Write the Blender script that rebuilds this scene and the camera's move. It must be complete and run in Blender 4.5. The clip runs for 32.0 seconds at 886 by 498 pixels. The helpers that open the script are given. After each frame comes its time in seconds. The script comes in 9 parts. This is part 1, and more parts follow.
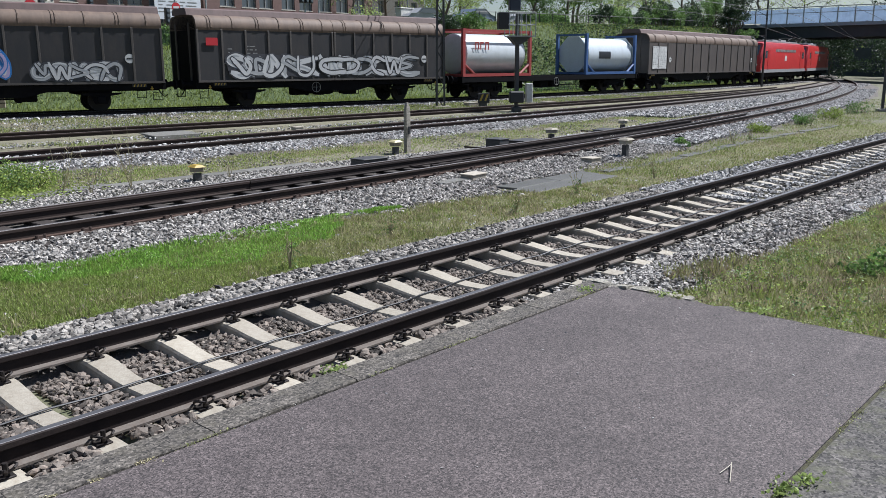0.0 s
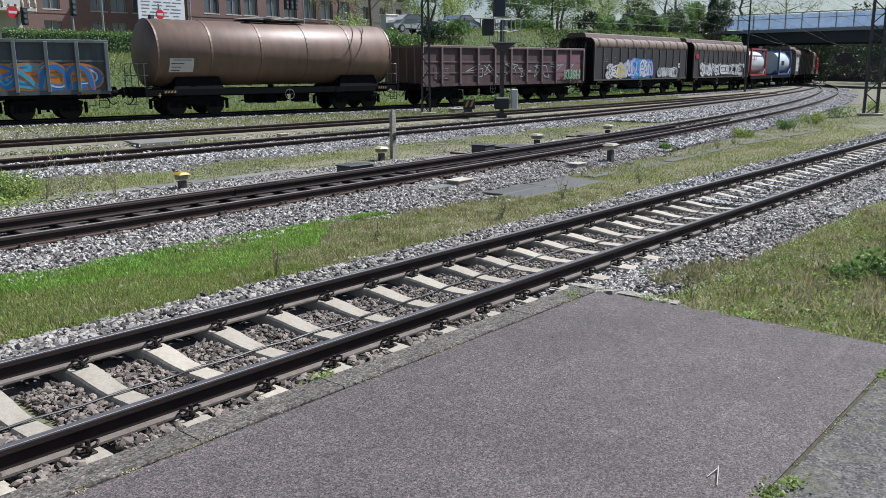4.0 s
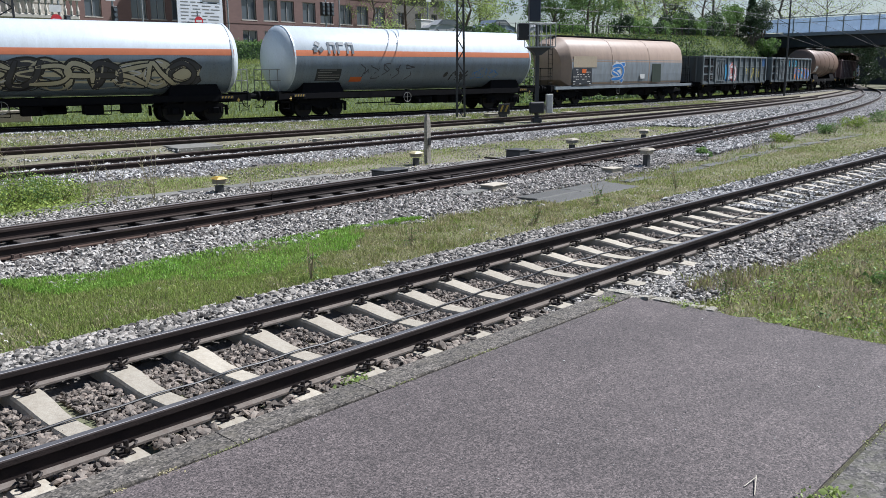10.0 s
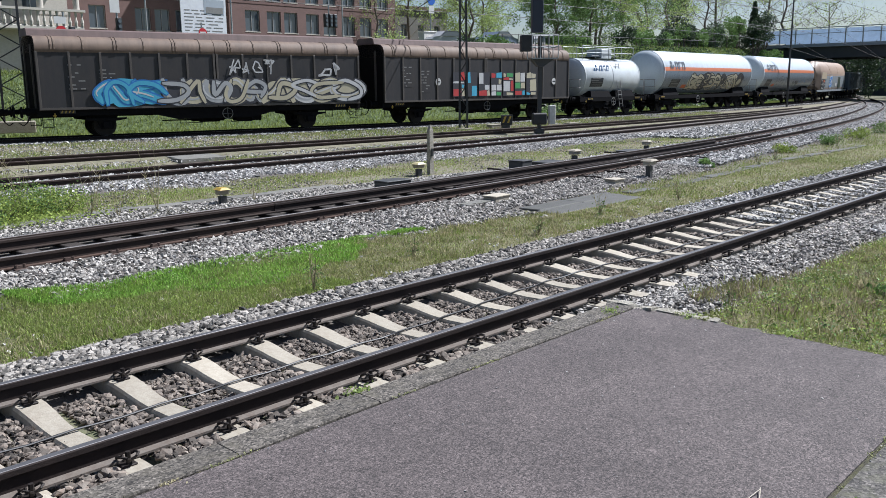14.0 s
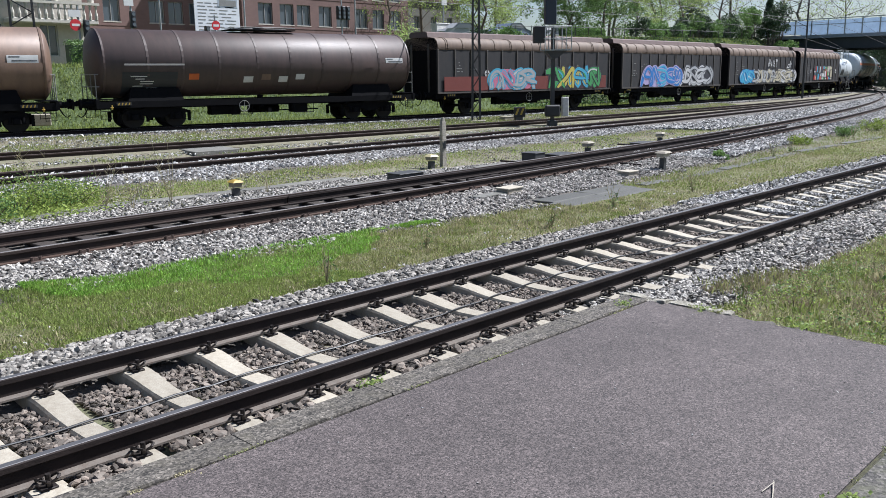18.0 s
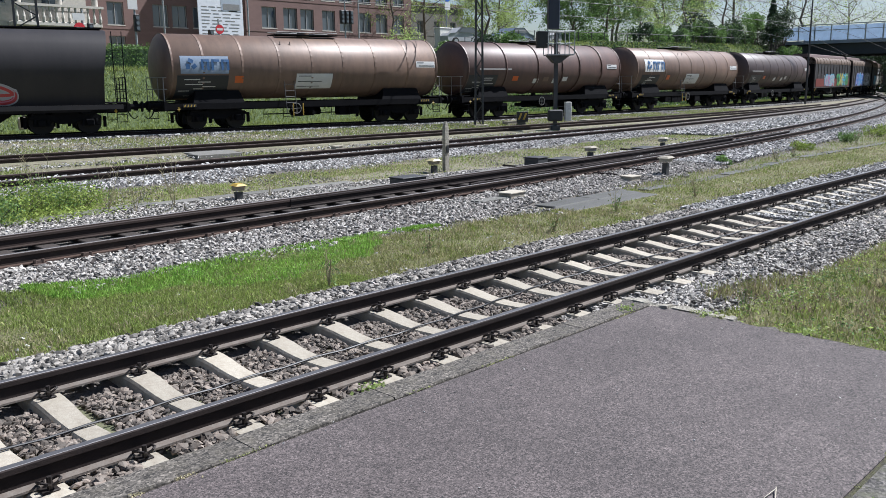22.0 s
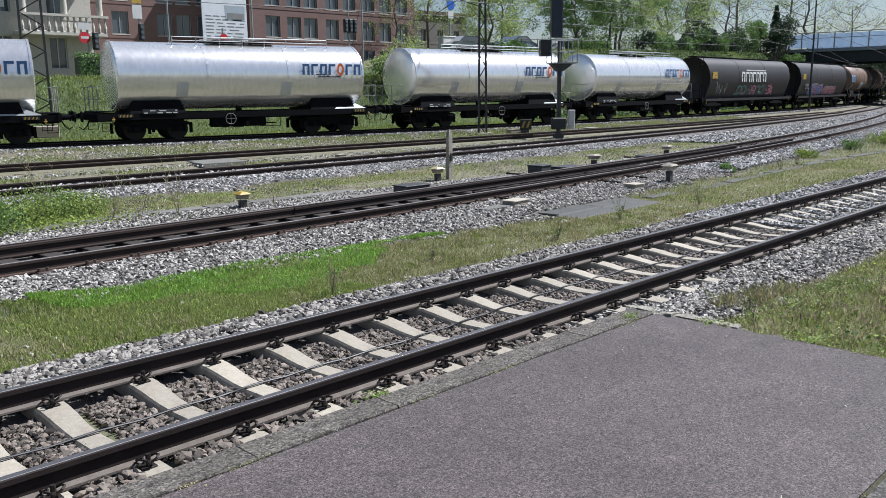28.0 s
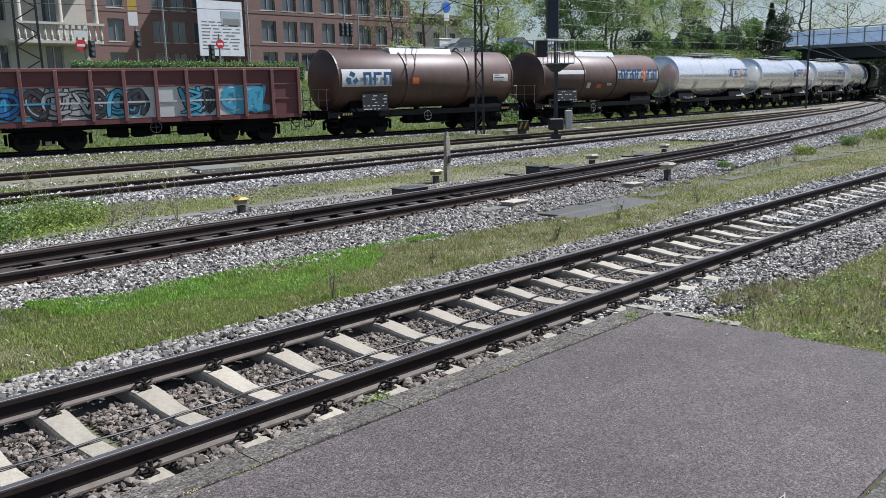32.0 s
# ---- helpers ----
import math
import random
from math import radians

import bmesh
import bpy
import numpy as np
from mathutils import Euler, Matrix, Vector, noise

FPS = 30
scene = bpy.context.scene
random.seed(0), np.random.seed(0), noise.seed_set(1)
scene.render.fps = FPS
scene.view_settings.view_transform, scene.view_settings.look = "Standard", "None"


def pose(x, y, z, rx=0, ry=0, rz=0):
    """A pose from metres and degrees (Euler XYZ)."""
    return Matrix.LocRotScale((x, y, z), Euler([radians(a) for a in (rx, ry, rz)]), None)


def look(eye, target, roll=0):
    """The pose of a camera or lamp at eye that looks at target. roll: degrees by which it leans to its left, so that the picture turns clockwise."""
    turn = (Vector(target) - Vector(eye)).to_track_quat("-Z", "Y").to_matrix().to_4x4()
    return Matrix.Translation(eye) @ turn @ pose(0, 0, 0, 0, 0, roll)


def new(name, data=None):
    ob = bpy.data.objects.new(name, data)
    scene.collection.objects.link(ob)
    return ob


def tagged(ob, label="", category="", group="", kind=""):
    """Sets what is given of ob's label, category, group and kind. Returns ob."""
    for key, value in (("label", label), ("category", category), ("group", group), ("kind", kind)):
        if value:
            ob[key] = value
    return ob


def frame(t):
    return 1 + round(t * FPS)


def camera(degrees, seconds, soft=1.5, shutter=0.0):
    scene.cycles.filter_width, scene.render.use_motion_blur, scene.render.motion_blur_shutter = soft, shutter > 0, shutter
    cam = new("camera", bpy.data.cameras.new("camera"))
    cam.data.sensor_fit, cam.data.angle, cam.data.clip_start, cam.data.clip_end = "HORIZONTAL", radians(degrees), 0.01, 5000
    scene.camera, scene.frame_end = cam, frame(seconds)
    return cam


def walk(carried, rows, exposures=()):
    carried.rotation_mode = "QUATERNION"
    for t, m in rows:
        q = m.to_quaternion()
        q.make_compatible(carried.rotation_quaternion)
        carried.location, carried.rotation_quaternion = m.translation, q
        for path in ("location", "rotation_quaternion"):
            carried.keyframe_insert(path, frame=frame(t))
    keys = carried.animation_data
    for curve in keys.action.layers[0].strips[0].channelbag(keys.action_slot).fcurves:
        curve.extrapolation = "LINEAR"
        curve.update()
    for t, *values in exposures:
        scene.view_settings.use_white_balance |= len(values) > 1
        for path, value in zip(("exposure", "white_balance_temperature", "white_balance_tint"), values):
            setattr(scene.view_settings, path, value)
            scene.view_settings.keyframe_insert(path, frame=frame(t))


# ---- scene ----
# One fixed standing point on a low platform; the view wavers slightly in the holder's grip.
EYE = Vector((0.0, 0.0, 2.089))
DEGREES = 55.79
AIMS = [  # seconds, yaw to the left of +y, pitch, roll
    (0, -48.31, -12.50, -0.14), (0.5, -48.42, -12.46, -0.19), (1, -48.49, -12.47, -0.34), (1.5, -48.56, -12.33, -0.34), (2, -48.72, -12.22, -0.54),
    (2.5, -48.86, -12.22, -0.41), (3, -49.05, -12.17, -0.31), (3.5, -49.18, -12.16, -0.31), (5.5, -49.48, -11.80, -0.24), (6, -49.42, -11.77, -0.08),
    (6.5, -49.29, -11.84, -0.06), (7, -49.04, -11.89, -0.15), (7.5, -48.02, -11.92, -0.59), (8, -47.59, -11.88, -0.71), (8.5, -47.14, -11.80, -0.55),
    (9, -47.14, -11.75, -0.54), (9.5, -47.02, -11.75, -0.57), (10, -46.88, -11.75, -0.55), (10.5, -46.84, -11.68, -0.56), (11, -46.84, -11.63, -0.50),
    (11.5, -46.99, -11.65, -0.46), (12, -47.08, -11.58, -0.49), (12.5, -46.99, -11.54, -0.49), (13, -47.01, -11.52, -0.58), (13.5, -46.88, -11.53, -0.65),
    (14, -46.70, -11.01, -0.54), (14.5, -46.30, -11.03, -0.60), (16.5, -45.94, -11.37, -0.91), (17, -45.85, -11.49, -0.73), (17.5, -45.87, -11.58, -0.66),
    (18, -45.81, -11.52, -0.70), (18.5, -45.65, -11.46, -0.72), (19, -45.64, -11.45, -0.90), (19.5, -45.59, -11.37, -0.87), (20, -45.65, -11.40, -0.97),
    (20.5, -45.70, -11.34, -1.03), (21, -45.82, -11.30, -0.90), (21.5, -45.71, -11.21, -0.70), (22, -45.65, -11.23, -0.51), (22.5, -45.85, -11.28, -0.52),
    (23, -46.00, -11.18, -0.87), (23.5, -45.98, -11.11, -0.94), (24, -45.93, -11.05, -0.93), (24.5, -45.92, -11.06, -0.93), (25, -45.96, -10.98, -0.86),
    (25.5, -45.80, -10.96, -0.89), (27.5, -45.40, -10.64, -0.61), (28, -45.40, -10.68, -0.61), (28.5, -45.30, -10.65, -0.60), (29, -45.18, -10.67, -0.53),
    (29.5, -45.29, -10.68, -0.33), (30, -45.29, -10.66, -1.52), (30.5, -45.19, -10.65, -2.04), (31, -45.16, -10.63, -2.01), (31.5, -45.28, -10.61, -1.95),
    (32, -45.45, -10.53, -1.48),
]


def aim(yaw, pitch, roll):
    a, b = radians(yaw), radians(pitch)
    way = Vector((-math.sin(a) * math.cos(b), math.cos(a) * math.cos(b), math.sin(b)))
    return look(EYE, EYE + way, roll)


cam = camera(DEGREES, 32.0, soft=0.62)
EXPOSURE = 0.67
walk(cam, [(t, aim(*r)) for t, *r in AIMS], [(t, EXPOSURE + e, 6030, 11) for t, e in ((0, 0.0), (6, 0.05), (9, 0.08), (12, 0.05), (17, 0.2), (21, 0.17), (25, 0.08), (28, 0.0), (32, 0.0))])

# ---- world and sun ----
SUN_AZ, SUN_EL = -24.0, 53.0  # degrees from +x towards +y, and above the horizon
world = bpy.data.worlds.new("sky")
scene.world = world
world.use_nodes = True
wn = world.node_tree
sky = wn.nodes.new("ShaderNodeTexSky")
sky.sky_type, sky.sun_disc = "NISHITA", False
sky.sun_elevation, sky.sun_rotation = radians(SUN_EL), radians(90 - SUN_AZ)
sky.air_density, sky.dust_density, sky.ozone_density = 1.0, 1.2, 1.6
wn.links.new(sky.outputs[0], wn.nodes["Background"].inputs[0])
wn.nodes["Background"].inputs[1].default_value = 0.056
sun_data = bpy.data.lights.new("sun", "SUN")
sun_data.energy, sun_data.angle, sun_data.color = 5.0, radians(0.53), (1.0, 0.98, 0.955)
sun = new("sun", sun_data)
sd = Vector((math.cos(radians(SUN_AZ)) * math.cos(radians(SUN_EL)), math.sin(radians(SUN_AZ)) * math.cos(radians(SUN_EL)), math.sin(radians(SUN_EL))))
sun.matrix_world = look(sd * 200, (0, 0, 0))


# ---- materials ----
def surf(name, c1, c2=None, scale=3.0, rough=0.7, metal=0.0, bump=0.15, fine=60.0, dirt=None, dirt_amount=0.45, stretch=(1, 1, 1), island=0.0, rand=0.0, distance=0.01, through_light=0.0, spec=0.5, vary=0.12):
    """A procedural surface: two tones in broad patches, fine grain, optional dirt, relief."""
    m = bpy.data.materials.new(name)
    m.use_nodes = True
    nt, n = m.node_tree, m.node_tree.nodes
    b = n["Principled BSDF"]
    c2 = c2 or tuple(v * 0.75 for v in c1)
    co = n.new("ShaderNodeTexCoord")
    mp = n.new("ShaderNodeMapping")
    mp.inputs["Scale"].default_value = stretch
    nt.links.new(co.outputs["Object"], mp.inputs[0])

    def tex(sc, detail=6, r=0.62):
        t = n.new("ShaderNodeTexNoise")
        t.inputs["Scale"].default_value, t.inputs["Detail"].default_value, t.inputs["Roughness"].default_value = sc, detail, r
        nt.links.new(mp.outputs[0], t.inputs["Vector"])
        return t.outputs[0]

    def ramp(src, lo, hi):
        r = n.new("ShaderNodeMapRange")
        r.inputs[1].default_value, r.inputs[2].default_value = lo, hi
        nt.links.new(src, r.inputs[0])
        return r.outputs[0]

    def mix(fac, a, bb):
        x = n.new("ShaderNodeMix")
        x.data_type = "RGBA"
        if isinstance(fac, float):
            x.inputs[0].default_value = fac
        else:
            nt.links.new(fac, x.inputs[0])
        for sock, v in ((6, a), (7, bb)):
            if isinstance(v, tuple):
                x.inputs[sock].default_value = (*v, 1)
            else:
                nt.links.new(v, x.inputs[sock])
        return x.outputs[2]

    col = mix(ramp(tex(scale), 0.35, 0.65), c1, c2)
    grain = tex(fine, 4)
    col = mix(ramp(grain, 0.2, 0.9), tuple(v * 0.72 for v in c1), col)
    if dirt:
        f = n.new("ShaderNodeMath")
        f.operation = "MULTIPLY"
        nt.links.new(ramp(tex(scale * 2.7, 8, 0.7), 0.42, 0.72), f.inputs[0])
        f.inputs[1].default_value = dirt_amount
        col = mix(f.outputs[0], col, dirt)
    if island or rand:
        src = n.new("ShaderNodeNewGeometry").outputs["Random Per Island"] if island else n.new("ShaderNodeObjectInfo").outputs["Random"]
        k = island or rand
        hv = n.new("ShaderNodeHueSaturation")
        r = n.new("ShaderNodeMapRange")
        r.inputs[3].default_value, r.inputs[4].default_value = 1 - k, 1 + k
        nt.links.new(src, r.inputs[0])
        nt.links.new(r.outputs[0], hv.inputs["Value"])
        nt.links.new(col, hv.inputs["Color"])
        col = hv.outputs[0]
    nt.links.new(col, b.inputs["Base Color"])
    rr = n.new("ShaderNodeMapRange")
    rr.inputs[3].default_value, rr.inputs[4].default_value = max(rough - vary, 0.03), min(rough + vary, 1)
    nt.links.new(grain, rr.inputs[0])
    nt.links.new(rr.outputs[0], b.inputs["Roughness"])
    b.inputs["Metallic"].default_value = metal
    b.inputs["Specular IOR Level"].default_value = spec
    if bump:
        bp = n.new("ShaderNodeBump")
        bp.inputs["Strength"].default_value, bp.inputs["Distance"].default_value = bump, distance
        nt.links.new(grain, bp.inputs["Height"])
        nt.links.new(bp.outputs[0], b.inputs["Normal"])
    if through_light:
        tr = n.new("ShaderNodeBsdfTranslucent")
        nt.links.new(col, tr.inputs["Color"])
        mx = n.new("ShaderNodeMixShader")
        mx.inputs[0].default_value = through_light
        nt.links.new(b.outputs[0], mx.inputs[1])
        nt.links.new(tr.outputs[0], mx.inputs[2])
        nt.links.new(mx.outputs[0], n["Material Output"].inputs["Surface"])
    return m


def aggregate(name, c, spread, cell, patch=0.12, rough=0.85, moss=None, scuff=0.0, bump=0.5):
    """Bound chippings: every grain its own tone, over faint broad patches, stains and pale scuffs."""
    m = bpy.data.materials.new(name)
    m.use_nodes = True
    nt, n = m.node_tree, m.node_tree.nodes
    b = n["Principled BSDF"]
    co = n.new("ShaderNodeTexCoord")

    def noise_tex(sc, detail=3.0, r=0.6, stretch=None):
        t = n.new("ShaderNodeTexNoise")
        t.inputs["Scale"].default_value, t.inputs["Detail"].default_value, t.inputs["Roughness"].default_value = sc, detail, r
        if stretch:
            mp = n.new("ShaderNodeMapping")
            mp.inputs["Scale"].default_value = stretch
            mp.inputs["Rotation"].default_value = (0, 0, 0.5)
            nt.links.new(co.outputs["Object"], mp.inputs[0])
            nt.links.new(mp.outputs[0], t.inputs["Vector"])
        else:
            nt.links.new(co.outputs["Object"], t.inputs["Vector"])
        return t.outputs[0]

    def span(src, lo, hi, a, z):
        r = n.new("ShaderNodeMapRange")
        for i, v in zip((1, 2, 3, 4), (lo, hi, a, z)):
            r.inputs[i].default_value = v
        nt.links.new(src, r.inputs[0])
        return r.outputs[0]

    def math2(op, a, z):
        x = n.new("ShaderNodeMath")
        x.operation = op
        for i, v in enumerate((a, z)):
            if isinstance(v, float):
                x.inputs[i].default_value = v
            else:
                nt.links.new(v, x.inputs[i])
        return x.outputs[0]

    vo = n.new("ShaderNodeTexVoronoi")
    vo.inputs["Scale"].default_value = cell
    nt.links.new(co.outputs["Object"], vo.inputs["Vector"])
    sp = n.new("ShaderNodeSeparateColor")
    nt.links.new(vo.outputs["Color"], sp.inputs[0])
    tone = span(sp.outputs[0], 0.0, 1.0, 1 - spread, 1 + spread)
    tone = math2("MULTIPLY", tone, span(noise_tex(cell * 0.45, 2.0), 0.3, 0.7, 1 - spread * 0.6, 1 + spread * 0.6))
    bright = span(sp.outputs[1], 0.93, 0.97, 0.0, spread * 1.2)
    tone = math2("ADD", tone, bright)
    tone = math2("MULTIPLY", tone, span(noise_tex(0.8, 5.0), 0.3, 0.7, 1 - patch, 1 + patch))
    tone = math2("MULTIPLY", tone, span(noise_tex(5.0, 4.0), 0.3, 0.7, 1 - patch * 0.7, 1 + patch * 0.7))
    if scuff:
        tone = math2("ADD", tone, span(noise_tex(2.2, 4.0, 0.65, (0.35, 2.6, 1)), 0.6, 0.78, 0.0, scuff))
    hv = n.new("ShaderNodeHueSaturation")
    hv.inputs["Color"].default_value = (*c, 1)
    nt.links.new(tone, hv.inputs["Value"])
    col = hv.outputs[0]
    if moss:
        x = n.new("ShaderNodeMix")
        x.data_type = "RGBA"
        nt.links.new(span(noise_tex(7.0, 8.0, 0.7), 0.5, 0.72, 0.0, 0.75), x.inputs[0])
        nt.links.new(col, x.inputs[6])
        x.inputs[7].default_value = (*moss, 1)
        col = x.outputs[2]
    nt.links.new(col, b.inputs["Base Color"])
    b.inputs["Roughness"].default_value = rough
    bp = n.new("ShaderNodeBump")
    bp.inputs["Strength"].default_value, bp.inputs["Distance"].default_value = bump, 0.004
    nt.links.new(math2("ADD", sp.outputs[0], noise_tex(cell * 0.5, 3.0)), bp.inputs["Height"])
    nt.links.new(bp.outputs[0], b.inputs["Normal"])
    return m


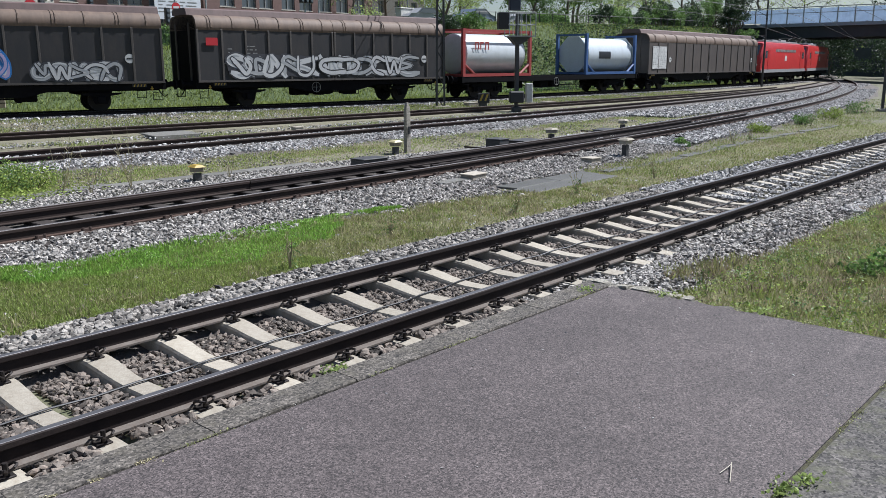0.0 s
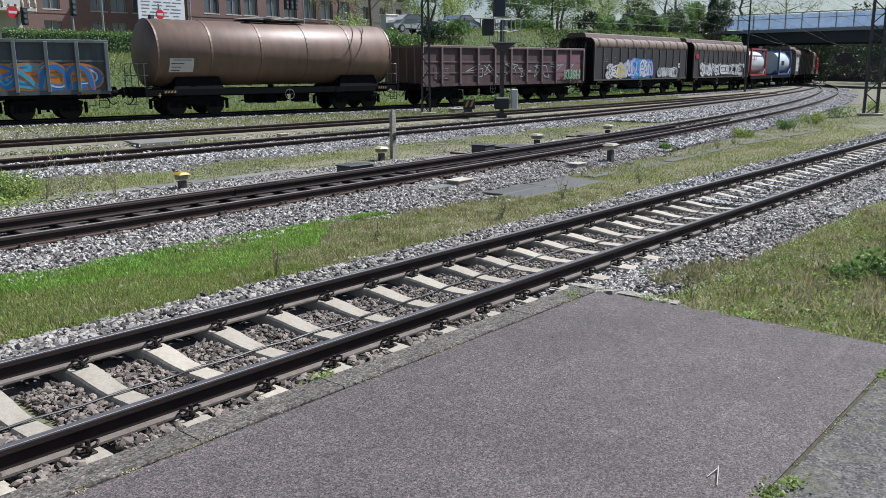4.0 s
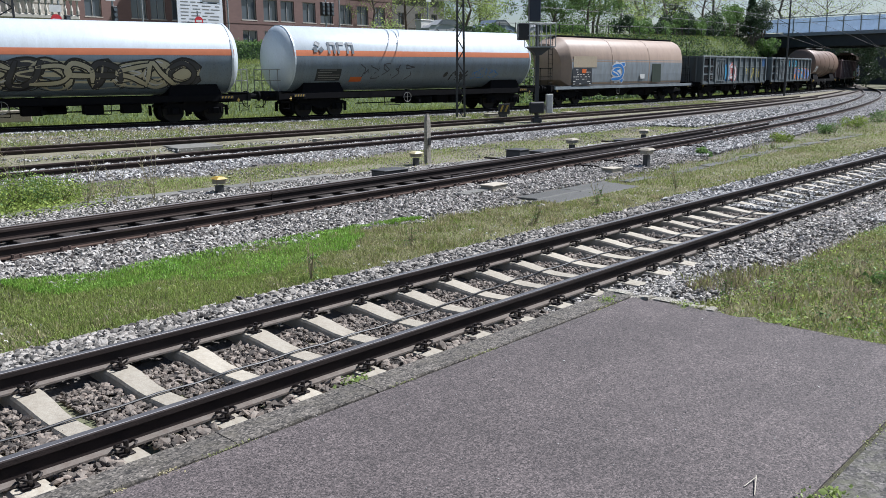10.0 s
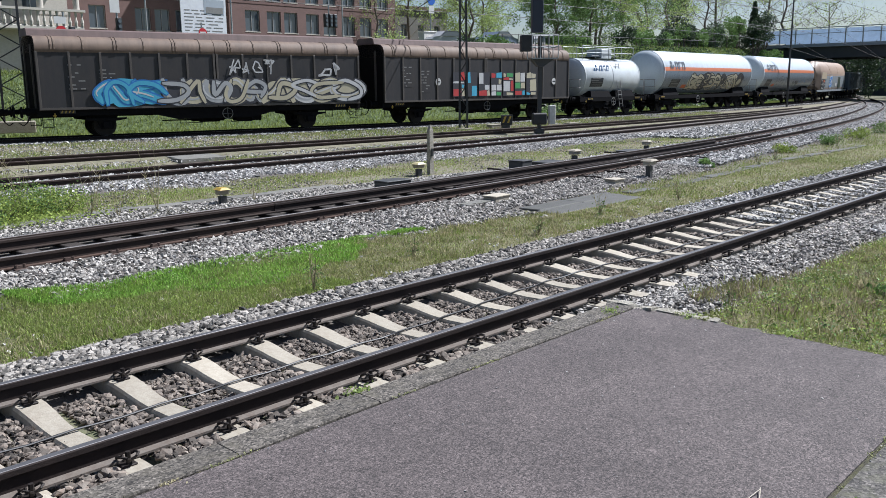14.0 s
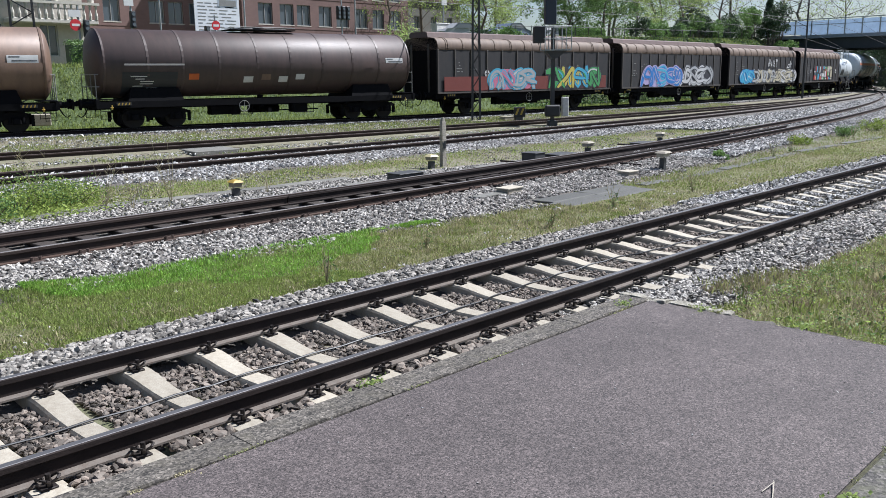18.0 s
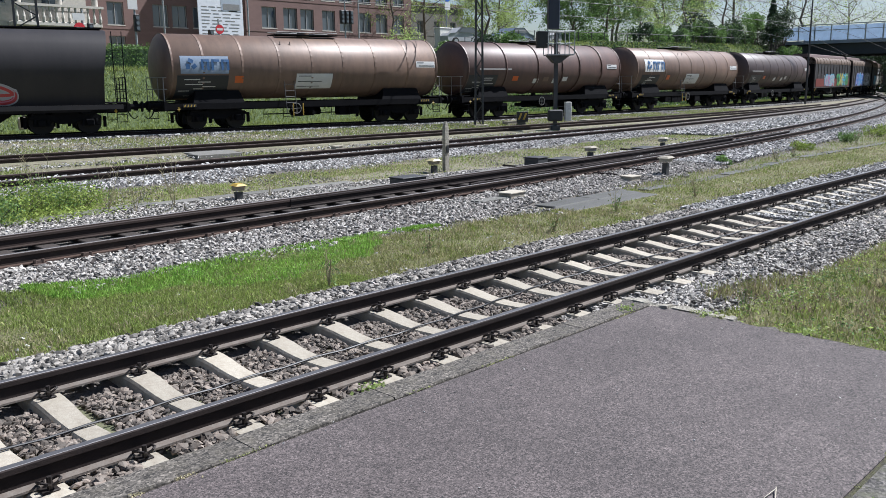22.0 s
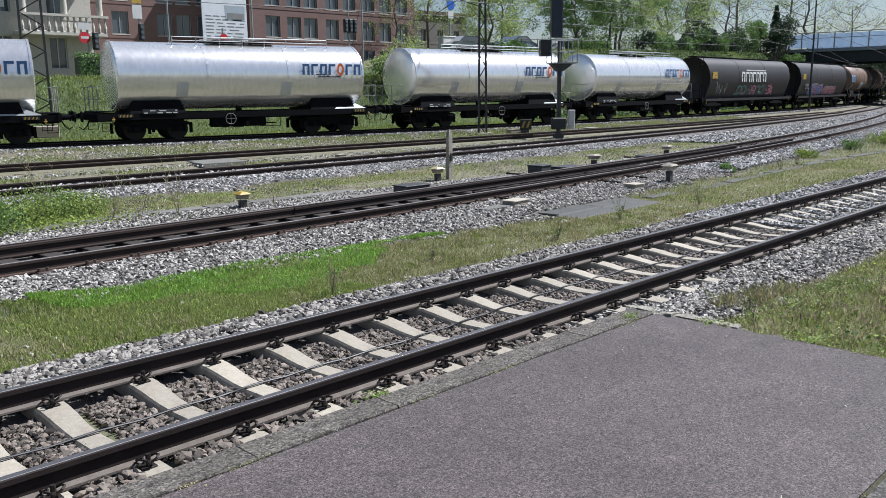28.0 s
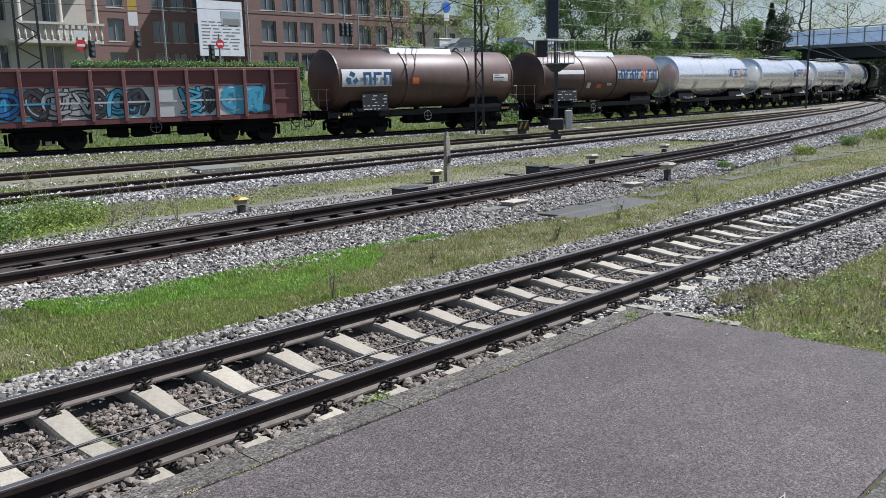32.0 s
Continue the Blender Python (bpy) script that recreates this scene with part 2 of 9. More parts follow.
M = {
    "asphalt": aggregate("asphalt", (0.072, 0.0588, 0.0565), 0.72, 140, 0.17, 0.8, None, 0.42),
    "asphalt_old": aggregate("asphalt_old", (0.062, 0.056, 0.051), 0.75, 85, 0.22, 0.85, (0.1, 0.1, 0.06), 0.1, 0.8),
    "kerb_pale": surf("kerb_pale", (0.44, 0.41, 0.35), (0.28, 0.25, 0.2), 9, 0.9, 0, 0.9, 50, dirt=(0.09, 0.08, 0.05), dirt_amount=0.8, distance=0.02),
    "kerb": aggregate("kerb_concrete", (0.086, 0.076, 0.065), 0.8, 90, 0.25, 0.88, (0.085, 0.075, 0.055), 0.1, 0.9),
    "concrete": surf("concrete", (0.45, 0.41, 0.335), (0.34, 0.3, 0.235), 7, 0.85, 0, 0.4, 80, dirt=(0.19, 0.15, 0.11), dirt_amount=0.6, rand=0.14),
    "concrete_dark": surf("concrete_dark", (0.2, 0.19, 0.175), (0.13, 0.125, 0.115), 3, 0.85, 0, 0.5, 60, dirt=(0.08, 0.085, 0.05), dirt_amount=0.6, rand=0.15),
    # Rusty rail sides, darkened for the shade under the head.
    "rail": surf("rail_steel_rust_shaded", (0.03, 0.022, 0.02), (0.018, 0.014, 0.013), 6, 0.8, 0.0, 0.3, 60, spec=0.2),
    # Both foot colours are paler than the web to paint in sunlight; rust is real.
    "rail_foot": surf("rail_foot_lit", (0.19, 0.168, 0.148), (0.11, 0.092, 0.08), 9, 0.85, 0.0, 0.3, 60, dirt=(0.09, 0.06, 0.045), dirt_amount=0.5, spec=0.2),
    "rail_foot_brown": surf("rail_foot_lit_rust", (0.085, 0.055, 0.043), (0.055, 0.037, 0.03), 9, 0.85, 0.0, 0.3, 60, spec=0.2),
    "rail_brown": surf("rail_steel_brown", (0.048, 0.034, 0.029), (0.03, 0.023, 0.02), 6, 0.8, 0.0, 0.3, 60, spec=0.2),
    "rail_worn": surf("rail_head_dull", (0.2, 0.185, 0.18), (0.15, 0.14, 0.135), 4, 0.6, 0.5, 0.1, 40),
    "slab": surf("sunken_slab", (0.1, 0.096, 0.09), (0.068, 0.065, 0.062), 3, 0.7, 0, 0.4, 60, dirt=(0.06, 0.065, 0.04), dirt_amount=0.7, rand=0.15),
    "grass_olive": surf("grass_olive_blades", (0.3, 0.33, 0.11), (0.42, 0.38, 0.2), 2.5, 0.6, 0, 0, 5, dirt=(0.16, 0.19, 0.06), dirt_amount=0.5, island=0.5, through_light=0.35),
    "parapet": surf("parapet_glass", (0.66, 0.76, 0.88), (0.5, 0.6, 0.72), 0.9, 0.35, 0, 0.03, 20, dirt=(0.4, 0.46, 0.52), dirt_amount=0.4, through_light=0.6),
    "rail_top": surf("rail_head_polished", (0.23, 0.22, 0.22), (0.17, 0.165, 0.165), 2, 0.48, 0.75, 0.05, 40, stretch=(0.3, 4, 4)),
    "rail_rust": surf("rail_head_rust", (0.1, 0.072, 0.06), (0.07, 0.05, 0.042), 6, 0.6, 0.3, 0.2, 60),
    "clip": surf("clip_steel", (0.028, 0.022, 0.02), (0.018, 0.015, 0.014), 12, 0.65, 0.2, 0.2, 80, spec=0.3),
    "wood_sleeper": surf("sleeper_wood", (0.085, 0.062, 0.048), (0.05, 0.038, 0.03), 5, 0.85, 0, 0.5, 40, stretch=(1, 6, 1), rand=0.2),
    # Bed colour is darkened to put shade into the gaps between stones.
    "ballast_bed": surf("ballast_bed", (0.15, 0.132, 0.115), (0.07, 0.062, 0.055), 16, 0.9, 0, 1.0, 30, dirt=(0.05, 0.043, 0.036), distance=0.03),
    # Used for far ballast: cooler and brighter, with distance haze in the colour.
    "stone": surf("ballast_stone", (0.4, 0.394, 0.382), (0.21, 0.206, 0.2), 9, 0.85, 0, 0.5, 60, dirt=(0.2, 0.14, 0.09), dirt_amount=0.3, island=0.8),
    "stone_near": surf("ballast_stone_pale", (0.365, 0.347, 0.32), (0.18, 0.17, 0.156), 9, 0.85, 0, 0.5, 60, dirt=(0.19, 0.13, 0.085), dirt_amount=0.3, island=0.85),
    "stone_mid": surf("ballast_stone_grey", (0.27, 0.254, 0.23), (0.135, 0.126, 0.112), 9, 0.85, 0, 0.5, 60, dirt=(0.17, 0.11, 0.075), dirt_amount=0.3, island=0.85),
    "stone_brown": surf("ballast_stone_brown", (0.19, 0.163, 0.137), (0.085, 0.074, 0.065), 9, 0.85, 0, 0.5, 60, dirt=(0.13, 0.07, 0.045), dirt_amount=0.35, island=0.8),
    "soil": surf("soil_and_grass", (0.19, 0.165, 0.115), (0.075, 0.1, 0.035), 0.55, 0.95, 0, 0.8, 22, dirt=(0.06, 0.085, 0.025), dirt_amount=0.6, distance=0.03),
    "gravel_dirt": surf("sandy_gravel", (0.235, 0.205, 0.15), (0.15, 0.145, 0.085), 1.6, 0.95, 0, 0.9, 26, dirt=(0.1, 0.115, 0.045), dirt_amount=0.6, distance=0.03),
    "grass": surf("grass_blades", (0.24, 0.31, 0.075), (0.34, 0.345, 0.13), 1.6, 0.6, 0, 0, 5, dirt=(0.13, 0.18, 0.04), dirt_amount=0.5, island=0.5, through_light=0.4),
    "grass_lush": surf("grass_lush_blades", (0.24, 0.44, 0.065), (0.34, 0.45, 0.1), 2.2, 0.55, 0, 0, 5, dirt=(0.1, 0.22, 0.03), dirt_amount=0.5, island=0.5, through_light=0.4),
    "grass_fresh": surf("grass_fresh_blades", (0.28, 0.38, 0.085), (0.38, 0.42, 0.13), 2.0, 0.6, 0, 0, 5, dirt=(0.15, 0.22, 0.045), dirt_amount=0.4, island=0.5, through_light=0.4),
    "grass_dead": surf("grass_dead_stalks", (0.33, 0.26, 0.18), (0.42, 0.34, 0.24), 2.5, 0.7, 0, 0, 5, island=0.6, through_light=0.2),
    "grass_dry": surf("grass_dry_blades", (0.46, 0.4, 0.25), (0.33, 0.31, 0.15), 1.5, 0.7, 0, 0, 5, island=0.5, through_light=0.35),
    "leaf": surf("leaf_green", (0.16, 0.265, 0.075), (0.1, 0.185, 0.052), 1.5, 0.5, 0, 0, 5, island=0.5, through_light=0.4),
    "leaf_spring": surf("leaf_spring", (0.37, 0.46, 0.15), (0.27, 0.37, 0.115), 0.5, 0.5, 0, 0, 5, island=0.45, through_light=0.5),
    "leaf_bramble": surf("bramble_leaf", (0.32, 0.4, 0.1), (0.18, 0.26, 0.06), 1.2, 0.75, 0, 0, 5, island=0.5, through_light=0.35, spec=0.15),
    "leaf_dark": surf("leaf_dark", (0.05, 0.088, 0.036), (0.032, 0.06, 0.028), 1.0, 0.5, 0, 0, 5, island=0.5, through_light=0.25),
    "turf": surf("short_turf", (0.19, 0.195, 0.075), (0.27, 0.225, 0.135), 1.8, 0.95, 0, 1.0, 45, dirt=(0.11, 0.1, 0.055), dirt_amount=0.6, distance=0.05),
    "bank": surf("overgrown_bank", (0.06, 0.09, 0.025), (0.035, 0.055, 0.016), 0.5, 0.95, 0, 0.9, 9, dirt=(0.09, 0.12, 0.035), dirt_amount=0.6, distance=0.05),
    "moss": surf("moss", (0.06, 0.056, 0.034), (0.028, 0.025, 0.019), 11, 0.95, 0, 0.9, 60, dirt=(0.13, 0.13, 0.04), dirt_amount=0.5, distance=0.02),
    "bark": surf("bark", (0.15, 0.125, 0.1), (0.09, 0.075, 0.06), 4, 0.9, 0, 0.8, 30, stretch=(3, 3, 0.6), distance=0.03),
    "white_paint": surf("white_paint", (0.68, 0.67, 0.62), (0.55, 0.54, 0.5), 3, 0.5, 0, 0.1, 60, dirt=(0.25, 0.22, 0.17), dirt_amount=0.35),
    "yellow_paint": surf("yellow_paint", (0.5, 0.33, 0.04), (0.38, 0.25, 0.035), 5, 0.5, 0, 0.1, 60, dirt=(0.18, 0.13, 0.05)),
    "grey_paint": surf("grey_paint", (0.26, 0.26, 0.25), (0.2, 0.2, 0.195), 4, 0.55, 0, 0.1, 60, dirt=(0.1, 0.085, 0.07)),
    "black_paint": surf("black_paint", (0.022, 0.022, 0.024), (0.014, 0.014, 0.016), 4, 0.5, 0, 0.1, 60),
    # Underframe and wheels: grime, darkened further to carry the shade under the wagons.
    "underframe": surf("underframe_shaded_grime", (0.009, 0.009, 0.0105), (0.005, 0.005, 0.006), 5, 0.88, 0.0, 0.3, 50, spec=0.08),
    "wheel": surf("wheel_steel", (0.018, 0.016, 0.015), (0.01, 0.009, 0.009), 6, 0.7, 0.1, 0.2, 50, spec=0.3),
    "mast": surf("mast_steel", (0.075, 0.075, 0.075), (0.045, 0.045, 0.047), 3, 0.6, 0.3, 0.2, 40),
    "galvanised": surf("galvanised_steel", (0.4, 0.42, 0.42), (0.3, 0.32, 0.32), 6, 0.5, 0.6, 0.1, 40),
    "brick_mortar": surf("brick_wall", (0.205, 0.128, 0.112), (0.15, 0.094, 0.084), 0.5, 0.9, 0, 0.3, 14, dirt=(0.1, 0.066, 0.06), dirt_amount=0.4, stretch=(1, 1, 2.5)),
    "stone_trim": surf("pale_stone", (0.58, 0.545, 0.475), (0.5, 0.47, 0.41), 2, 0.8, 0, 0.2, 40, dirt=(0.3, 0.27, 0.22)),
    "plaster": surf("pale_plaster", (0.74, 0.74, 0.71), (0.66, 0.66, 0.63), 1, 0.8, 0, 0.2, 40, dirt=(0.42, 0.41, 0.38)),
    "bridge": surf("bridge_steel", (0.05, 0.055, 0.065), (0.035, 0.038, 0.045), 1.2, 0.6, 0.2, 0.1, 20),
    "bridge_deck": surf("bridge_concrete", (0.3, 0.33, 0.37), (0.24, 0.265, 0.3), 1.2, 0.8, 0, 0.2, 20),
    "wall_dark": surf("retaining_wall", (0.075, 0.085, 0.1), (0.05, 0.058, 0.068), 0.6, 0.9, 0, 0.4, 12, dirt=(0.04, 0.06, 0.02)),
    "tyre": surf("rubber", (0.02, 0.02, 0.02), None, 8, 0.8, 0, 0.1, 60),
    "roof_tile": surf("roof_tile", (0.14, 0.09, 0.075), (0.1, 0.07, 0.06), 2, 0.8, 0, 0.4, 20),
}


def plain(name, color, rough=0.5, metal=0.0, **k):
    return surf(name, color, tuple(v * 0.82 for v in color), k.pop("scale", 2.5), rough, metal, k.pop("bump", 0.08), k.pop("fine", 40), **k)


def glass(name, tint=(0.05, 0.06, 0.07), rough=0.05):
    m = bpy.data.materials.new(name)
    m.use_nodes = True
    b = m.node_tree.nodes["Principled BSDF"]
    b.inputs["Base Color"].default_value = (*tint, 1)
    b.inputs["Roughness"].default_value = rough
    b.inputs["Specular IOR Level"].default_value = 0.8
    return m


M["pane"] = glass("window_pane", (0.07, 0.085, 0.1), 0.04)
M["pane_blue"] = glass("screen_glass", (0.5, 0.58, 0.66), 0.2)


# ---- mesh helpers ----
def box(bm, x0, x1, y0, y1, z0, z1, bevel=0.0):
    vs = [bm.verts.new((x, y, z)) for x in (x0, x1) for y in (y0, y1) for z in (z0, z1)]
    fs = [bm.faces.new([vs[i] for i in q]) for q in ((0, 1, 3, 2), (4, 6, 7, 5), (0, 4, 5, 1), (2, 3, 7, 6), (0, 2, 6, 4), (1, 5, 7, 3))]
    if bevel:
        es = {e for f in fs for e in f.edges}
        bmesh.ops.bevel(bm, geom=list(es), offset=bevel, segments=1, affect="EDGES")
    return bm


def boxes(*args, bevel=0.0):
    bm = bmesh.new()
    for a in args:
        box(bm, *a, bevel=bevel)
    return bm


def rod(bm, p, q, r, seg=8, r2=None):
    p, q = Vector(p), Vector(q)
    d = (q - p).normalized()
    a = d.orthogonal().normalized()
    b = d.cross(a)
    r2 = r if r2 is None else r2
    rings = []
    for c, rad in ((p, r), (q, r2)):
        rings.append([bm.verts.new(c + (a * math.cos(2 * math.pi * k / seg) + b * math.sin(2 * math.pi * k / seg)) * rad) for k in range(seg)])
    for k in range(seg):
        bm.faces.new((rings[0][k], rings[0][(k + 1) % seg], rings[1][(k + 1) % seg], rings[1][k]))
    bm.faces.new(list(reversed(rings[0])))
    bm.faces.new(rings[1])
    return bm


def rods(*args, seg=8):
    bm = bmesh.new()
    for p, q, r in args:
        rod(bm, p, q, r, seg)
    return bm


def loft(bm, rings, closed=True, caps=True):
    """Skin a list of rings (lists of 3D points of equal length)."""
    rows = [[bm.verts.new(p) for p in ring] for ring in rings]
    n = len(rows[0])
    for a, b in zip(rows, rows[1:]):
        for k in range(n if closed else n - 1):
            bm.faces.new((a[k], a[(k + 1) % n], b[(k + 1) % n], b[k]))
    if caps and closed:
        bm.faces.new(list(reversed(rows[0])))
        bm.faces.new(rows[-1])
    return bm


def prism(profile, x0, x1):
    """A profile of (y, z) pushed along x."""
    return loft(bmesh.new(), [[(x, y, z) for y, z in profile] for x in (x0, x1)])


def mesh_of(name, bm, mat, smooth=0.0):
    me = bpy.data.meshes.new(name)
    bmesh.ops.recalc_face_normals(bm, faces=bm.faces[:])
    bm.to_mesh(me)
    bm.free()
    me.materials.append(mat)
    if smooth:
        me.shade_smooth()
        me.set_sharp_from_angle(angle=radians(smooth))
    return me


def part(name, bm, mat, parent, label="", smooth=0.0, at=None):
    """One mesh object under a thing or a part; bm may be a finished mesh to share."""
    me = bm if isinstance(bm, bpy.types.Mesh) else mesh_of(name, bm, mat, smooth)
    ob = new(name, me)
    ob.parent = parent
    if at is not None:
        ob.matrix_basis = at
    return tagged(ob, label)


def thing(name, label, category, m=None, group="", kind="", bm=None, mat=None, smooth=0.0):
    ob = new(name, mesh_of(name, bm, mat, smooth) if bm else None)
    if m is not None:
        ob.matrix_basis = m
    return tagged(ob, label, category, group, kind)


def fast_mesh(name, co, faces, mat):
    """Large meshes straight from arrays: co (n, 3), faces (m, k)."""
    me = bpy.data.meshes.new(name)
    co, faces = np.asarray(co, np.float32), np.asarray(faces, np.int32)
    me.vertices.add(len(co))
    me.vertices.foreach_set("co", co.ravel())
    k = faces.shape[1]
    me.loops.add(faces.size)
    me.loops.foreach_set("vertex_index", faces.ravel())
    me.polygons.add(len(faces))
    me.polygons.foreach_set("loop_start", np.arange(0, faces.size, k, dtype=np.int32))
    me.update(calc_edges=True)
    me.shade_flat()
    me.materials.append(mat)
    return me


def strew(name, tv, tf, pos, size, mat, rng, tilt=math.pi, squash=(0.55, 1.15)):
    """Many small turned copies of a template in one mesh."""
    n = len(pos)
    tv = np.asarray(tv, float)
    a, b, c = rng.uniform(0, 2 * math.pi, n), rng.uniform(-tilt, tilt, n), rng.uniform(-tilt, tilt, n)
    v = tv[None] * (np.asarray(size).reshape(n, -1)[:, None, :]) * rng.uniform(*squash, (n, 1, 3))
    v = v * rng.uniform(0.72, 1.28, v.shape)
    y, z = v[..., 1] * np.cos(b)[:, None] - v[..., 2] * np.sin(b)[:, None], v[..., 1] * np.sin(b)[:, None] + v[..., 2] * np.cos(b)[:, None]
    x = v[..., 0] * np.cos(c)[:, None] + z * np.sin(c)[:, None]
    z = -v[..., 0] * np.sin(c)[:, None] + z * np.cos(c)[:, None]
    x, y = x * np.cos(a)[:, None] - y * np.sin(a)[:, None], x * np.sin(a)[:, None] + y * np.cos(a)[:, None]
    co = np.stack([x, y, z], -1) + np.asarray(pos)[:, None]
    f = np.asarray(tf)[None] + (np.arange(n) * len(tv))[:, None, None]
    return new(name, fast_mesh(name, co.reshape(-1, 3), f.reshape(-1, f.shape[-1]), mat))


ROCK_V = [(0, 0, 0.5), (0.55, 0.1, 0.25), (0.1, 0.5, 0.2), (-0.5, 0.2, 0.22), (-0.2, -0.5, 0.25), (0.4, -0.4, 0.1), (0.5, 0.3, -0.25), (-0.35, 0.4, -0.3), (-0.45, -0.35, -0.25), (0.2, -0.45, -0.35), (0.05, 0.05, -0.5)]
ROCK_V = [(1.25 * x, y, 0.72 * z) for x, y, z in ROCK_V]
ROCK_F = [(0, 1, 2), (0, 2, 3), (0, 3, 4), (0, 4, 5), (0, 5, 1), (1, 6, 2), (2, 6, 7), (2, 7, 3), (3, 7, 8), (3, 8, 4), (4, 8, 9), (4, 9, 5), (5, 9, 6), (5, 6, 1), (10, 7, 6), (10, 8, 7), (10, 9, 8), (10, 6, 9)]
CHIP_V = [(0, 0, 0.5), (0.5, 0, 0), (0, 0.5, 0), (-0.5, 0.1, 0), (0.05, -0.5, 0), (0, 0, -0.5)]
CHIP_V = [(1.25 * x, y, 0.75 * z) for x, y, z in CHIP_V]
CHIP_F = [(0, 1, 2), (0, 2, 3), (0, 3, 4), (0, 4, 1), (5, 2, 1), (5, 3, 2), (5, 4, 3), (5, 1, 4)]
BLADE_V = [(-0.5, 0, 0), (0.5, 0, 0), (0.3, 0.12, 0.6), (0.0, 0.35, 1.0)]
BLADE_F = [(0, 1, 2), (0, 2, 3)]
LEAF_V = [(0, -0.5, 0), (0.35, 0, 0.08), (0, 0.5, 0), (-0.35, 0, 0.08)]
LEAF_F = [(0, 1, 2), (0, 2, 3)]


# ---- the plan: track centre lines, y over x ----
def track_1(x):
    return 5.547 + 0.000245 * x * x


def track_2(x):
    return 11.9 + 0.0195 * x + 0.00155 * x * x


def track_3(x):
    return 20.9 + 0.00145 * max(x - 15, 0) ** 2


def track_4(x):
    return 25.65 + 0.0014 * (x - 42) ** 2


TX, TY, TK, T_LEFT, T_RIGHT, TK2 = 51.29, 31.46, 0.006235, -55.0, 5.09, 0.003615
RAIL_5 = 0.165  # the goods line lies a little higher


def train_path(s):
    """Point and heading on the line of the passing train, s metres along it."""
    a = min(max(s, T_LEFT), 0.0)
    x, y, th = TX + math.sin(TK * a) / TK, TY + (1 - math.cos(TK * a)) / TK, TK * a
    if s < T_LEFT:
        x, y = x + (s - T_LEFT) * math.cos(th), y + (s - T_LEFT) * math.sin(th)
    x += min(max(s, 0.0), T_RIGHT)
    e = min(max(s - T_RIGHT, 0.0), 170.0)
    if e:
        th = TK2 * e
        x, y = x + math.sin(th) / TK2, y + (1 - math.cos(th)) / TK2
        f = max(s - T_RIGHT - 170.0, 0.0)
        x, y = x + f * math.cos(th), y + f * math.sin(th)
    return x, y, th


TRAIN_LINE = np.array([train_path(s)[:2] for s in range(-700, 190, 2)])


def train_y(x):
    return float(np.interp(x, TRAIN_LINE[:, 0], TRAIN_LINE[:, 1]))


def step(a, b, v):
    t = min(max((v - a) / (b - a), 0), 1)
    return t * t * (3 - 2 * t)


STREET = 2.9


def street(x):
    """The street behind the line climbs towards the bridge."""
    return STREET + 2.2 * step(34, 54, x) + 0.02 * min(max(x - 54, 0), 56)


def ground_z(x, y):
    d = y - train_y(min(x, 150)) - (0.25 * max(x - 150, 0))
    return -0.28 + 0.16 * step(-5.5, -2.5, d) + (street(x) + 0.12) * step(5.0, 10.5, d)


def build_ground():
    xs = [-1500, -600, -250] + list(range(-120, 260, 6)) + [300, 420, 700, 1500]
    ds = [-1500, -300, -100, -60] + list(range(-40, 4, 4)) + [4.5, 5.5, 6.5, 7.5, 8.5, 9.5, 11, 14, 20, 40, 80, 200, 600, 1500]
    co, fa = [], []
    for x in xs:
        for d in ds:
            y = train_y(min(x, 150)) + 0.25 * max(x - 150, 0) + d
            z = ground_z(x, y)
            co.append((x, y, z + (0.05 * noise.noise((x * 0.3, y * 0.3, 0)) if abs(x) < 300 else 0)))
    n = len(ds)
    for i in range(len(xs) - 1):
        for j in range(n - 1):
            fa.append((i * n + j, (i + 1) * n + j, (i + 1) * n + j + 1, i * n + j + 1))
    g = new("ground", fast_mesh("ground", co, fa, M["soil"]))
    g.data.materials.append(M["bank"])
    slope = [1 if 1 < ds[f[0] % n] < 19 else 0 for f in fa]
    g.data.polygons.foreach_set("material_index", slope)
    g.data.shade_smooth()
    tagged(g, "dry soil with patchy grass between the tracks", "ground", kind="structure")


build_ground()


def strip(name, line, x0, x1, profile, mat, stepx=1.0, wobble=0.0, label="", category="ground", seed=1, taper=False):
    """A band along a centre line; profile: (offset across, z)."""
    xs = np.arange(x0, x1 + stepx * 0.5, stepx)
    co, fa, n = [], [], len(profile)
    for x in xs:
        k = (line(x + 0.5) - line(x - 0.5))
        l = math.hypot(1, k)
        for j, (o, z) in enumerate(profile):
            e = wobble * (noise.noise((x * 0.5, o * 3, seed)) + 0.6 * noise.noise((x * 1.7, o * 3, seed))) if wobble and j in (0, n - 1) else 0
            oo = o + e
            e = min(x - x0, x1 - x, 1.5) / 1.5 if taper else 1.0
            co.append((x - oo * k / l, line(x) + oo / l, z * e - 0.33 * (1 - e)))
    for i in range(len(xs) - 1):
        for j in range(n - 1):
            fa.append((i * n + j, (i + 1) * n + j, (i + 1) * n + j + 1, i * n + j + 1))
    ob = new(name, fast_mesh(name, co, fa, mat))
    return tagged(ob, label, category, kind="structure")


strip("ballast_bed_1", track_1, -6, 130, [(-2.3, -0.3), (-1.7, -0.24), (-0.7, -0.275), (0, -0.29), (0.7, -0.275), (1.45, -0.22), (1.95, -0.3)], M["ballast_bed"], 0.5, 0.25, "crushed stone ballast under the first track", "ballast", 3)
strip("ballast_bed_2", track_2, -6, 125, [(-2.7, -0.3), (-2.0, -0.2), (-0.9, -0.18), (-0.65, -0.23), (0.65, -0.23), (0.9, -0.19), (1.5, -0.19), (1.9, -0.3)], M["ballast_bed"], 0.5, 0.3, "crushed stone ballast under the second track", "ballast", 5)
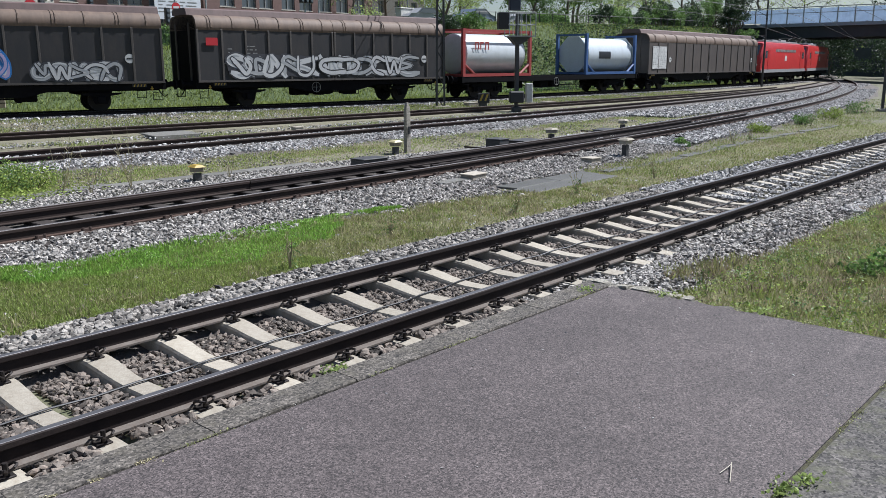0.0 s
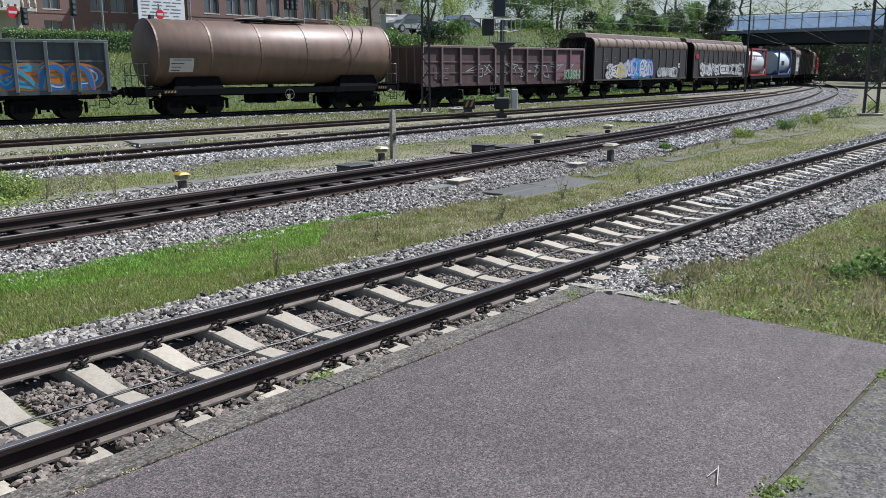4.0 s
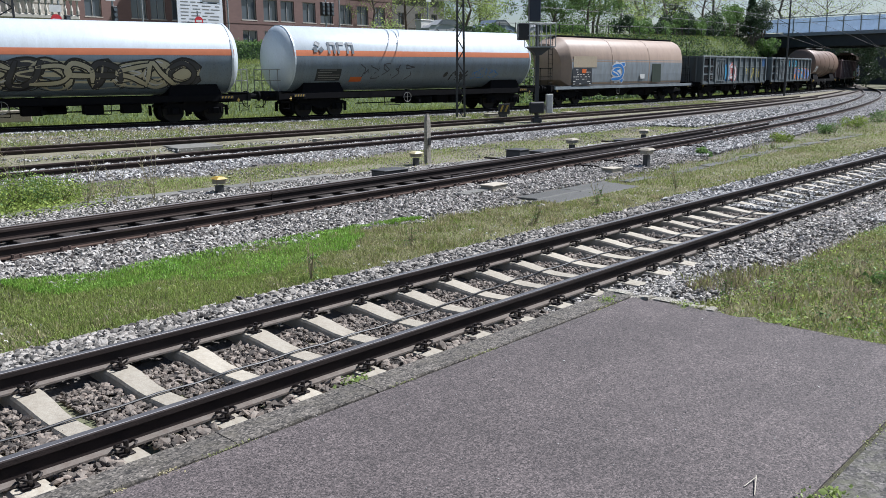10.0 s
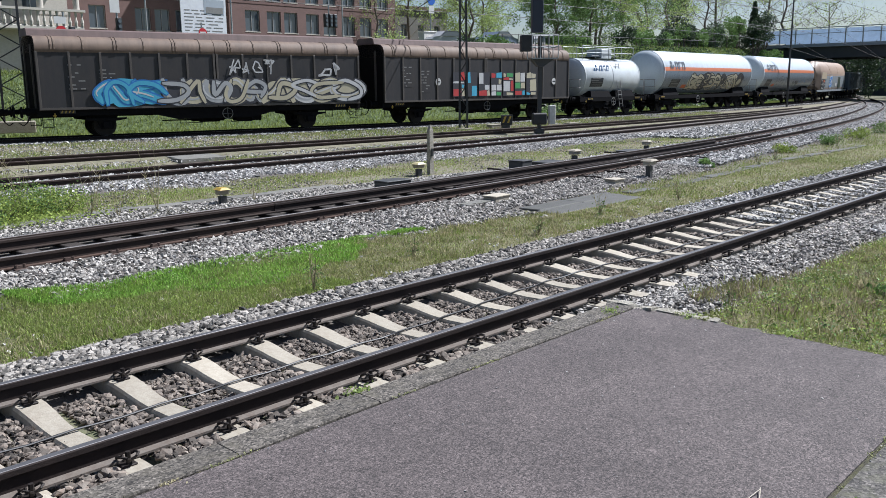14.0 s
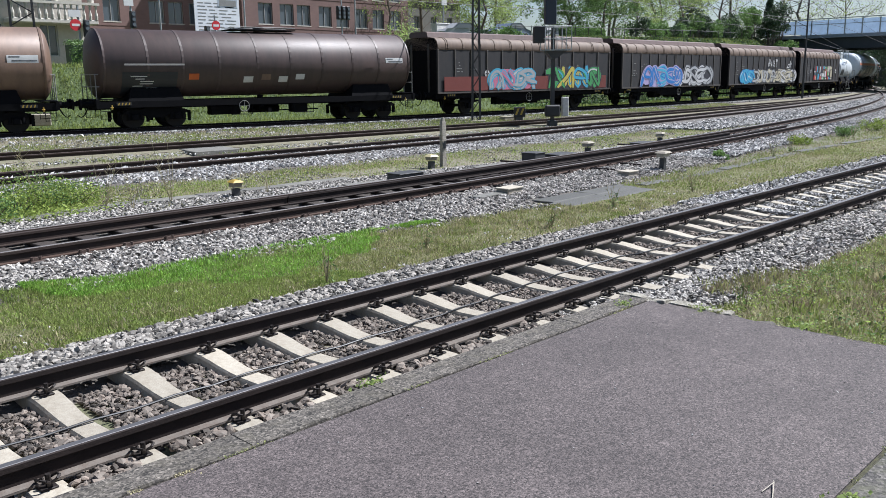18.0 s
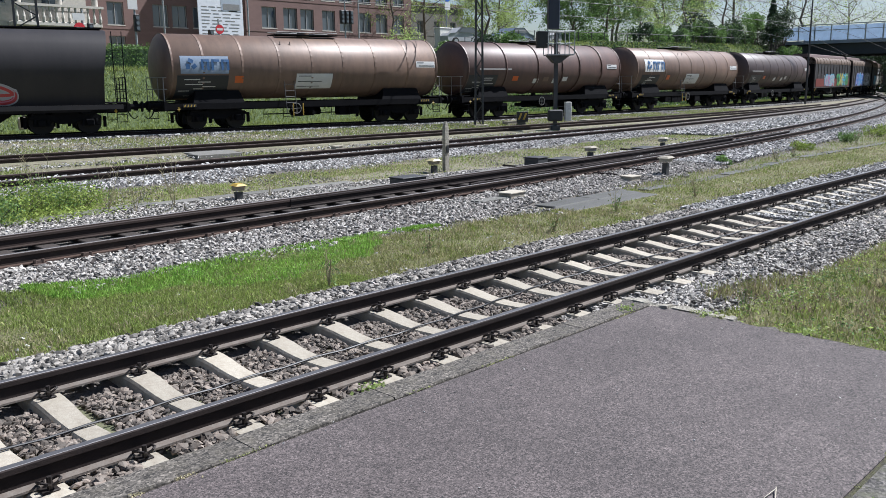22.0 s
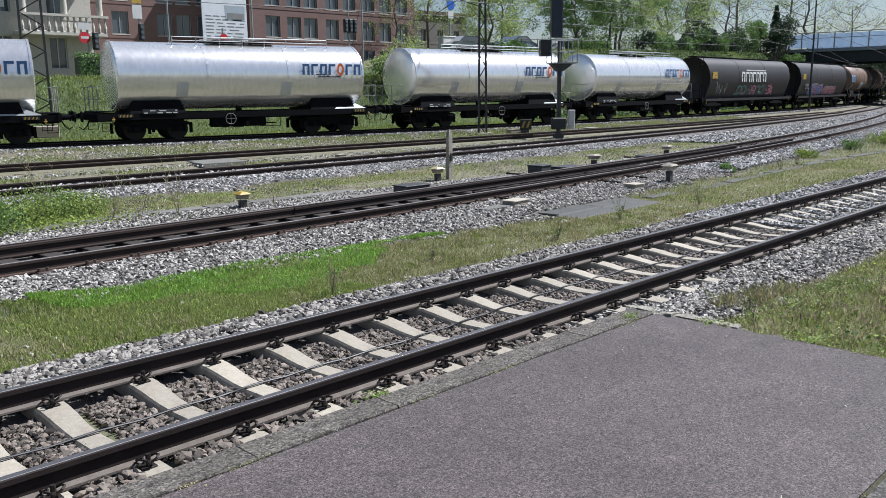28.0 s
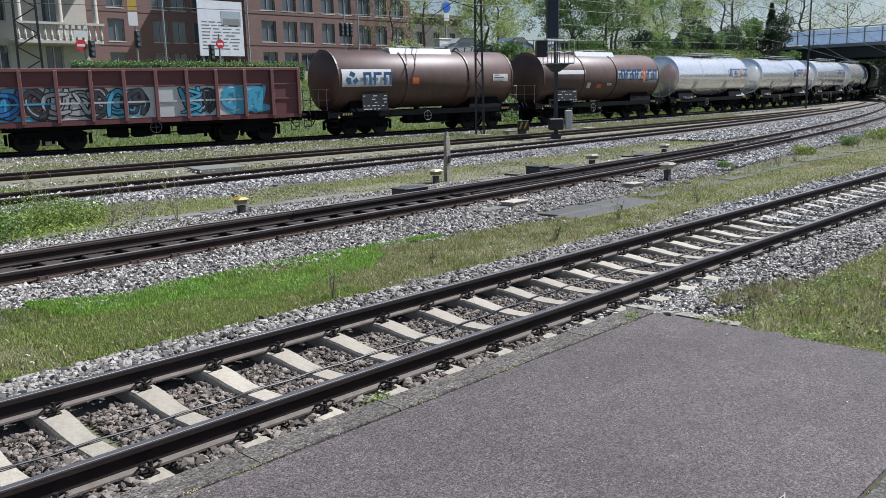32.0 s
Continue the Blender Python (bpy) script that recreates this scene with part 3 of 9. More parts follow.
strip("ballast_bed_3", track_3, -6, 125, [(-2.6, -0.31), (-1.9, -0.2), (-0.7, -0.13), (0.7, -0.13), (1.7, -0.16), (2.4, -0.29)], M["ballast_bed"], 1, 0.3, "crushed stone ballast under the third track", "ballast", 7)
strip("ballast_bed_4", track_4, -6, 78, [(-2.6, -0.29), (-0.7, -0.12), (0.7, -0.12), (1.9, -0.29)], M["gravel_dirt"], 1, 0.3, "sandy gravel between rusty rails", "gravel", 9)
strip("ballast_bed_5", train_y, -60, 150, [(-1.9, -0.16), (-1.3, -0.01), (0.7, -0.01), (1.9, -0.16)], M["ballast_bed"], 2, 0.2, "ballast under the goods line", "ballast", 11)
strip("dirt_path", train_y, -30, 112, [(-4.6, -0.262), (-3.8, -0.2), (-2.8, -0.1), (-1.7, -0.09)], M["gravel_dirt"], 2, 0.6, "bare sandy strip beside the goods line", "gravel", 13)
strip("dirt_strip", track_3, 8, 80, [(-6.0, -0.268), (-5.2, -0.25), (-4.2, -0.25), (-3.2, -0.268)], M["gravel_dirt"], 1, 0.7, "bare sandy ground between two tracks", "gravel", 17, True)

strip("turf_strip", track_1, 0, 60, [(1.8, -0.3), (2.3, -0.262), (3.3, -0.255), (4.2, -0.28)], M["turf"], 0.5, 0.4, "short patchy turf between two tracks", "grass", 19)
strip("turf_verge", track_1, 6.42, 60, [(-12, 0.02), (-6, 0.02), (-3.2, -0.01), (-2.3, -0.1), (-1.75, -0.3)], M["turf"], 0.5, 0.3, "rough turf beside the platform end", "grass", 23)
strip("turf_patch", track_2, -4, 20, [(2.2, -0.3), (3.0, -0.255), (5.0, -0.255), (6.2, -0.3)], M["turf"], 0.5, 0.4, "rough turf between two tracks", "grass", 29, True)

# ---- rails and sleepers ----
RAIL = [(-0.0625, -0.159), (0.0625, -0.159), (0.0625, -0.148), (0.012, -0.138), (0.009, -0.05), (0.036, -0.038), (0.036, -0.006), (0.028, 0.0), (-0.028, 0.0), (-0.036, -0.006), (-0.036, -0.038), (-0.009, -0.05), (-0.012, -0.138), (-0.0625, -0.148)]


def rail_mesh(name, line, offset, x0, x1, mat, profile, stepx):
    bm = bmesh.new()
    rings = []
    x = x0
    while x <= x1 + 1e-6:
        k = line(x + 0.5) - line(x - 0.5)
        l = math.hypot(1, k)
        rings.append([(x - (offset + o) * k / l, line(x) + (offset + o) / l, z) for o, z in profile])
        x += stepx
    loft(bm, rings)
    return mesh_of(name, bm, mat)


def lay_track(name, line, x0, x1, top, stepx, label, side=None):
    foot = M["rail_foot_brown"] if side else M["rail_foot"]
    t = thing(name, label, "railway track", kind="structure")
    for o in (-0.7525, 0.7525):
        r = part("rail", rail_mesh("rail", line, o, x0, x1, side or M["rail"], RAIL, stepx), None, t)
        # Paler skin over the foot: the sun on it is in the colour.
        part("rail_foot", rail_mesh("rail_foot", line, o, x0, x1, foot, [(0.064, -0.1605), (0.064, -0.1455), (0.0135, -0.1355), (-0.0135, -0.1355), (-0.064, -0.1455), (-0.064, -0.1605)], stepx), None, r)
        part("running_surface", rail_mesh("running_surface", line, o, x0, x1, top, [(-0.026, 0.0), (0.026, 0.0), (0.024, 0.003), (-0.024, 0.003)], stepx), None, r)
    return t


def concrete_sleeper():
    rings = []
    for y, h, w in ((-1.3, -0.19, 0.08), (-1.24, -0.174, 0.1), (-0.9, -0.168, 0.1), (-0.6, -0.172, 0.097), (-0.46, -0.186, 0.093), (-0.34, -0.204, 0.088), (-0.2, -0.22, 0.084), (0, -0.228, 0.082),
                    (0.2, -0.22, 0.084), (0.34, -0.204, 0.088), (0.46, -0.186, 0.093), (0.6, -0.172, 0.097), (0.9, -0.168, 0.1), (1.24, -0.174, 0.1), (1.3, -0.19, 0.08)):
        rings.append([(-0.15, y, -0.36), (0.15, y, -0.36), (w + 0.015, y, h - 0.02), (w, y, h), (-w, y, h), (-w - 0.015, y, h - 0.02)])
    return mesh_of("sleeper", loft(bmesh.new(), rings), M["concrete"])


def clip_mesh():
    """A sprung rail clip with its screw and guide plate."""
    bm = boxes((-0.05, 0.05, 0.0, 0.08, -0.172, -0.155), bevel=0.005)
    rod(bm, (0, 0.055, -0.15), (0, 0.055, -0.075), 0.016, 6)
    for s in (-1, 1):
        pts = [(0, 0.09, -0.12), (s * 0.03, 0.105, -0.098), (s * 0.055, 0.085, -0.09), (s * 0.06, 0.03, -0.1), (s * 0.04, -0.02, -0.132), (s * 0.015, 0.02, -0.11)]
        for a, b in zip(pts, pts[1:]):
            rod(bm, a, b, 0.0085, 5)
    return mesh_of("rail_clip", bm, M["clip"], 40)


def across(line, x, off=0.0):
    k = line(x + 0.5) - line(x - 0.5)
    a = math.atan(k)
    return Matrix.Translation((x - off * math.sin(a), line(x) + off * math.cos(a), 0)) @ Matrix.Rotation(a, 4, "Z")


SL0, SLP = 2.215, 0.6385  # first sleeper and pitch of the near track
near_track = lay_track("track_1", track_1, -6, 120, M["rail_top"], 2.0, "curving railway track on pale concrete sleepers")
sl_mesh, cl_mesh = concrete_sleeper(), clip_mesh()
for k in range(-12, 180):
    x = SL0 + SLP * k - (0.07 if k == 0 else 0)
    sl = part("sleeper", sl_mesh, None, near_track, at=across(track_1, x))
    if -5 < k < 34:
        for rail_y in (-0.7525, 0.7525):
            for s in (-1, 1):
                part("rail_clip", cl_mesh, None, sl, at=pose(0, rail_y + s * 0.064, 0, 0, 0, 0 if s > 0 else 180))

middle_track = lay_track("track_2", track_2, -6, 118, M["rail_worn"], 2.0, "railway track with a turnout on dark sleepers", M["rail_brown"])
wood = boxes((-0.13, 0.13, -1.3, 1.3, -0.33, -0.172), bevel=0.01)
wood_mesh = mesh_of("sleeper", wood, surf("sleeper_wood_oily", (0.045, 0.034, 0.028), (0.026, 0.021, 0.018), 5, 0.85, 0, 0.5, 40, stretch=(1, 6, 1), rand=0.25))
plate_bm = boxes((-0.09, 0.09, -0.18, 0.18, -0.17, -0.152), bevel=0.004)
for s in (-1, 1):
    for q in (-1, 1):
        rod(plate_bm, (q * 0.05, s * 0.12, -0.15), (q * 0.05, s * 0.12, -0.1), 0.02, 6)
    box(plate_bm, -0.06, 0.06, s * 0.1 - 0.03, s * 0.1 + 0.03, -0.152, -0.115)
plate_mesh = mesh_of("baseplate", plate_bm, surf("baseplate_rust", (0.085, 0.055, 0.043), (0.05, 0.036, 0.03), 6, 0.7, 0.1, 0.2, 60))
for k in range(-6, 90):
    x = 2.0 + 0.63 * k
    sl = part("sleeper", wood_mesh, None, middle_track, at=across(track_2, x))
    if x < 34:
        for o in (-0.7525, 0.7525):
            part("baseplate", plate_mesh, None, sl, at=pose(0, o, 0))

third_track = lay_track("track_3", track_3, -6, 112, M["rail_rust"], 2.0, "rusty railway track curving away", M["rail_brown"])
fourth_track = lay_track("track_4", track_4, -6, 76, M["rail_rust"], 2.0, "disused rusty railway track in gravel", M["rail_brown"])
goods_track = lay_track("track_5", train_y, -60, 148, M["rail_top"], 2.0, "goods line on which the train runs")
goods_track.matrix_basis = pose(0, 0, RAIL_5)
for t, line, x0, x1 in ((third_track, track_3, 3, 110), (fourth_track, track_4, 3, 74), (goods_track, train_y, 5, 140)):
    bm = bmesh.new()
    x = x0
    while x < x1:
        m = across(line, x)
        b2 = boxes((-0.13, 0.13, -1.3, 1.3, -0.3, -0.165))
        bmesh.ops.transform(b2, matrix=m, verts=b2.verts[:])
        me = bpy.data.meshes.new("tmp")
        b2.to_mesh(me)
        b2.free()
        bm.from_mesh(me)
        bpy.data.meshes.remove(me)
        x += 0.65
    tagged(part("sleeper_row", bm, M["wood_sleeper"], t), kind="stuff")

# ---- platform ----
PZ = 0.2
platform = thing("platform", "low grey asphalt platform with a concrete kerb", "platform", kind="structure")
part("asphalt_surface", boxes((-9, 6.22, 1.175, 3.572, -0.35, PZ)), M["asphalt"], platform, "smooth grey asphalt")
part("old_asphalt", boxes((-9, 6.22, -7, 1.15, -0.35, PZ - 0.004)), M["asphalt_old"], platform, "cracked older asphalt")
part("joint_soil", boxes((-9, 6.22, 1.15, 1.175, -0.35, PZ - 0.01)), M["moss"], platform, "mossy joint")
part("kerb_joint", boxes((-9, 6.22, 3.573, 3.599, -0.35, PZ - 0.022)), M["moss"], platform, "mossy kerb joint")
kerb_bm = bmesh.new()
kerb_rings = []
for q in range(11):
    u = [noise.noise((q * 0.9, j, 2.0)) * 0.009 for j in range(4)]
    kerb_rings.append([(q * 0.0998, 3.6, -0.4), (q * 0.0998, 3.83 + u[0], -0.4), (q * 0.0998, 3.83 + u[0], PZ - 0.018 + u[1]), (q * 0.0998, 3.812 + u[2], PZ + 0.004 + u[3] * 0.3), (q * 0.0998, 3.61, PZ + 0.004 + u[3] * 0.2), (q * 0.0998, 3.6 + abs(u[1]), PZ - 0.006)])
loft(kerb_bm, kerb_rings)
kerb_mesh = mesh_of("kerb_stone", kerb_bm, M["kerb"])
for k in range(15):
    part("kerb_stone", kerb_mesh, None, platform, at=pose(-8.75 + k, 0, random.uniform(-0.003, 0.003), 0, 0, random.uniform(-0.12, 0.12)))
for k, (y0, y1, x, t) in enumerate(((3.42, 3.86, 6.25, 0.014), (2.86, 3.43, 6.28, 0.006), (2.3, 2.86, 6.3, -0.03), (1.5, 2.2, 6.3, -0.045))):
    bm = bmesh.new()
    ys = np.linspace(y0, y1, 15)
    rings = []
    for q, yy in enumerate(ys):
        e = 0.055 * noise.noise((yy * 6, k, 1.0)) + 0.025 * noise.noise((yy * 31, k, 1.0))
        d = 0.05 * noise.noise((yy * 5, k, 5.0)) + 0.025 * noise.noise((yy * 27, k, 5.0))
        rings.append([(-0.05 + d, yy, -0.4), (0.08 + d, yy, -0.4), (0.07 + e, yy, PZ + t - 0.03), (0.05 + e, yy, PZ + t + d * 0.5), (-0.035 - e, yy, PZ + t + e * 0.5), (-0.05 + d, yy, PZ + t - 0.02)])
    loft(bm, rings)
    part("end_kerb_stone", bm, M["kerb_pale"] if k < 2 else M["kerb"], platform, "broken pale kerb strip", at=pose(x, 0, 0, 0, 0, 0))
part("end_soil", boxes((6.2, 6.36, -7, 2.2, -0.4, PZ - 0.03), bevel=0.02), M["moss"], platform, "soil along the broken platform edge")


# ---- the goods train: shared running gear ----
def wheelset_mesh():
    bm = bmesh.new()
    for s in (-1, 1):
        prof = [(0.0, 0.46), (0.1, 0.46), (0.125, 0.488), (0.14, 0.488), (0.14, 0.36), (0.1, 0.34), (0.09, 0.15), (0.16, 0.12)]
        seg = 24
        rings = [[(r * math.cos(2 * math.pi * k / seg), s * (0.68 + 0.1 - d), r * math.sin(2 * math.pi * k / seg)) for k in range(seg)] for d, r in [(0.0, 0.33), (0.0, 0.4), *prof]]
        loft(bm, rings)
        rod(bm, (0, s * 0.78, 0), (0, s * 1.0, 0), 0.09, 10)
    rod(bm, (0, -0.7, 0), (0, 0.7, 0), 0.08, 10)
    return mesh_of("wheelset", bm, M["wheel"], 35)


def bogie_mesh():
    bm = bmesh.new()
    for s in (-1, 1):
        y0, y1 = s * 0.95 - 0.06, s * 0.95 + 0.06
        prof = [(-1.35, 0.62), (-1.25, 0.78), (-0.55, 0.8), (-0.35, 0.92), (0.35, 0.92), (0.55, 0.8), (1.25, 0.78), (1.35, 0.62), (1.1, 0.56), (0.55, 0.55), (0.3, 0.42), (-0.3, 0.42), (-0.55, 0.55), (-1.1, 0.56)]
        loft(bm, [[(x, y, z) for x, z in prof] for y in (y0, y1)])
        for x in (-0.9, 0.9):
            box(bm, x - 0.16, x + 0.16, s * 1.0 - 0.1, s * 1.0 + 0.1, 0.34, 0.6, bevel=0.03)
            rod(bm, (x, s * 1.08, 0.46), (x, s * 1.14, 0.46), 0.12, 10)
            for q in (-0.24, 0.24):
                rod(bm, (x + q, s * 0.98, 0.38), (x + q, s * 0.98, 0.62), 0.075, 8)
            box(bm, x - 0.34, x + 0.34, s * 0.98 - 0.07, s * 0.98 + 0.07, 0.34, 0.38)
        for x in (-1.5, -0.3, 0.3, 1.5):
            box(bm, x - 0.06, x + 0.06, s * 0.75 - 0.05, s * 0.75 + 0.05, 0.25, 0.7)
    box(bm, -0.35, 0.35, -0.95, 0.95, 0.6, 0.88)
    for x in (-1.3, 1.3):
        box(bm, x - 0.06, x + 0.06, -0.95, 0.95, 0.6, 0.74)
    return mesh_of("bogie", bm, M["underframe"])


WHEELS, BOGIE = wheelset_mesh(), bogie_mesh()


def guard_meshes():
    """Axle guard plate, axle box and leaf spring of one wheel of a two-axle wagon."""
    plate = [(-0.52, 0.95), (-0.25, 0.3), (-0.15, 0.3), (-0.12, 0.72), (0.12, 0.72), (0.15, 0.3), (0.25, 0.3), (0.52, 0.95)]
    guard = loft(bmesh.new(), [[(x, y, z) for x, z in plate] for y in (-0.015, 0.015)])
    axle_box = boxes((-0.17, 0.17, -0.1, 0.1, 0.32, 0.62), bevel=0.03)
    leaves = [(-0.82, 0.76), (-0.82, 0.7), (-0.6, 0.66), (-0.4, 0.63), (-0.2, 0.6), (0.2, 0.6), (0.4, 0.63), (0.6, 0.66), (0.82, 0.7), (0.82, 0.76)]
    spring = loft(bmesh.new(), [[(x, y, z) for x, z in leaves] for y in (-0.05, 0.05)])
    return [(n, mesh_of(n, bm, M["underframe"])) for n, bm in (("axle_guard", guard), ("axle_box", axle_box), ("leaf_spring", spring))]


GUARD = guard_meshes()


def buffer_mesh():
    bm = rod(bmesh.new(), (0, 0, 0), (0.3, 0, 0), 0.12, 10)
    rod(bm, (0.25, 0, 0), (0.5, 0, 0), 0.09, 10)
    rod(bm, (0.5, 0, 0), (0.56, 0, 0), 0.22, 14)
    return mesh_of("buffer", bm, M["underframe"], 35)


BUFFER = buffer_mesh()


def hook_mesh():
    return mesh_of("coupling", boxes((0, 0.6, -0.05, 0.05, 0.96, 1.1), bevel=0.02), M["underframe"])


def hose_mesh():
    """A sagging brake hose."""
    pts = [(0.05, 0.35, 1.0), (0.16, 0.35, 0.82), (0.26, 0.34, 0.62), (0.4, 0.31, 0.5), (0.55, 0.28, 0.62)]
    return mesh_of("brake_hose", loft(bmesh.new(), [[(x + 0.03 * math.cos(a), y + 0.03 * math.sin(a), z) for a in np.linspace(0, 2 * math.pi, 7)[:-1]] for x, y, z in pts]), M["underframe"])


HOOK, HOSE = hook_mesh(), hose_mesh()


def steps_mesh():
    bm = bmesh.new()
    for x in (-0.2, 0.2):
        rod(bm, (x, 0, 1.1), (x, -0.05, 0.42), 0.014, 5)
    for z in (0.45, 0.75):
        box(bm, -0.2, 0.2, -0.12, 0.02, z - 0.012, z + 0.012)
    return mesh_of("shunter_step", bm, M["underframe"])


STEPS = steps_mesh()


def running_gear(w, L, pivot=None, wheels=2, sill=None, sill_mat=None, low=0.82):
    """Underframe, bogies, buffers, couplings and steps of a wagon of length L over buffers."""
    h = L / 2 - 0.62
    pivot = pivot or L / 2 - 3.1
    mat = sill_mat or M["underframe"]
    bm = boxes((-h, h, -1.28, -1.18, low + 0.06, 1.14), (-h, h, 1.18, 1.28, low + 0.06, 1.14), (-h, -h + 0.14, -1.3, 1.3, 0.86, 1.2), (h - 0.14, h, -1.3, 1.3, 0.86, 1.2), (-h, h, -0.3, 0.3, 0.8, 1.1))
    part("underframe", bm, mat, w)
    for s in (-1, 1):
        if wheels == 2:
            b = part("bogie", BOGIE, None, w, at=pose(s * pivot, 0, 0))
            for x in (-0.9, 0.9):
                part("wheelset", WHEELS, None, b, at=pose(x, 0, 0.46))
        else:
            part("wheelset", WHEELS, None, w, at=pose(s * pivot, 0, 0.46))
            for y in (-1.02, 1.02):
                for n_, me in GUARD:
                    part(n_, me, None, w, at=pose(s * pivot, y + (0.03 if y > 0 else -0.03) * (n_ != "axle_guard"), 0))
        for y in (-0.875, 0.875):
            part("buffer", BUFFER, None, w, at=pose(s * h, y, 1.05, 0, 0, 0 if s > 0 else 180))
        part("coupling", HOOK, None, w, at=pose(s * h, 0, 0, 0, 0, 0 if s > 0 else 180))
        part("brake_hose", HOSE, None, w, at=pose(s * h, 0, 0, 0, 0, 0 if s > 0 else 180))
        for y in (-1.22, 1.22):
            part("shunter_step", STEPS, None, w, at=pose(s * (h - 0.35), y, 0, 0, 0, 0 if y < 0 else 180))
    return h


def under_gear(w, rng, span):
    """Brake gear, tanks and tool boxes slung below the frame."""
    bm = bmesh.new()
    for k in range(4):
        x = rng.uniform(-span, span)
        box(bm, x - 0.4, x + 0.4, -0.9, -0.4, 0.45, 0.85, bevel=0.04)
    rod(bm, (-span, -0.2, 0.55), (span, -0.2, 0.55), 0.03, 6)
    rod(bm, (-0.6, 0.3, 0.62), (0.9, 0.3, 0.62), 0.18, 12)
    for x in (-span * 0.55, span * 0.55):
        for z in (0.45,):
            rod(bm, (x - 0.5, -1.2, z), (x + 0.5, -1.2, z), 0.016, 5)
            rod(bm, (x - 0.5, -1.2, z), (x - 0.5, -1.2, 1.0), 0.016, 5)
            rod(bm, (x + 0.5, -1.2, z), (x + 0.5, -1.2, 1.0), 0.016, 5)
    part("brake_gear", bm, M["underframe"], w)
    hw = bmesh.new()
    xh = rng.uniform(-span * 0.7, span * 0.7)
    for k in range(12):
        a, b = 2 * math.pi * k / 12, 2 * math.pi * (k + 1) / 12
        rod(hw, (xh + 0.24 * math.cos(a), -1.3, 0.82 + 0.24 * math.sin(a)), (xh + 0.24 * math.cos(b), -1.3, 0.82 + 0.24 * math.sin(b)), 0.014, 5)
        if k % 3 == 0:
            rod(hw, (xh, -1.3, 0.82), (xh + 0.24 * math.cos(a), -1.3, 0.82 + 0.24 * math.sin(a)), 0.01, 4)
    part("handbrake_wheel", hw, M["grey_paint"], w)


def sign(w, name, x0, x1, z0, z1, y, mat, label="", bars=0, bar_mat=None, t=0.012):
    """A flat plate on the platform side, with bars in the place of small writing."""
    p = part(name, boxes((x0, x1, y - t, y, z0, z1)), mat, w, label)
    if bars:
        bm = bmesh.new()
        rr = random.Random(int(x0 * 100) + bars)
        n = max(2, int((z1 - z0) / 0.14))
        for k in range(n):
            z = z1 - (k + 0.7) * (z1 - z0) / n
            a = x0 + 0.06
            while a < x1 - 0.12:
                e = min(a + rr.uniform(0.06, 0.3), x1 - 0.05)
                if rr.random() < 0.6:
                    box(bm, a, e, y - t - 0.004, y - t, z - 0.022, z + 0.022)
                a = e + rr.uniform(0.05, 0.2)
        part("lettering", bm, bar_mat or M["white_paint"], p)
    return p


def tail_plates(w, h):
    """Small striped warning plates and a lashing ring near both ends of the sill."""
    for s in (-1, 1):
        x = s * (h - 1.1)
        p = part("warning_plate", boxes((x - 0.3, x + 0.3, -1.315, -1.285, 0.98, 1.1)), M["black_paint"], w, "black plate with yellow stripes")
        for k in range(4):
            a = x - 0.26 + k * 0.14
            part("stripe", loft(bmesh.new(), [[(a, y, 0.99), (a + 0.05, y, 0.99), (a + 0.09, y, 1.09), (a + 0.04, y, 1.09)] for y in (-1.322, -1.316)]), M["yellow_paint"], p)
        part("lashing_ring", rods(((x + s * 0.5, -1.33, 1.0), (x + s * 0.5, -1.33, 0.82), 0.025), ((x + s * 0.5 - 0.06, -1.33, 0.9), (x + s * 0.5 + 0.06, -1.33, 0.9), 0.025), seg=6), M["yellow_paint"], w, "small yellow ring")


PAINT = {}


def paint(name, c, rough=0.5):
    if name not in PAINT:
        PAINT[name] = plain("spray_" + name, c, rough)
    return PAINT[name]


SPRAY = {
    "white": (0.62, 0.62, 0.62), "blue": (0.03, 0.2, 0.55), "cyan": (0.08, 0.42, 0.62), "purple": (0.2, 0.12, 0.42), "lilac": (0.45, 0.38, 0.6), "green": (0.08, 0.35, 0.12), "yellow": (0.6, 0.5, 0.1),
    "orange": (0.65, 0.22, 0.04), "red": (0.5, 0.05, 0.05), "pink": (0.6, 0.2, 0.3), "black": (0.02, 0.02, 0.022), "silver": (0.42, 0.43, 0.44), "dark": (0.05, 0.05, 0.06), "cream": (0.55, 0.5, 0.36), "teal": (0.1, 0.24, 0.22),
}


SKELETONS = [
    [(0.85, 0.8), (0.5, 0.96), (0.15, 0.75), (0.5, 0.5), (0.85, 0.25), (0.5, 0.04), (0.12, 0.2)],
    [(0.88, 0.75), (0.5, 0.95), (0.14, 0.6), (0.2, 0.2), (0.55, 0.04), (0.9, 0.25)],
    [(0.12, 0.04), (0.16, 0.6), (0.45, 0.93), (0.78, 0.7), (0.86, 0.04)],
    [(0.2, 0.45), (0.82, 0.52), (0.6, 0.93), (0.18, 0.7), (0.2, 0.25), (0.55, 0.04), (0.9, 0.2)],
    [(0.06, 0.92), (0.28, 0.1), (0.5, 0.75), (0.72, 0.1), (0.95, 0.96)],
    [(0.22, 0.96), (0.16, 0.4), (0.4, 0.05), (0.78, 0.2), (0.85, 0.95)],
    [(0.12, 0.06), (0.42, 0.95), (0.62, 0.5), (0.9, 0.05)],
    [(0.1, 0.9), (0.6, 0.96), (0.85, 0.7), (0.35, 0.5), (0.9, 0.3), (0.6, 0.04), (0.1, 0.1)],
]


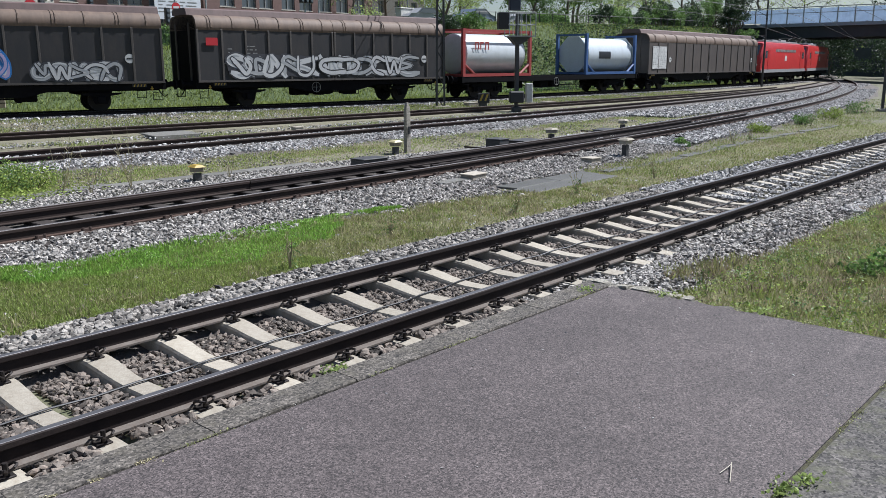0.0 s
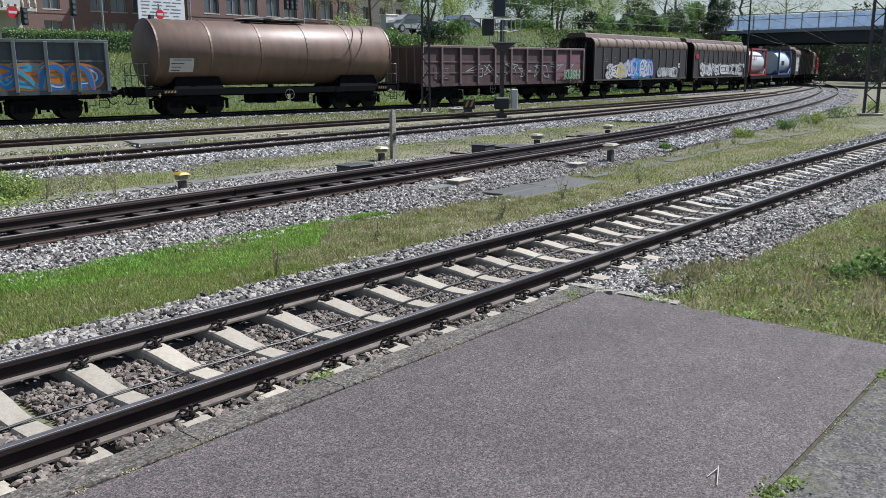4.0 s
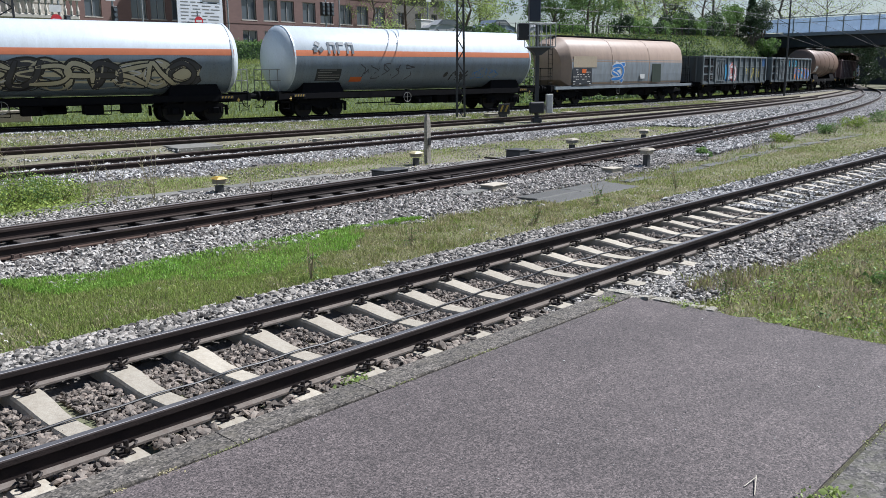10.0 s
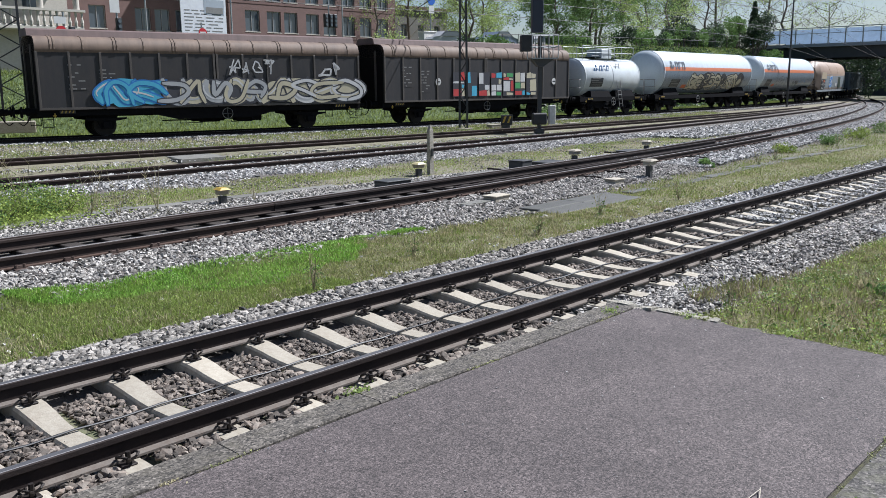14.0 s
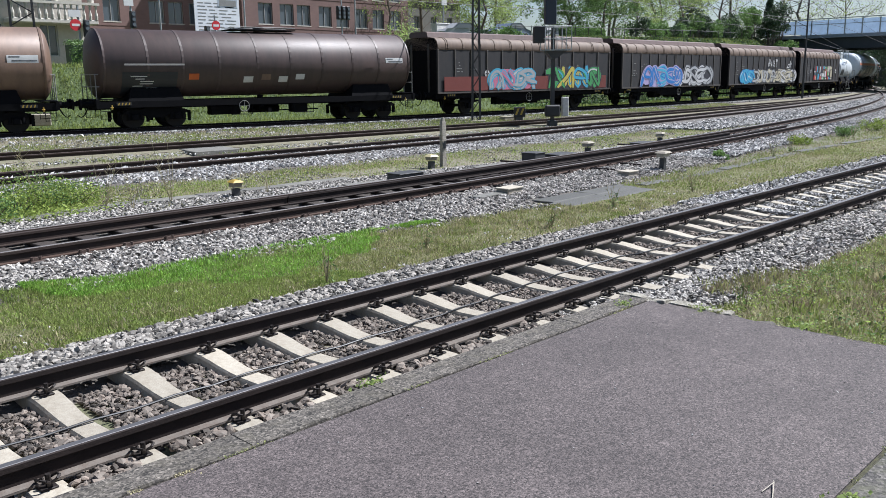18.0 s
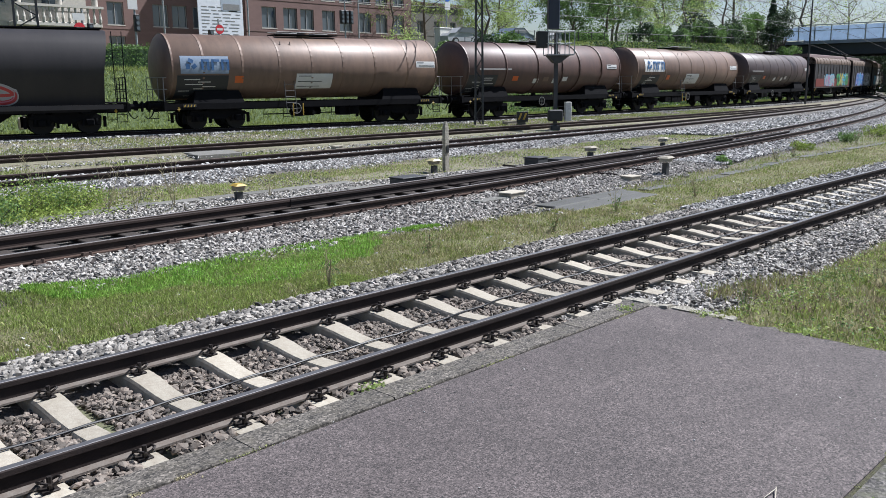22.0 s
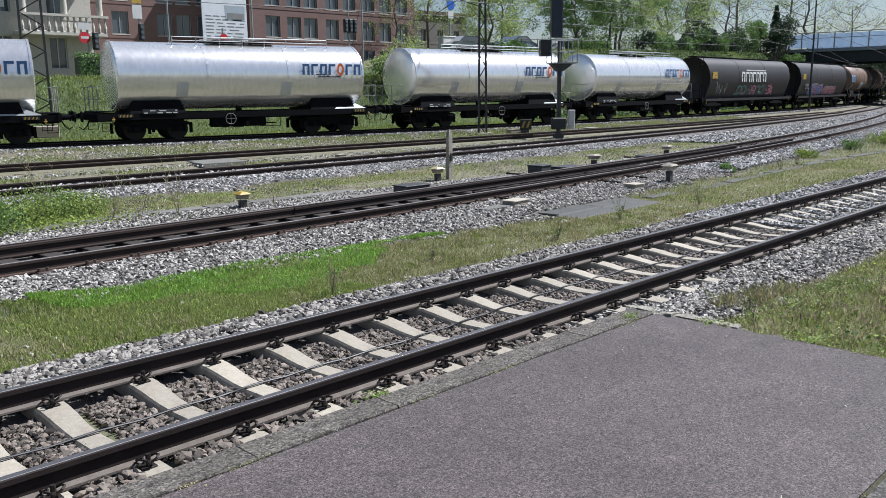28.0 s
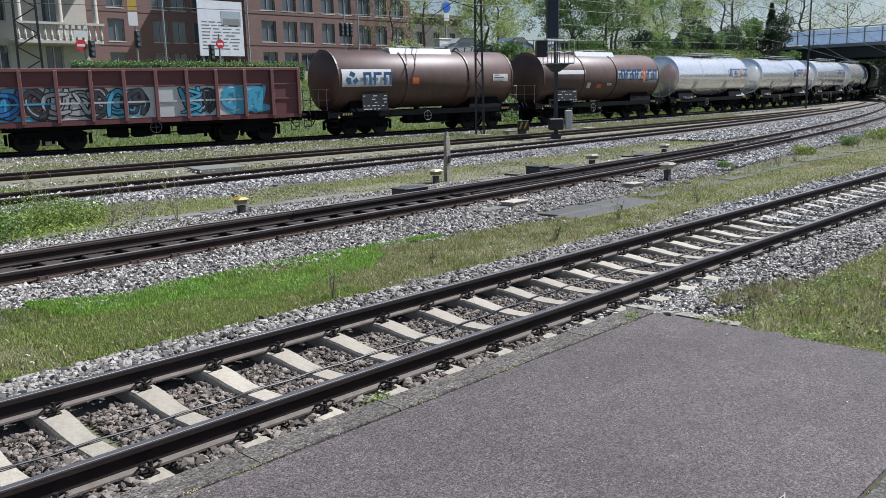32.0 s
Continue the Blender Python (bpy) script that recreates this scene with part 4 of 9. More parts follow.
def curve_through(pts, n=5):
    """Points on a smooth curve through the given ones."""
    q = [pts[0], *pts, pts[-1]]
    out = []
    for i in range(len(pts) - 1):
        a, b, c, d = (np.array(v) for v in q[i:i + 4])
        for k in range(n):
            t = k / n
            out.append(0.5 * (2 * b + (c - a) * t + (2 * a - 5 * b + 4 * c - d) * t * t + (3 * b - a - 3 * c + d) * t ** 3))
    return out + [np.array(pts[-1])]


def ribbon(bm, pts, width, surface, lift, lo, hi):
    """A sprayed stroke of even width with rounded ends along a curve on the side."""
    d = np.gradient(np.array(pts), axis=0)
    d /= np.linalg.norm(d, axis=1, keepdims=True) + 1e-9
    nn, rows = len(pts), []
    for i, (p, t) in enumerate(zip(pts, d)):
        e = min(i, nn - 1 - i)
        half = width / 2 * (0.55, 0.88, 1.0)[min(e, 2)]
        ext = (-0.4 if i == 0 else 0.4) * width * (e == 0)
        row = []
        for sgn in (1, -1):
            x, z = p[0] + t[0] * ext - sgn * t[1] * half, p[1] + t[1] * ext + sgn * t[0] * half
            z = min(max(z, lo), hi)
            row.append(bm.verts.new((x, surface(z) - lift - 0.003 * i / nn, z)))
        rows.append(row)
    for a, b in zip(rows, rows[1:]):
        bm.faces.new((a[0], a[1], b[1], b[0]))


def graffiti(w, x0, x1, z0, z1, surface, colors, outline, seed, letters=6, label="", back=None):
    """Sprayed shapes: fat rounded strokes with a darker rim over a scalloped cloud. surface(z) gives y."""
    rng = random.Random(seed)
    lw, lo, hi = (x1 - x0) / letters, z0 - 0.06, z1 + 0.2
    cloud, m, zc, xc = bmesh.new(), 72, (z0 + z1) / 2, (x0 + x1) / 2
    bumps = [rng.uniform(0.5, 1.25) for _ in range(9)]
    ring = []
    for k in range(m):
        a = 2 * math.pi * k / m
        c, s_ = math.cos(a), math.sin(a)
        c, s_ = math.copysign(abs(c) ** 0.55, c), math.copysign(abs(s_) ** 0.6, s_)
        f = 0.86 + 0.26 * bumps[k // 8] * abs(math.sin(k * math.pi / 8))
        ring.append((xc + c * 0.53 * (x1 - x0) * (0.9 + 0.1 * f), min(max(zc + s_ * f * (z1 - z0) * 0.5, lo), hi)))
    rows = [[cloud.verts.new((xc + (x - xc) * (0.9 + 0.1 * u), surface(zc + (z - zc) * u) - 0.003, zc + (z - zc) * u)) for x, z in ring] for u in (0.0, 0.5, 1.0)]
    for a, b in zip(rows, rows[1:]):
        for k in range(m):
            cloud.faces.new((a[k], a[(k + 1) % m], b[(k + 1) % m], b[k]))
    back = back or outline
    g = part("graffiti", cloud, paint(back, SPRAY[back]), w, label or "sprayed graffiti shapes")
    for k in range(letters):
        cx, zz = x0 + (k + 0.5) * lw, z1 - z0
        col, c2 = colors[k % len(colors)], rng.choice(colors)
        bo, bm, bh = bmesh.new(), bmesh.new(), bmesh.new()
        for j in range(2):
            lean, wide, turn = rng.uniform(-0.5, 0.5) * lw, rng.uniform(1.2, 1.6), rng.choice((0, 1, 2, 3))
            pts = []
            for u, v in rng.choice(SKELETONS):
                u, v = ((u, v), (v, u), (1 - u, v), (1 - v, 1 - u))[turn]
                pts.append((cx + (u - 0.5) * lw * wide + lean * (v - 0.5), z0 + (0.04 + 0.95 * v) * zz))
            pts = curve_through(pts[:5] if j else pts)
            th = min(lw, zz * 0.8) * (rng.uniform(0.3, 0.38) if j == 0 else rng.uniform(0.16, 0.24))
            ribbon(bo, pts, th * 1.35 + 0.05, surface, 0.006 + 0.012 * j + 0.001 * (k % 2), lo, hi)
            ribbon(bm, pts, th, surface, 0.012 + 0.012 * j, lo, hi)
            if j == 0:
                ribbon(bh, [p + np.array((-0.14 * th, 0.14 * th)) for p in pts[3:-3]], th * 0.25, surface, 0.0165, lo, hi)
        other = c2 if c2 != col else "white" if col != "white" else "silver"
        part("letter_outline", bo, paint(outline, SPRAY[outline]), g)
        part("letter_fill", bm, paint(col, SPRAY[col]), g)
        part("letter_highlight", bh, paint(other, SPRAY[other]), g)


def sprayed_word(w, text, x0, z0, width, height, y, fill, rim):
    """A readable sprayed word: a wide rim below a narrower fill."""
    for name, grow, lift, col in (("letter_outline", 0.035, 0.006, rim), ("letter_fill", 0.0, 0.012, fill)):
        cu = bpy.data.curves.new(name, "FONT")
        cu.body, cu.size, cu.offset, cu.extrude = text, 1.0, grow, 0.002
        tmp = new(name, cu)
        me = bpy.data.meshes.new_from_object(tmp.evaluated_get(bpy.context.evaluated_depsgraph_get()))
        bpy.data.objects.remove(tmp)
        co = np.empty(len(me.vertices) * 3)
        me.vertices.foreach_get("co", co)
        co = co.reshape(-1, 3)
        k, h = width / (co[:, 0].max() - co[:, 0].min()), height / (co[:, 1].max() - co[:, 1].min())
        co = np.stack([x0 + (co[:, 0] - co[:, 0].min()) * k - (grow > 0) * 0.03, y - lift - co[:, 2], z0 + (co[:, 1] - co[:, 1].min()) * h - (grow > 0) * 0.03], -1)
        me.vertices.foreach_set("co", co.ravel())
        me.materials.clear()
        me.materials.append(paint(col, SPRAY[col]))
        part(name, me, None, w, "sprayed letters")


def blocky_letter(w, x0, x1, z0, z1, surface, j):
    """One pale blue upright letter shape in plain bars."""
    bm, y, t = bmesh.new(), surface(z0), 0.12
    box(bm, x0, x0 + t, y - 0.008, y - 0.003, z0, z1)
    if j != 1:
        box(bm, x0 + t, x1, y - 0.008, y - 0.003, z1 - t, z1)
        box(bm, x0 + t, x1, y - 0.008, y - 0.003, z0, z0 + t)
    if j in (0, 3, 4):
        box(bm, x1 - t, x1, y - 0.008, y - 0.003, z0 + t, z1 - t)
    part("letter", bm, paint("cyan", SPRAY["cyan"]), w, "pale blue sprayed letter shape")


def blocky(w, x0, x1, z0, z1, surface, colors, seed):
    """One letter of flat coloured blocks with dark joints."""
    rng = random.Random(seed)
    g = part("graffiti", boxes((x0, x1, surface(z0) - 0.004, surface(z0) - 0.002, z0, z1)), paint("dark", SPRAY["dark"]), w, "letter of flat coloured blocks")
    zs = sorted([z0, z1] + [z0 + (z1 - z0) * rng.uniform(0.15, 0.85) for _ in range(3)])
    for a, b in zip(zs, zs[1:]):
        cut = x0 + (x1 - x0) * rng.uniform(0.3, 0.75)
        for e, f in ((x0, cut), (cut, x1)):
            if rng.random() < 0.82 and b - a > 0.12:
                d, q = rng.uniform(-0.07, 0.07), rng.choice(colors)
                bm = bmesh.new()
                bm.faces.new([bm.verts.new((px, surface(pz) - 0.007, pz)) for px, pz in ((e + 0.03, a + 0.03), (f - 0.03 + d, a + 0.03), (f - 0.03, b - 0.03 + d), (e + 0.03, b - 0.03))])
                part("block", bm, paint(q, SPRAY[q]), g)


def tags(w, x0, x1, z0, z1, surface, color, seed, n=5, width=0.025):
    """Thin scrawled tags in rigid strokes."""
    rng = random.Random(seed)
    bm = bmesh.new()
    for k in range(n):
        cx = x0 + (k + 0.5) * (x1 - x0) / n
        p = (cx, (z0 + z1) / 2)
        for j in range(7):
            q = (cx + rng.uniform(-0.5, 0.5) * (x1 - x0) / n, rng.uniform(z0, z1))
            d = Vector((q[0] - p[0], q[1] - p[1]))
            if d.length < 1e-3:
                continue
            o = Vector((-d.y, d.x)).normalized() * width / 2
            bm.faces.new([bm.verts.new((a[0] + e * o.x, surface(a[1] + e * o.y) - 0.006, a[1] + e * o.y)) for a, e in ((p, 1), (p, -1), (q, -1), (q, 1))])
            p = q
    part("tag", bm, paint(color, SPRAY[color]), w, "scrawled tag")


# ---- wagon bodies ----
C = {
    "slide_wall": surf("wagon_wall_dark", (0.026, 0.0255, 0.028), (0.017, 0.017, 0.019), 0.8, 0.62, 0.0, 0.15, 30, dirt=(0.055, 0.043, 0.036), dirt_amount=0.45, stretch=(1, 1, 0.3)),
    "slide_wall_brown": surf("wagon_wall_brown", (0.085, 0.07, 0.062), (0.06, 0.05, 0.046), 0.8, 0.6, 0.1, 0.15, 30, dirt=(0.13, 0.1, 0.08), stretch=(1, 1, 0.3)),
    "slide_roof": surf("wagon_roof_brown", (0.19, 0.132, 0.095), (0.12, 0.085, 0.064), 0.9, 0.7, 0.0, 0.15, 30, dirt=(0.07, 0.048, 0.038), dirt_amount=0.65, stretch=(1.6, 0.5, 0.5)),
    "slide_ridge": surf("wagon_ridge", (0.16, 0.105, 0.095), (0.1, 0.07, 0.066), 0.9, 0.7, 0.0, 0.12, 30, dirt=(0.06, 0.045, 0.04), dirt_amount=0.6, stretch=(1.6, 0.5, 0.5)),
    "slide_rib": surf("wagon_rib", (0.088, 0.076, 0.067), (0.058, 0.051, 0.047), 2, 0.6, 0.0, 0.1, 30),
    # Gondola panels are dirty and darkened for rib shade; ribs are lit copies.
    "gondola_maroon": surf("gondola_maroon", (0.075, 0.037, 0.036), (0.05, 0.03, 0.03), 0.9, 0.65, 0.0, 0.2, 30, dirt=(0.13, 0.1, 0.09), dirt_amount=0.45, stretch=(1, 1, 0.35)),
    "gondola_red": surf("gondola_red", (0.165, 0.05, 0.052), (0.13, 0.042, 0.045), 0.9, 0.6, 0.05, 0.15, 30, dirt=(0.1, 0.06, 0.055), stretch=(1, 1, 0.4)),
    "gondola_grey_rib_lit": surf("gondola_grey_rib_lit", (0.17, 0.208, 0.22), (0.105, 0.128, 0.136), 1.1, 0.7, 0.0, 0.2, 30, dirt=(0.07, 0.055, 0.045), dirt_amount=0.6, stretch=(1.6, 1, 0.25), rand=0.12),
    "gondola_maroon_rib_lit": surf("gondola_maroon_rib_lit", (0.2, 0.14, 0.14), (0.12, 0.075, 0.075), 1.2, 0.7, 0.0, 0.2, 30, dirt=(0.07, 0.045, 0.04), dirt_amount=0.5, stretch=(1.6, 1, 0.3)),
    "gondola_red_rib_lit": surf("gondola_red_rib_lit", (0.22, 0.09, 0.088), (0.16, 0.06, 0.06), 1.2, 0.65, 0.0, 0.15, 30, dirt=(0.1, 0.06, 0.055), stretch=(1.6, 1, 0.3)),
    "gondola_grey": surf("gondola_grey", (0.1, 0.133, 0.147), (0.05, 0.066, 0.074), 1.1, 0.7, 0.0, 0.25, 30, dirt=(0.055, 0.042, 0.034), dirt_amount=0.75, stretch=(1.6, 1, 0.25), rand=0.12),
    "tank_tan": surf("tank_tan", (0.21, 0.136, 0.098), (0.13, 0.087, 0.066), 0.6, 0.5, 0.1, 0.1, 30, dirt=(0.07, 0.05, 0.042), dirt_amount=0.6, stretch=(1.5, 0.6, 0.4)),
    "tank_brown": surf("tank_brown", (0.125, 0.071, 0.057), (0.078, 0.048, 0.041), 0.6, 0.5, 0.05, 0.1, 30, dirt=(0.04, 0.03, 0.027), dirt_amount=0.6, stretch=(1.5, 0.6, 0.4)),
    "tank_dark": surf("tank_dark_brown", (0.085, 0.056, 0.05), (0.052, 0.037, 0.035), 0.6, 0.52, 0.05, 0.1, 30, dirt=(0.025, 0.021, 0.02), dirt_amount=0.6, stretch=(1.5, 0.6, 0.4)),
    "tank_white": surf("tank_white", (0.62, 0.68, 0.72), (0.54, 0.6, 0.64), 0.7, 0.32, 0.0, 0.05, 30, dirt=(0.32, 0.33, 0.33), dirt_amount=0.3, stretch=(1.5, 0.6, 0.3)),
    # Shaded copy of the white tank: darkness below the equator as colour.
    "tank_shade": surf("tank_white_shaded", (0.19, 0.235, 0.28), (0.14, 0.18, 0.215), 0.7, 0.3, 0.0, 0.04, 30, dirt=(0.09, 0.095, 0.1), dirt_amount=0.4, stretch=(1.5, 0.6, 0.3)),
    "tank_orange": plain("tank_orange_band", (0.62, 0.2, 0.09), 0.4),
    "tank_grey": surf("tank_grey_white", (0.62, 0.66, 0.68), (0.54, 0.58, 0.6), 0.8, 0.35, 0.0, 0.05, 30, dirt=(0.3, 0.3, 0.28), dirt_amount=0.35),
    "tank_steel": surf("tank_polished_steel", (0.97, 0.965, 0.95), (0.94, 0.935, 0.92), 0.5, 0.2, 0.72, 0.0, 6, dirt=(0.75, 0.72, 0.67), dirt_amount=0.1, stretch=(1.2, 0.6, 0.4), vary=0.03),
    "hopper_tan": surf("hopper_tan", (0.36, 0.265, 0.2), (0.29, 0.215, 0.165), 0.7, 0.55, 0.0, 0.06, 30, dirt=(0.18, 0.125, 0.095), dirt_amount=0.5, stretch=(1.4, 0.6, 0.4)),
    "hopper_grey": surf("hopper_grey", (0.25, 0.285, 0.31), (0.19, 0.22, 0.24), 0.7, 0.55, 0.0, 0.06, 30, dirt=(0.075, 0.065, 0.058), dirt_amount=0.5, stretch=(1.4, 0.6, 0.4)),
    "hopper_dark": surf("hopper_dark", (0.036, 0.032, 0.033), (0.024, 0.022, 0.023), 0.7, 0.55, 0.0, 0.08, 30, dirt=(0.014, 0.014, 0.016), dirt_amount=0.5, stretch=(1.5, 0.6, 0.4), spec=0.35),
    "loco_red": surf("loco_red", (0.55, 0.035, 0.035), (0.45, 0.03, 0.03), 1, 0.35, 0.0, 0.03, 30, dirt=(0.2, 0.03, 0.03), dirt_amount=0.3),
    "loco_grey": plain("loco_grey", (0.32, 0.32, 0.33), 0.5),
    "box_red": plain("container_frame_red", (0.34, 0.05, 0.045), 0.5),
    "box_blue": plain("container_frame_blue", (0.05, 0.12, 0.3), 0.5),
    "plate_black": plain("plate_black", (0.02, 0.024, 0.03), 0.5),
    "plate_white": plain("plate_white", (0.66, 0.66, 0.64), 0.5),
    "plate_orange": plain("plate_orange", (0.62, 0.13, 0.02), 0.5),
    "logo_blue": plain("logo_blue", (0.03, 0.1, 0.24), 0.5),
}
for k_ in ("loco_red", "loco_grey"):
    M[k_] = C[k_]


def wagon(name, label, group="goods wagons of the passing train"):
    return thing(name, label, "rail wagon" if "loco" not in name else "locomotive", group=group)


def logo(w, x, z, s, y, mat, letters=3, emblem=True, ring=-1, ring_mat=None):
    """A maker's sign as plain shapes: three leaning lozenges and upright blocks."""
    bm = bmesh.new()
    yy = y if callable(y) else (lambda _z: y)

    rb = bmesh.new()

    def poly(pts, into=None):
        bm_ = into or bm
        bm_.faces.new([bm_.verts.new((a, yy(b) - 0.042, b)) for a, b in pts])

    a = x
    if emblem:
        for k in range(3):
            t = 2 * math.pi * k / 3 + math.pi / 2
            cx, cz = a + s * 0.5 + 0.27 * s * math.cos(t), z + 0.27 * s * math.sin(t)
            u = t + 0.5
            poly([(cx + 0.24 * s * math.cos(u + e), cz + 0.24 * s * math.sin(u + e)) for e in (0, 1.3, math.pi, math.pi + 1.3)])
        a += s * 1.3
    for k in range(letters):
        wd = s * (0.62 if letters < 5 else 0.5)
        if k == ring:
            n = 14
            for j in range(n):
                t0, t1 = 2 * math.pi * j / n, 2 * math.pi * (j + 1) / n
                poly([(a + wd / 2 + r * wd / 2 * math.cos(t), z + r * s * 0.42 * math.sin(t)) for r, t in ((0.55, t0), (1.0, t0), (1.0, t1), (0.55, t1))], rb)
        else:
            h0, h1 = (-0.4 * s, 0.4 * s) if letters < 5 else (-0.35 * s, 0.35 * s)
            tk = wd * 0.3
            poly([(a, z + h0), (a + tk, z + h0), (a + tk, z + h1), (a, z + h1)])
            poly([(a + tk, z + h1 - tk), (a + wd, z + h1 - tk), (a + wd, z + h1), (a + tk, z + h1)])
            if k % 2 == 0:
                poly([(a + wd - tk, z + h0), (a + wd, z + h0), (a + wd, z + h1 - tk), (a + wd - tk, z + h1 - tk)])
        a += wd * 1.25
    lg = part("logo", bm, mat, w, "maker's sign in plain blocks")
    if ring >= 0:
        part("ring", rb, ring_mat or mat, lg, "orange ring")
    else:
        rb.free()


def sliding_wagon(L, rng, wall=None, panels=10, label="", roof_z=4.25):
    w = wagon("sliding_wall_wagon", label)
    h = running_gear(w, L, L / 2 - 3.25, 1) if L < 20 else running_gear(w, L)
    b = h - 0.05
    wall = wall or C["slide_wall"]
    roof = [(-1.40, 3.38), (-1.43, 3.48), (-1.41, 3.66), (-1.33, 3.85), (-1.14, 3.99), (-0.6, 4.05), (0.0, 4.07)]
    roof = roof + [(-y, z) for y, z in reversed(roof[:-1])]
    part("floor", boxes((-b, b, -1.34, 1.34, 1.1, 1.2)), M["underframe"], w)
    for s in (-1, 1):
        end = [(-1.36, 1.14), (1.36, 1.14), (1.36, 3.3)] + [(y * 0.96, z - 0.03) for y, z in reversed(roof)] + [(-1.36, 3.3)]
        # Ends of the dark wagons are near-black: their shade is in the colour.
        part("end_wall", loft(bmesh.new(), [[(s * x, y, z) for y, z in end] for x in (b - 0.02, b - 0.12)]), C["slide_rib"] if wall is not C["slide_wall"] else M["underframe"], w, "dark end wall")
        for y in (-0.7, 0.7):
            part("end_post", boxes((s * b - 0.03, s * b + 0.06, y - 0.06, y + 0.06, 1.14, 3.7)), C["slide_rib"], w)
    for half in (-1, 1):
        x0, x1 = (-b, -0.02) if half < 0 else (0.02, b)
        for s in (-1, 1):
            d = part("sliding_wall", boxes((x0, x1, s * 1.36 - 0.03, s * 1.36 + 0.03, 1.16, 3.4)), wall, w, "grimy dark sliding wall")
            n = panels // 2
            for k in range(n + 1):
                x = x0 + 0.05 + k * (x1 - x0 - 0.1) / n
                part("rib", boxes((x - 0.045, x + 0.045, s * 1.41 - 0.025, s * 1.41 + 0.025, 1.2, 3.4), bevel=0.008), C["slide_rib"], d)
            part("lower_rail", boxes((x0, x1, s * 1.4 - 0.04, s * 1.4 + 0.04, 1.13, 1.22)), C["slide_rib"], d)
        r = part("roof", loft(bmesh.new(), [[(x, y, z) for y, z in roof] for x in (x0 - 0.02 * half, x1)]), C["slide_roof"], w, "rusty brown curved roof", smooth=40)
        n = 6
        for k in range(n):
            for e in ((0.0, 0.13) if k % 2 == 0 else (0.0,)):
                x = x0 + (k + 0.5) * (x1 - x0) / n + e
                part("roof_rib", loft(bmesh.new(), [[(xx, y * 1.012, z + 0.018) for y, z in roof] for xx in (x - 0.025, x + 0.025)]), C["slide_roof"], r)
    part("roof_ridge", loft(bmesh.new(), [[(x, y, z) for y, z in ((-0.78, 4.03), (-0.7, roof_z + 0.02), (-0.55, roof_z + 0.08), (0.55, roof_z + 0.08), (0.7, roof_z + 0.02), (0.78, 4.03))] for x in (-b - 0.1, b + 0.1)]), C["slide_ridge"], w, "raised dull maroon ridge cover")
    part("truss", loft(bmesh.new(), [[(-h + 4.4, y, 0.9), (-h + 5.6, y, 0.62), (h - 5.6, y, 0.62), (h - 4.4, y, 0.9), (h - 4.4, y, 1.05), (-h + 4.4, y, 1.05)] for y in (-1.26, -1.14)]), M["underframe"], w)
    under_gear(w, rng, h - 5.2)
    y = -1.405
    for k, x in enumerate((-b + 1.1, -b + 2.3)):
        sign(w, "data_panel", x, x + 0.75, 1.9 - 0.3 * k, 3.0 - 0.2 * k, y + 0.01, wall, "stencilled data", 6, M["grey_paint"], 0.004)
    for x in (-b + 3.6, b - 1.4):
        bm = bmesh.new()
        rod(bm, (x, y - 0.02, 2.15), (x, y - 0.004, 2.15), 0.19, 18)
        rnd = part("round_sign", bm, C["plate_white"], w, "round white sign")
        part("sign_mark", boxes((x - 0.12, x + 0.12, y - 0.026, y - 0.02, 2.12, 2.18)), M["black_paint"], rnd)
    tail_plates(w, h)
    return w, (lambda z: -1.437)


def gondola(L, rng, mat, label="", ribs=9, top=3.2, rails=(2.35, 1.75)):
    w = wagon("open_goods_wagon", label)
    h = running_gear(w, L, sill_mat=M["underframe"])
    b = h - 0.1
    # Lighter copy of the wall colour: light on ribs and rails painted in.
    pale = C[{id(C["gondola_grey"]): "gondola_grey_rib_lit", id(C["gondola_maroon"]): "gondola_maroon_rib_lit"}.get(id(mat), "gondola_red_rib_lit")]
    part("floor", boxes((-b, b, -1.36, 1.36, 1.1, 1.22)), M["underframe"], w)
    for s in (-1, 1):
        sw = part("side_wall", boxes((-b, b, s * 1.36 - 0.02, s * 1.36 + 0.02, 1.16, top)), mat, w, "weathered steel side")
        for k in range(ribs + 1):
            x = -b + 0.06 + k * (2 * b - 0.12) / ribs
            part("rib", boxes((x - 0.075, x + 0.075, s * 1.44 - 0.06, s * 1.44 + 0.06, 1.12, top - 0.05), bevel=0.015), pale, sw)
        part("top_rail", boxes((-b - 0.03, b + 0.03, s * 1.41 - 0.07, s * 1.41 + 0.07, top - 0.1, top + 0.03), bevel=0.015), pale, sw)
        part("sill", boxes((-b, b, s * 1.4 - 0.05, s * 1.4 + 0.05, 1.02, 1.2)), mat, sw)
        for z in rails:
            part("side_rail", boxes((-b, b, s * 1.395 - 0.015, s * 1.395 + 0.015, z - 0.035, z + 0.035)), pale, sw)
        ew = part("end_wall", boxes((s * b - 0.02, s * b + 0.02, -1.36, 1.36, 1.16, top)), mat, w, "ribbed end wall")
        part("end_rail", boxes((s * b - 0.05, s * b + 0.05, -1.4, 1.4, top - 0.1, top + 0.02)), pale, ew)
        for y in (-0.95, -0.32, 0.32, 0.95):
            part("end_rib", boxes((s * b - 0.06, s * b + 0.06, y - 0.05, y + 0.05, 1.16, top - 0.06)), pale, ew)
    under_gear(w, rng, h - 4.6)
    sign(w, "data_panel", -b + 1.0, -b + 2.2, 1.4, 2.1, -1.395, mat, "stencilled data", 5, M["grey_paint"], 0.004)
    tail_plates(w, h)
    return w, (lambda z: -1.40)


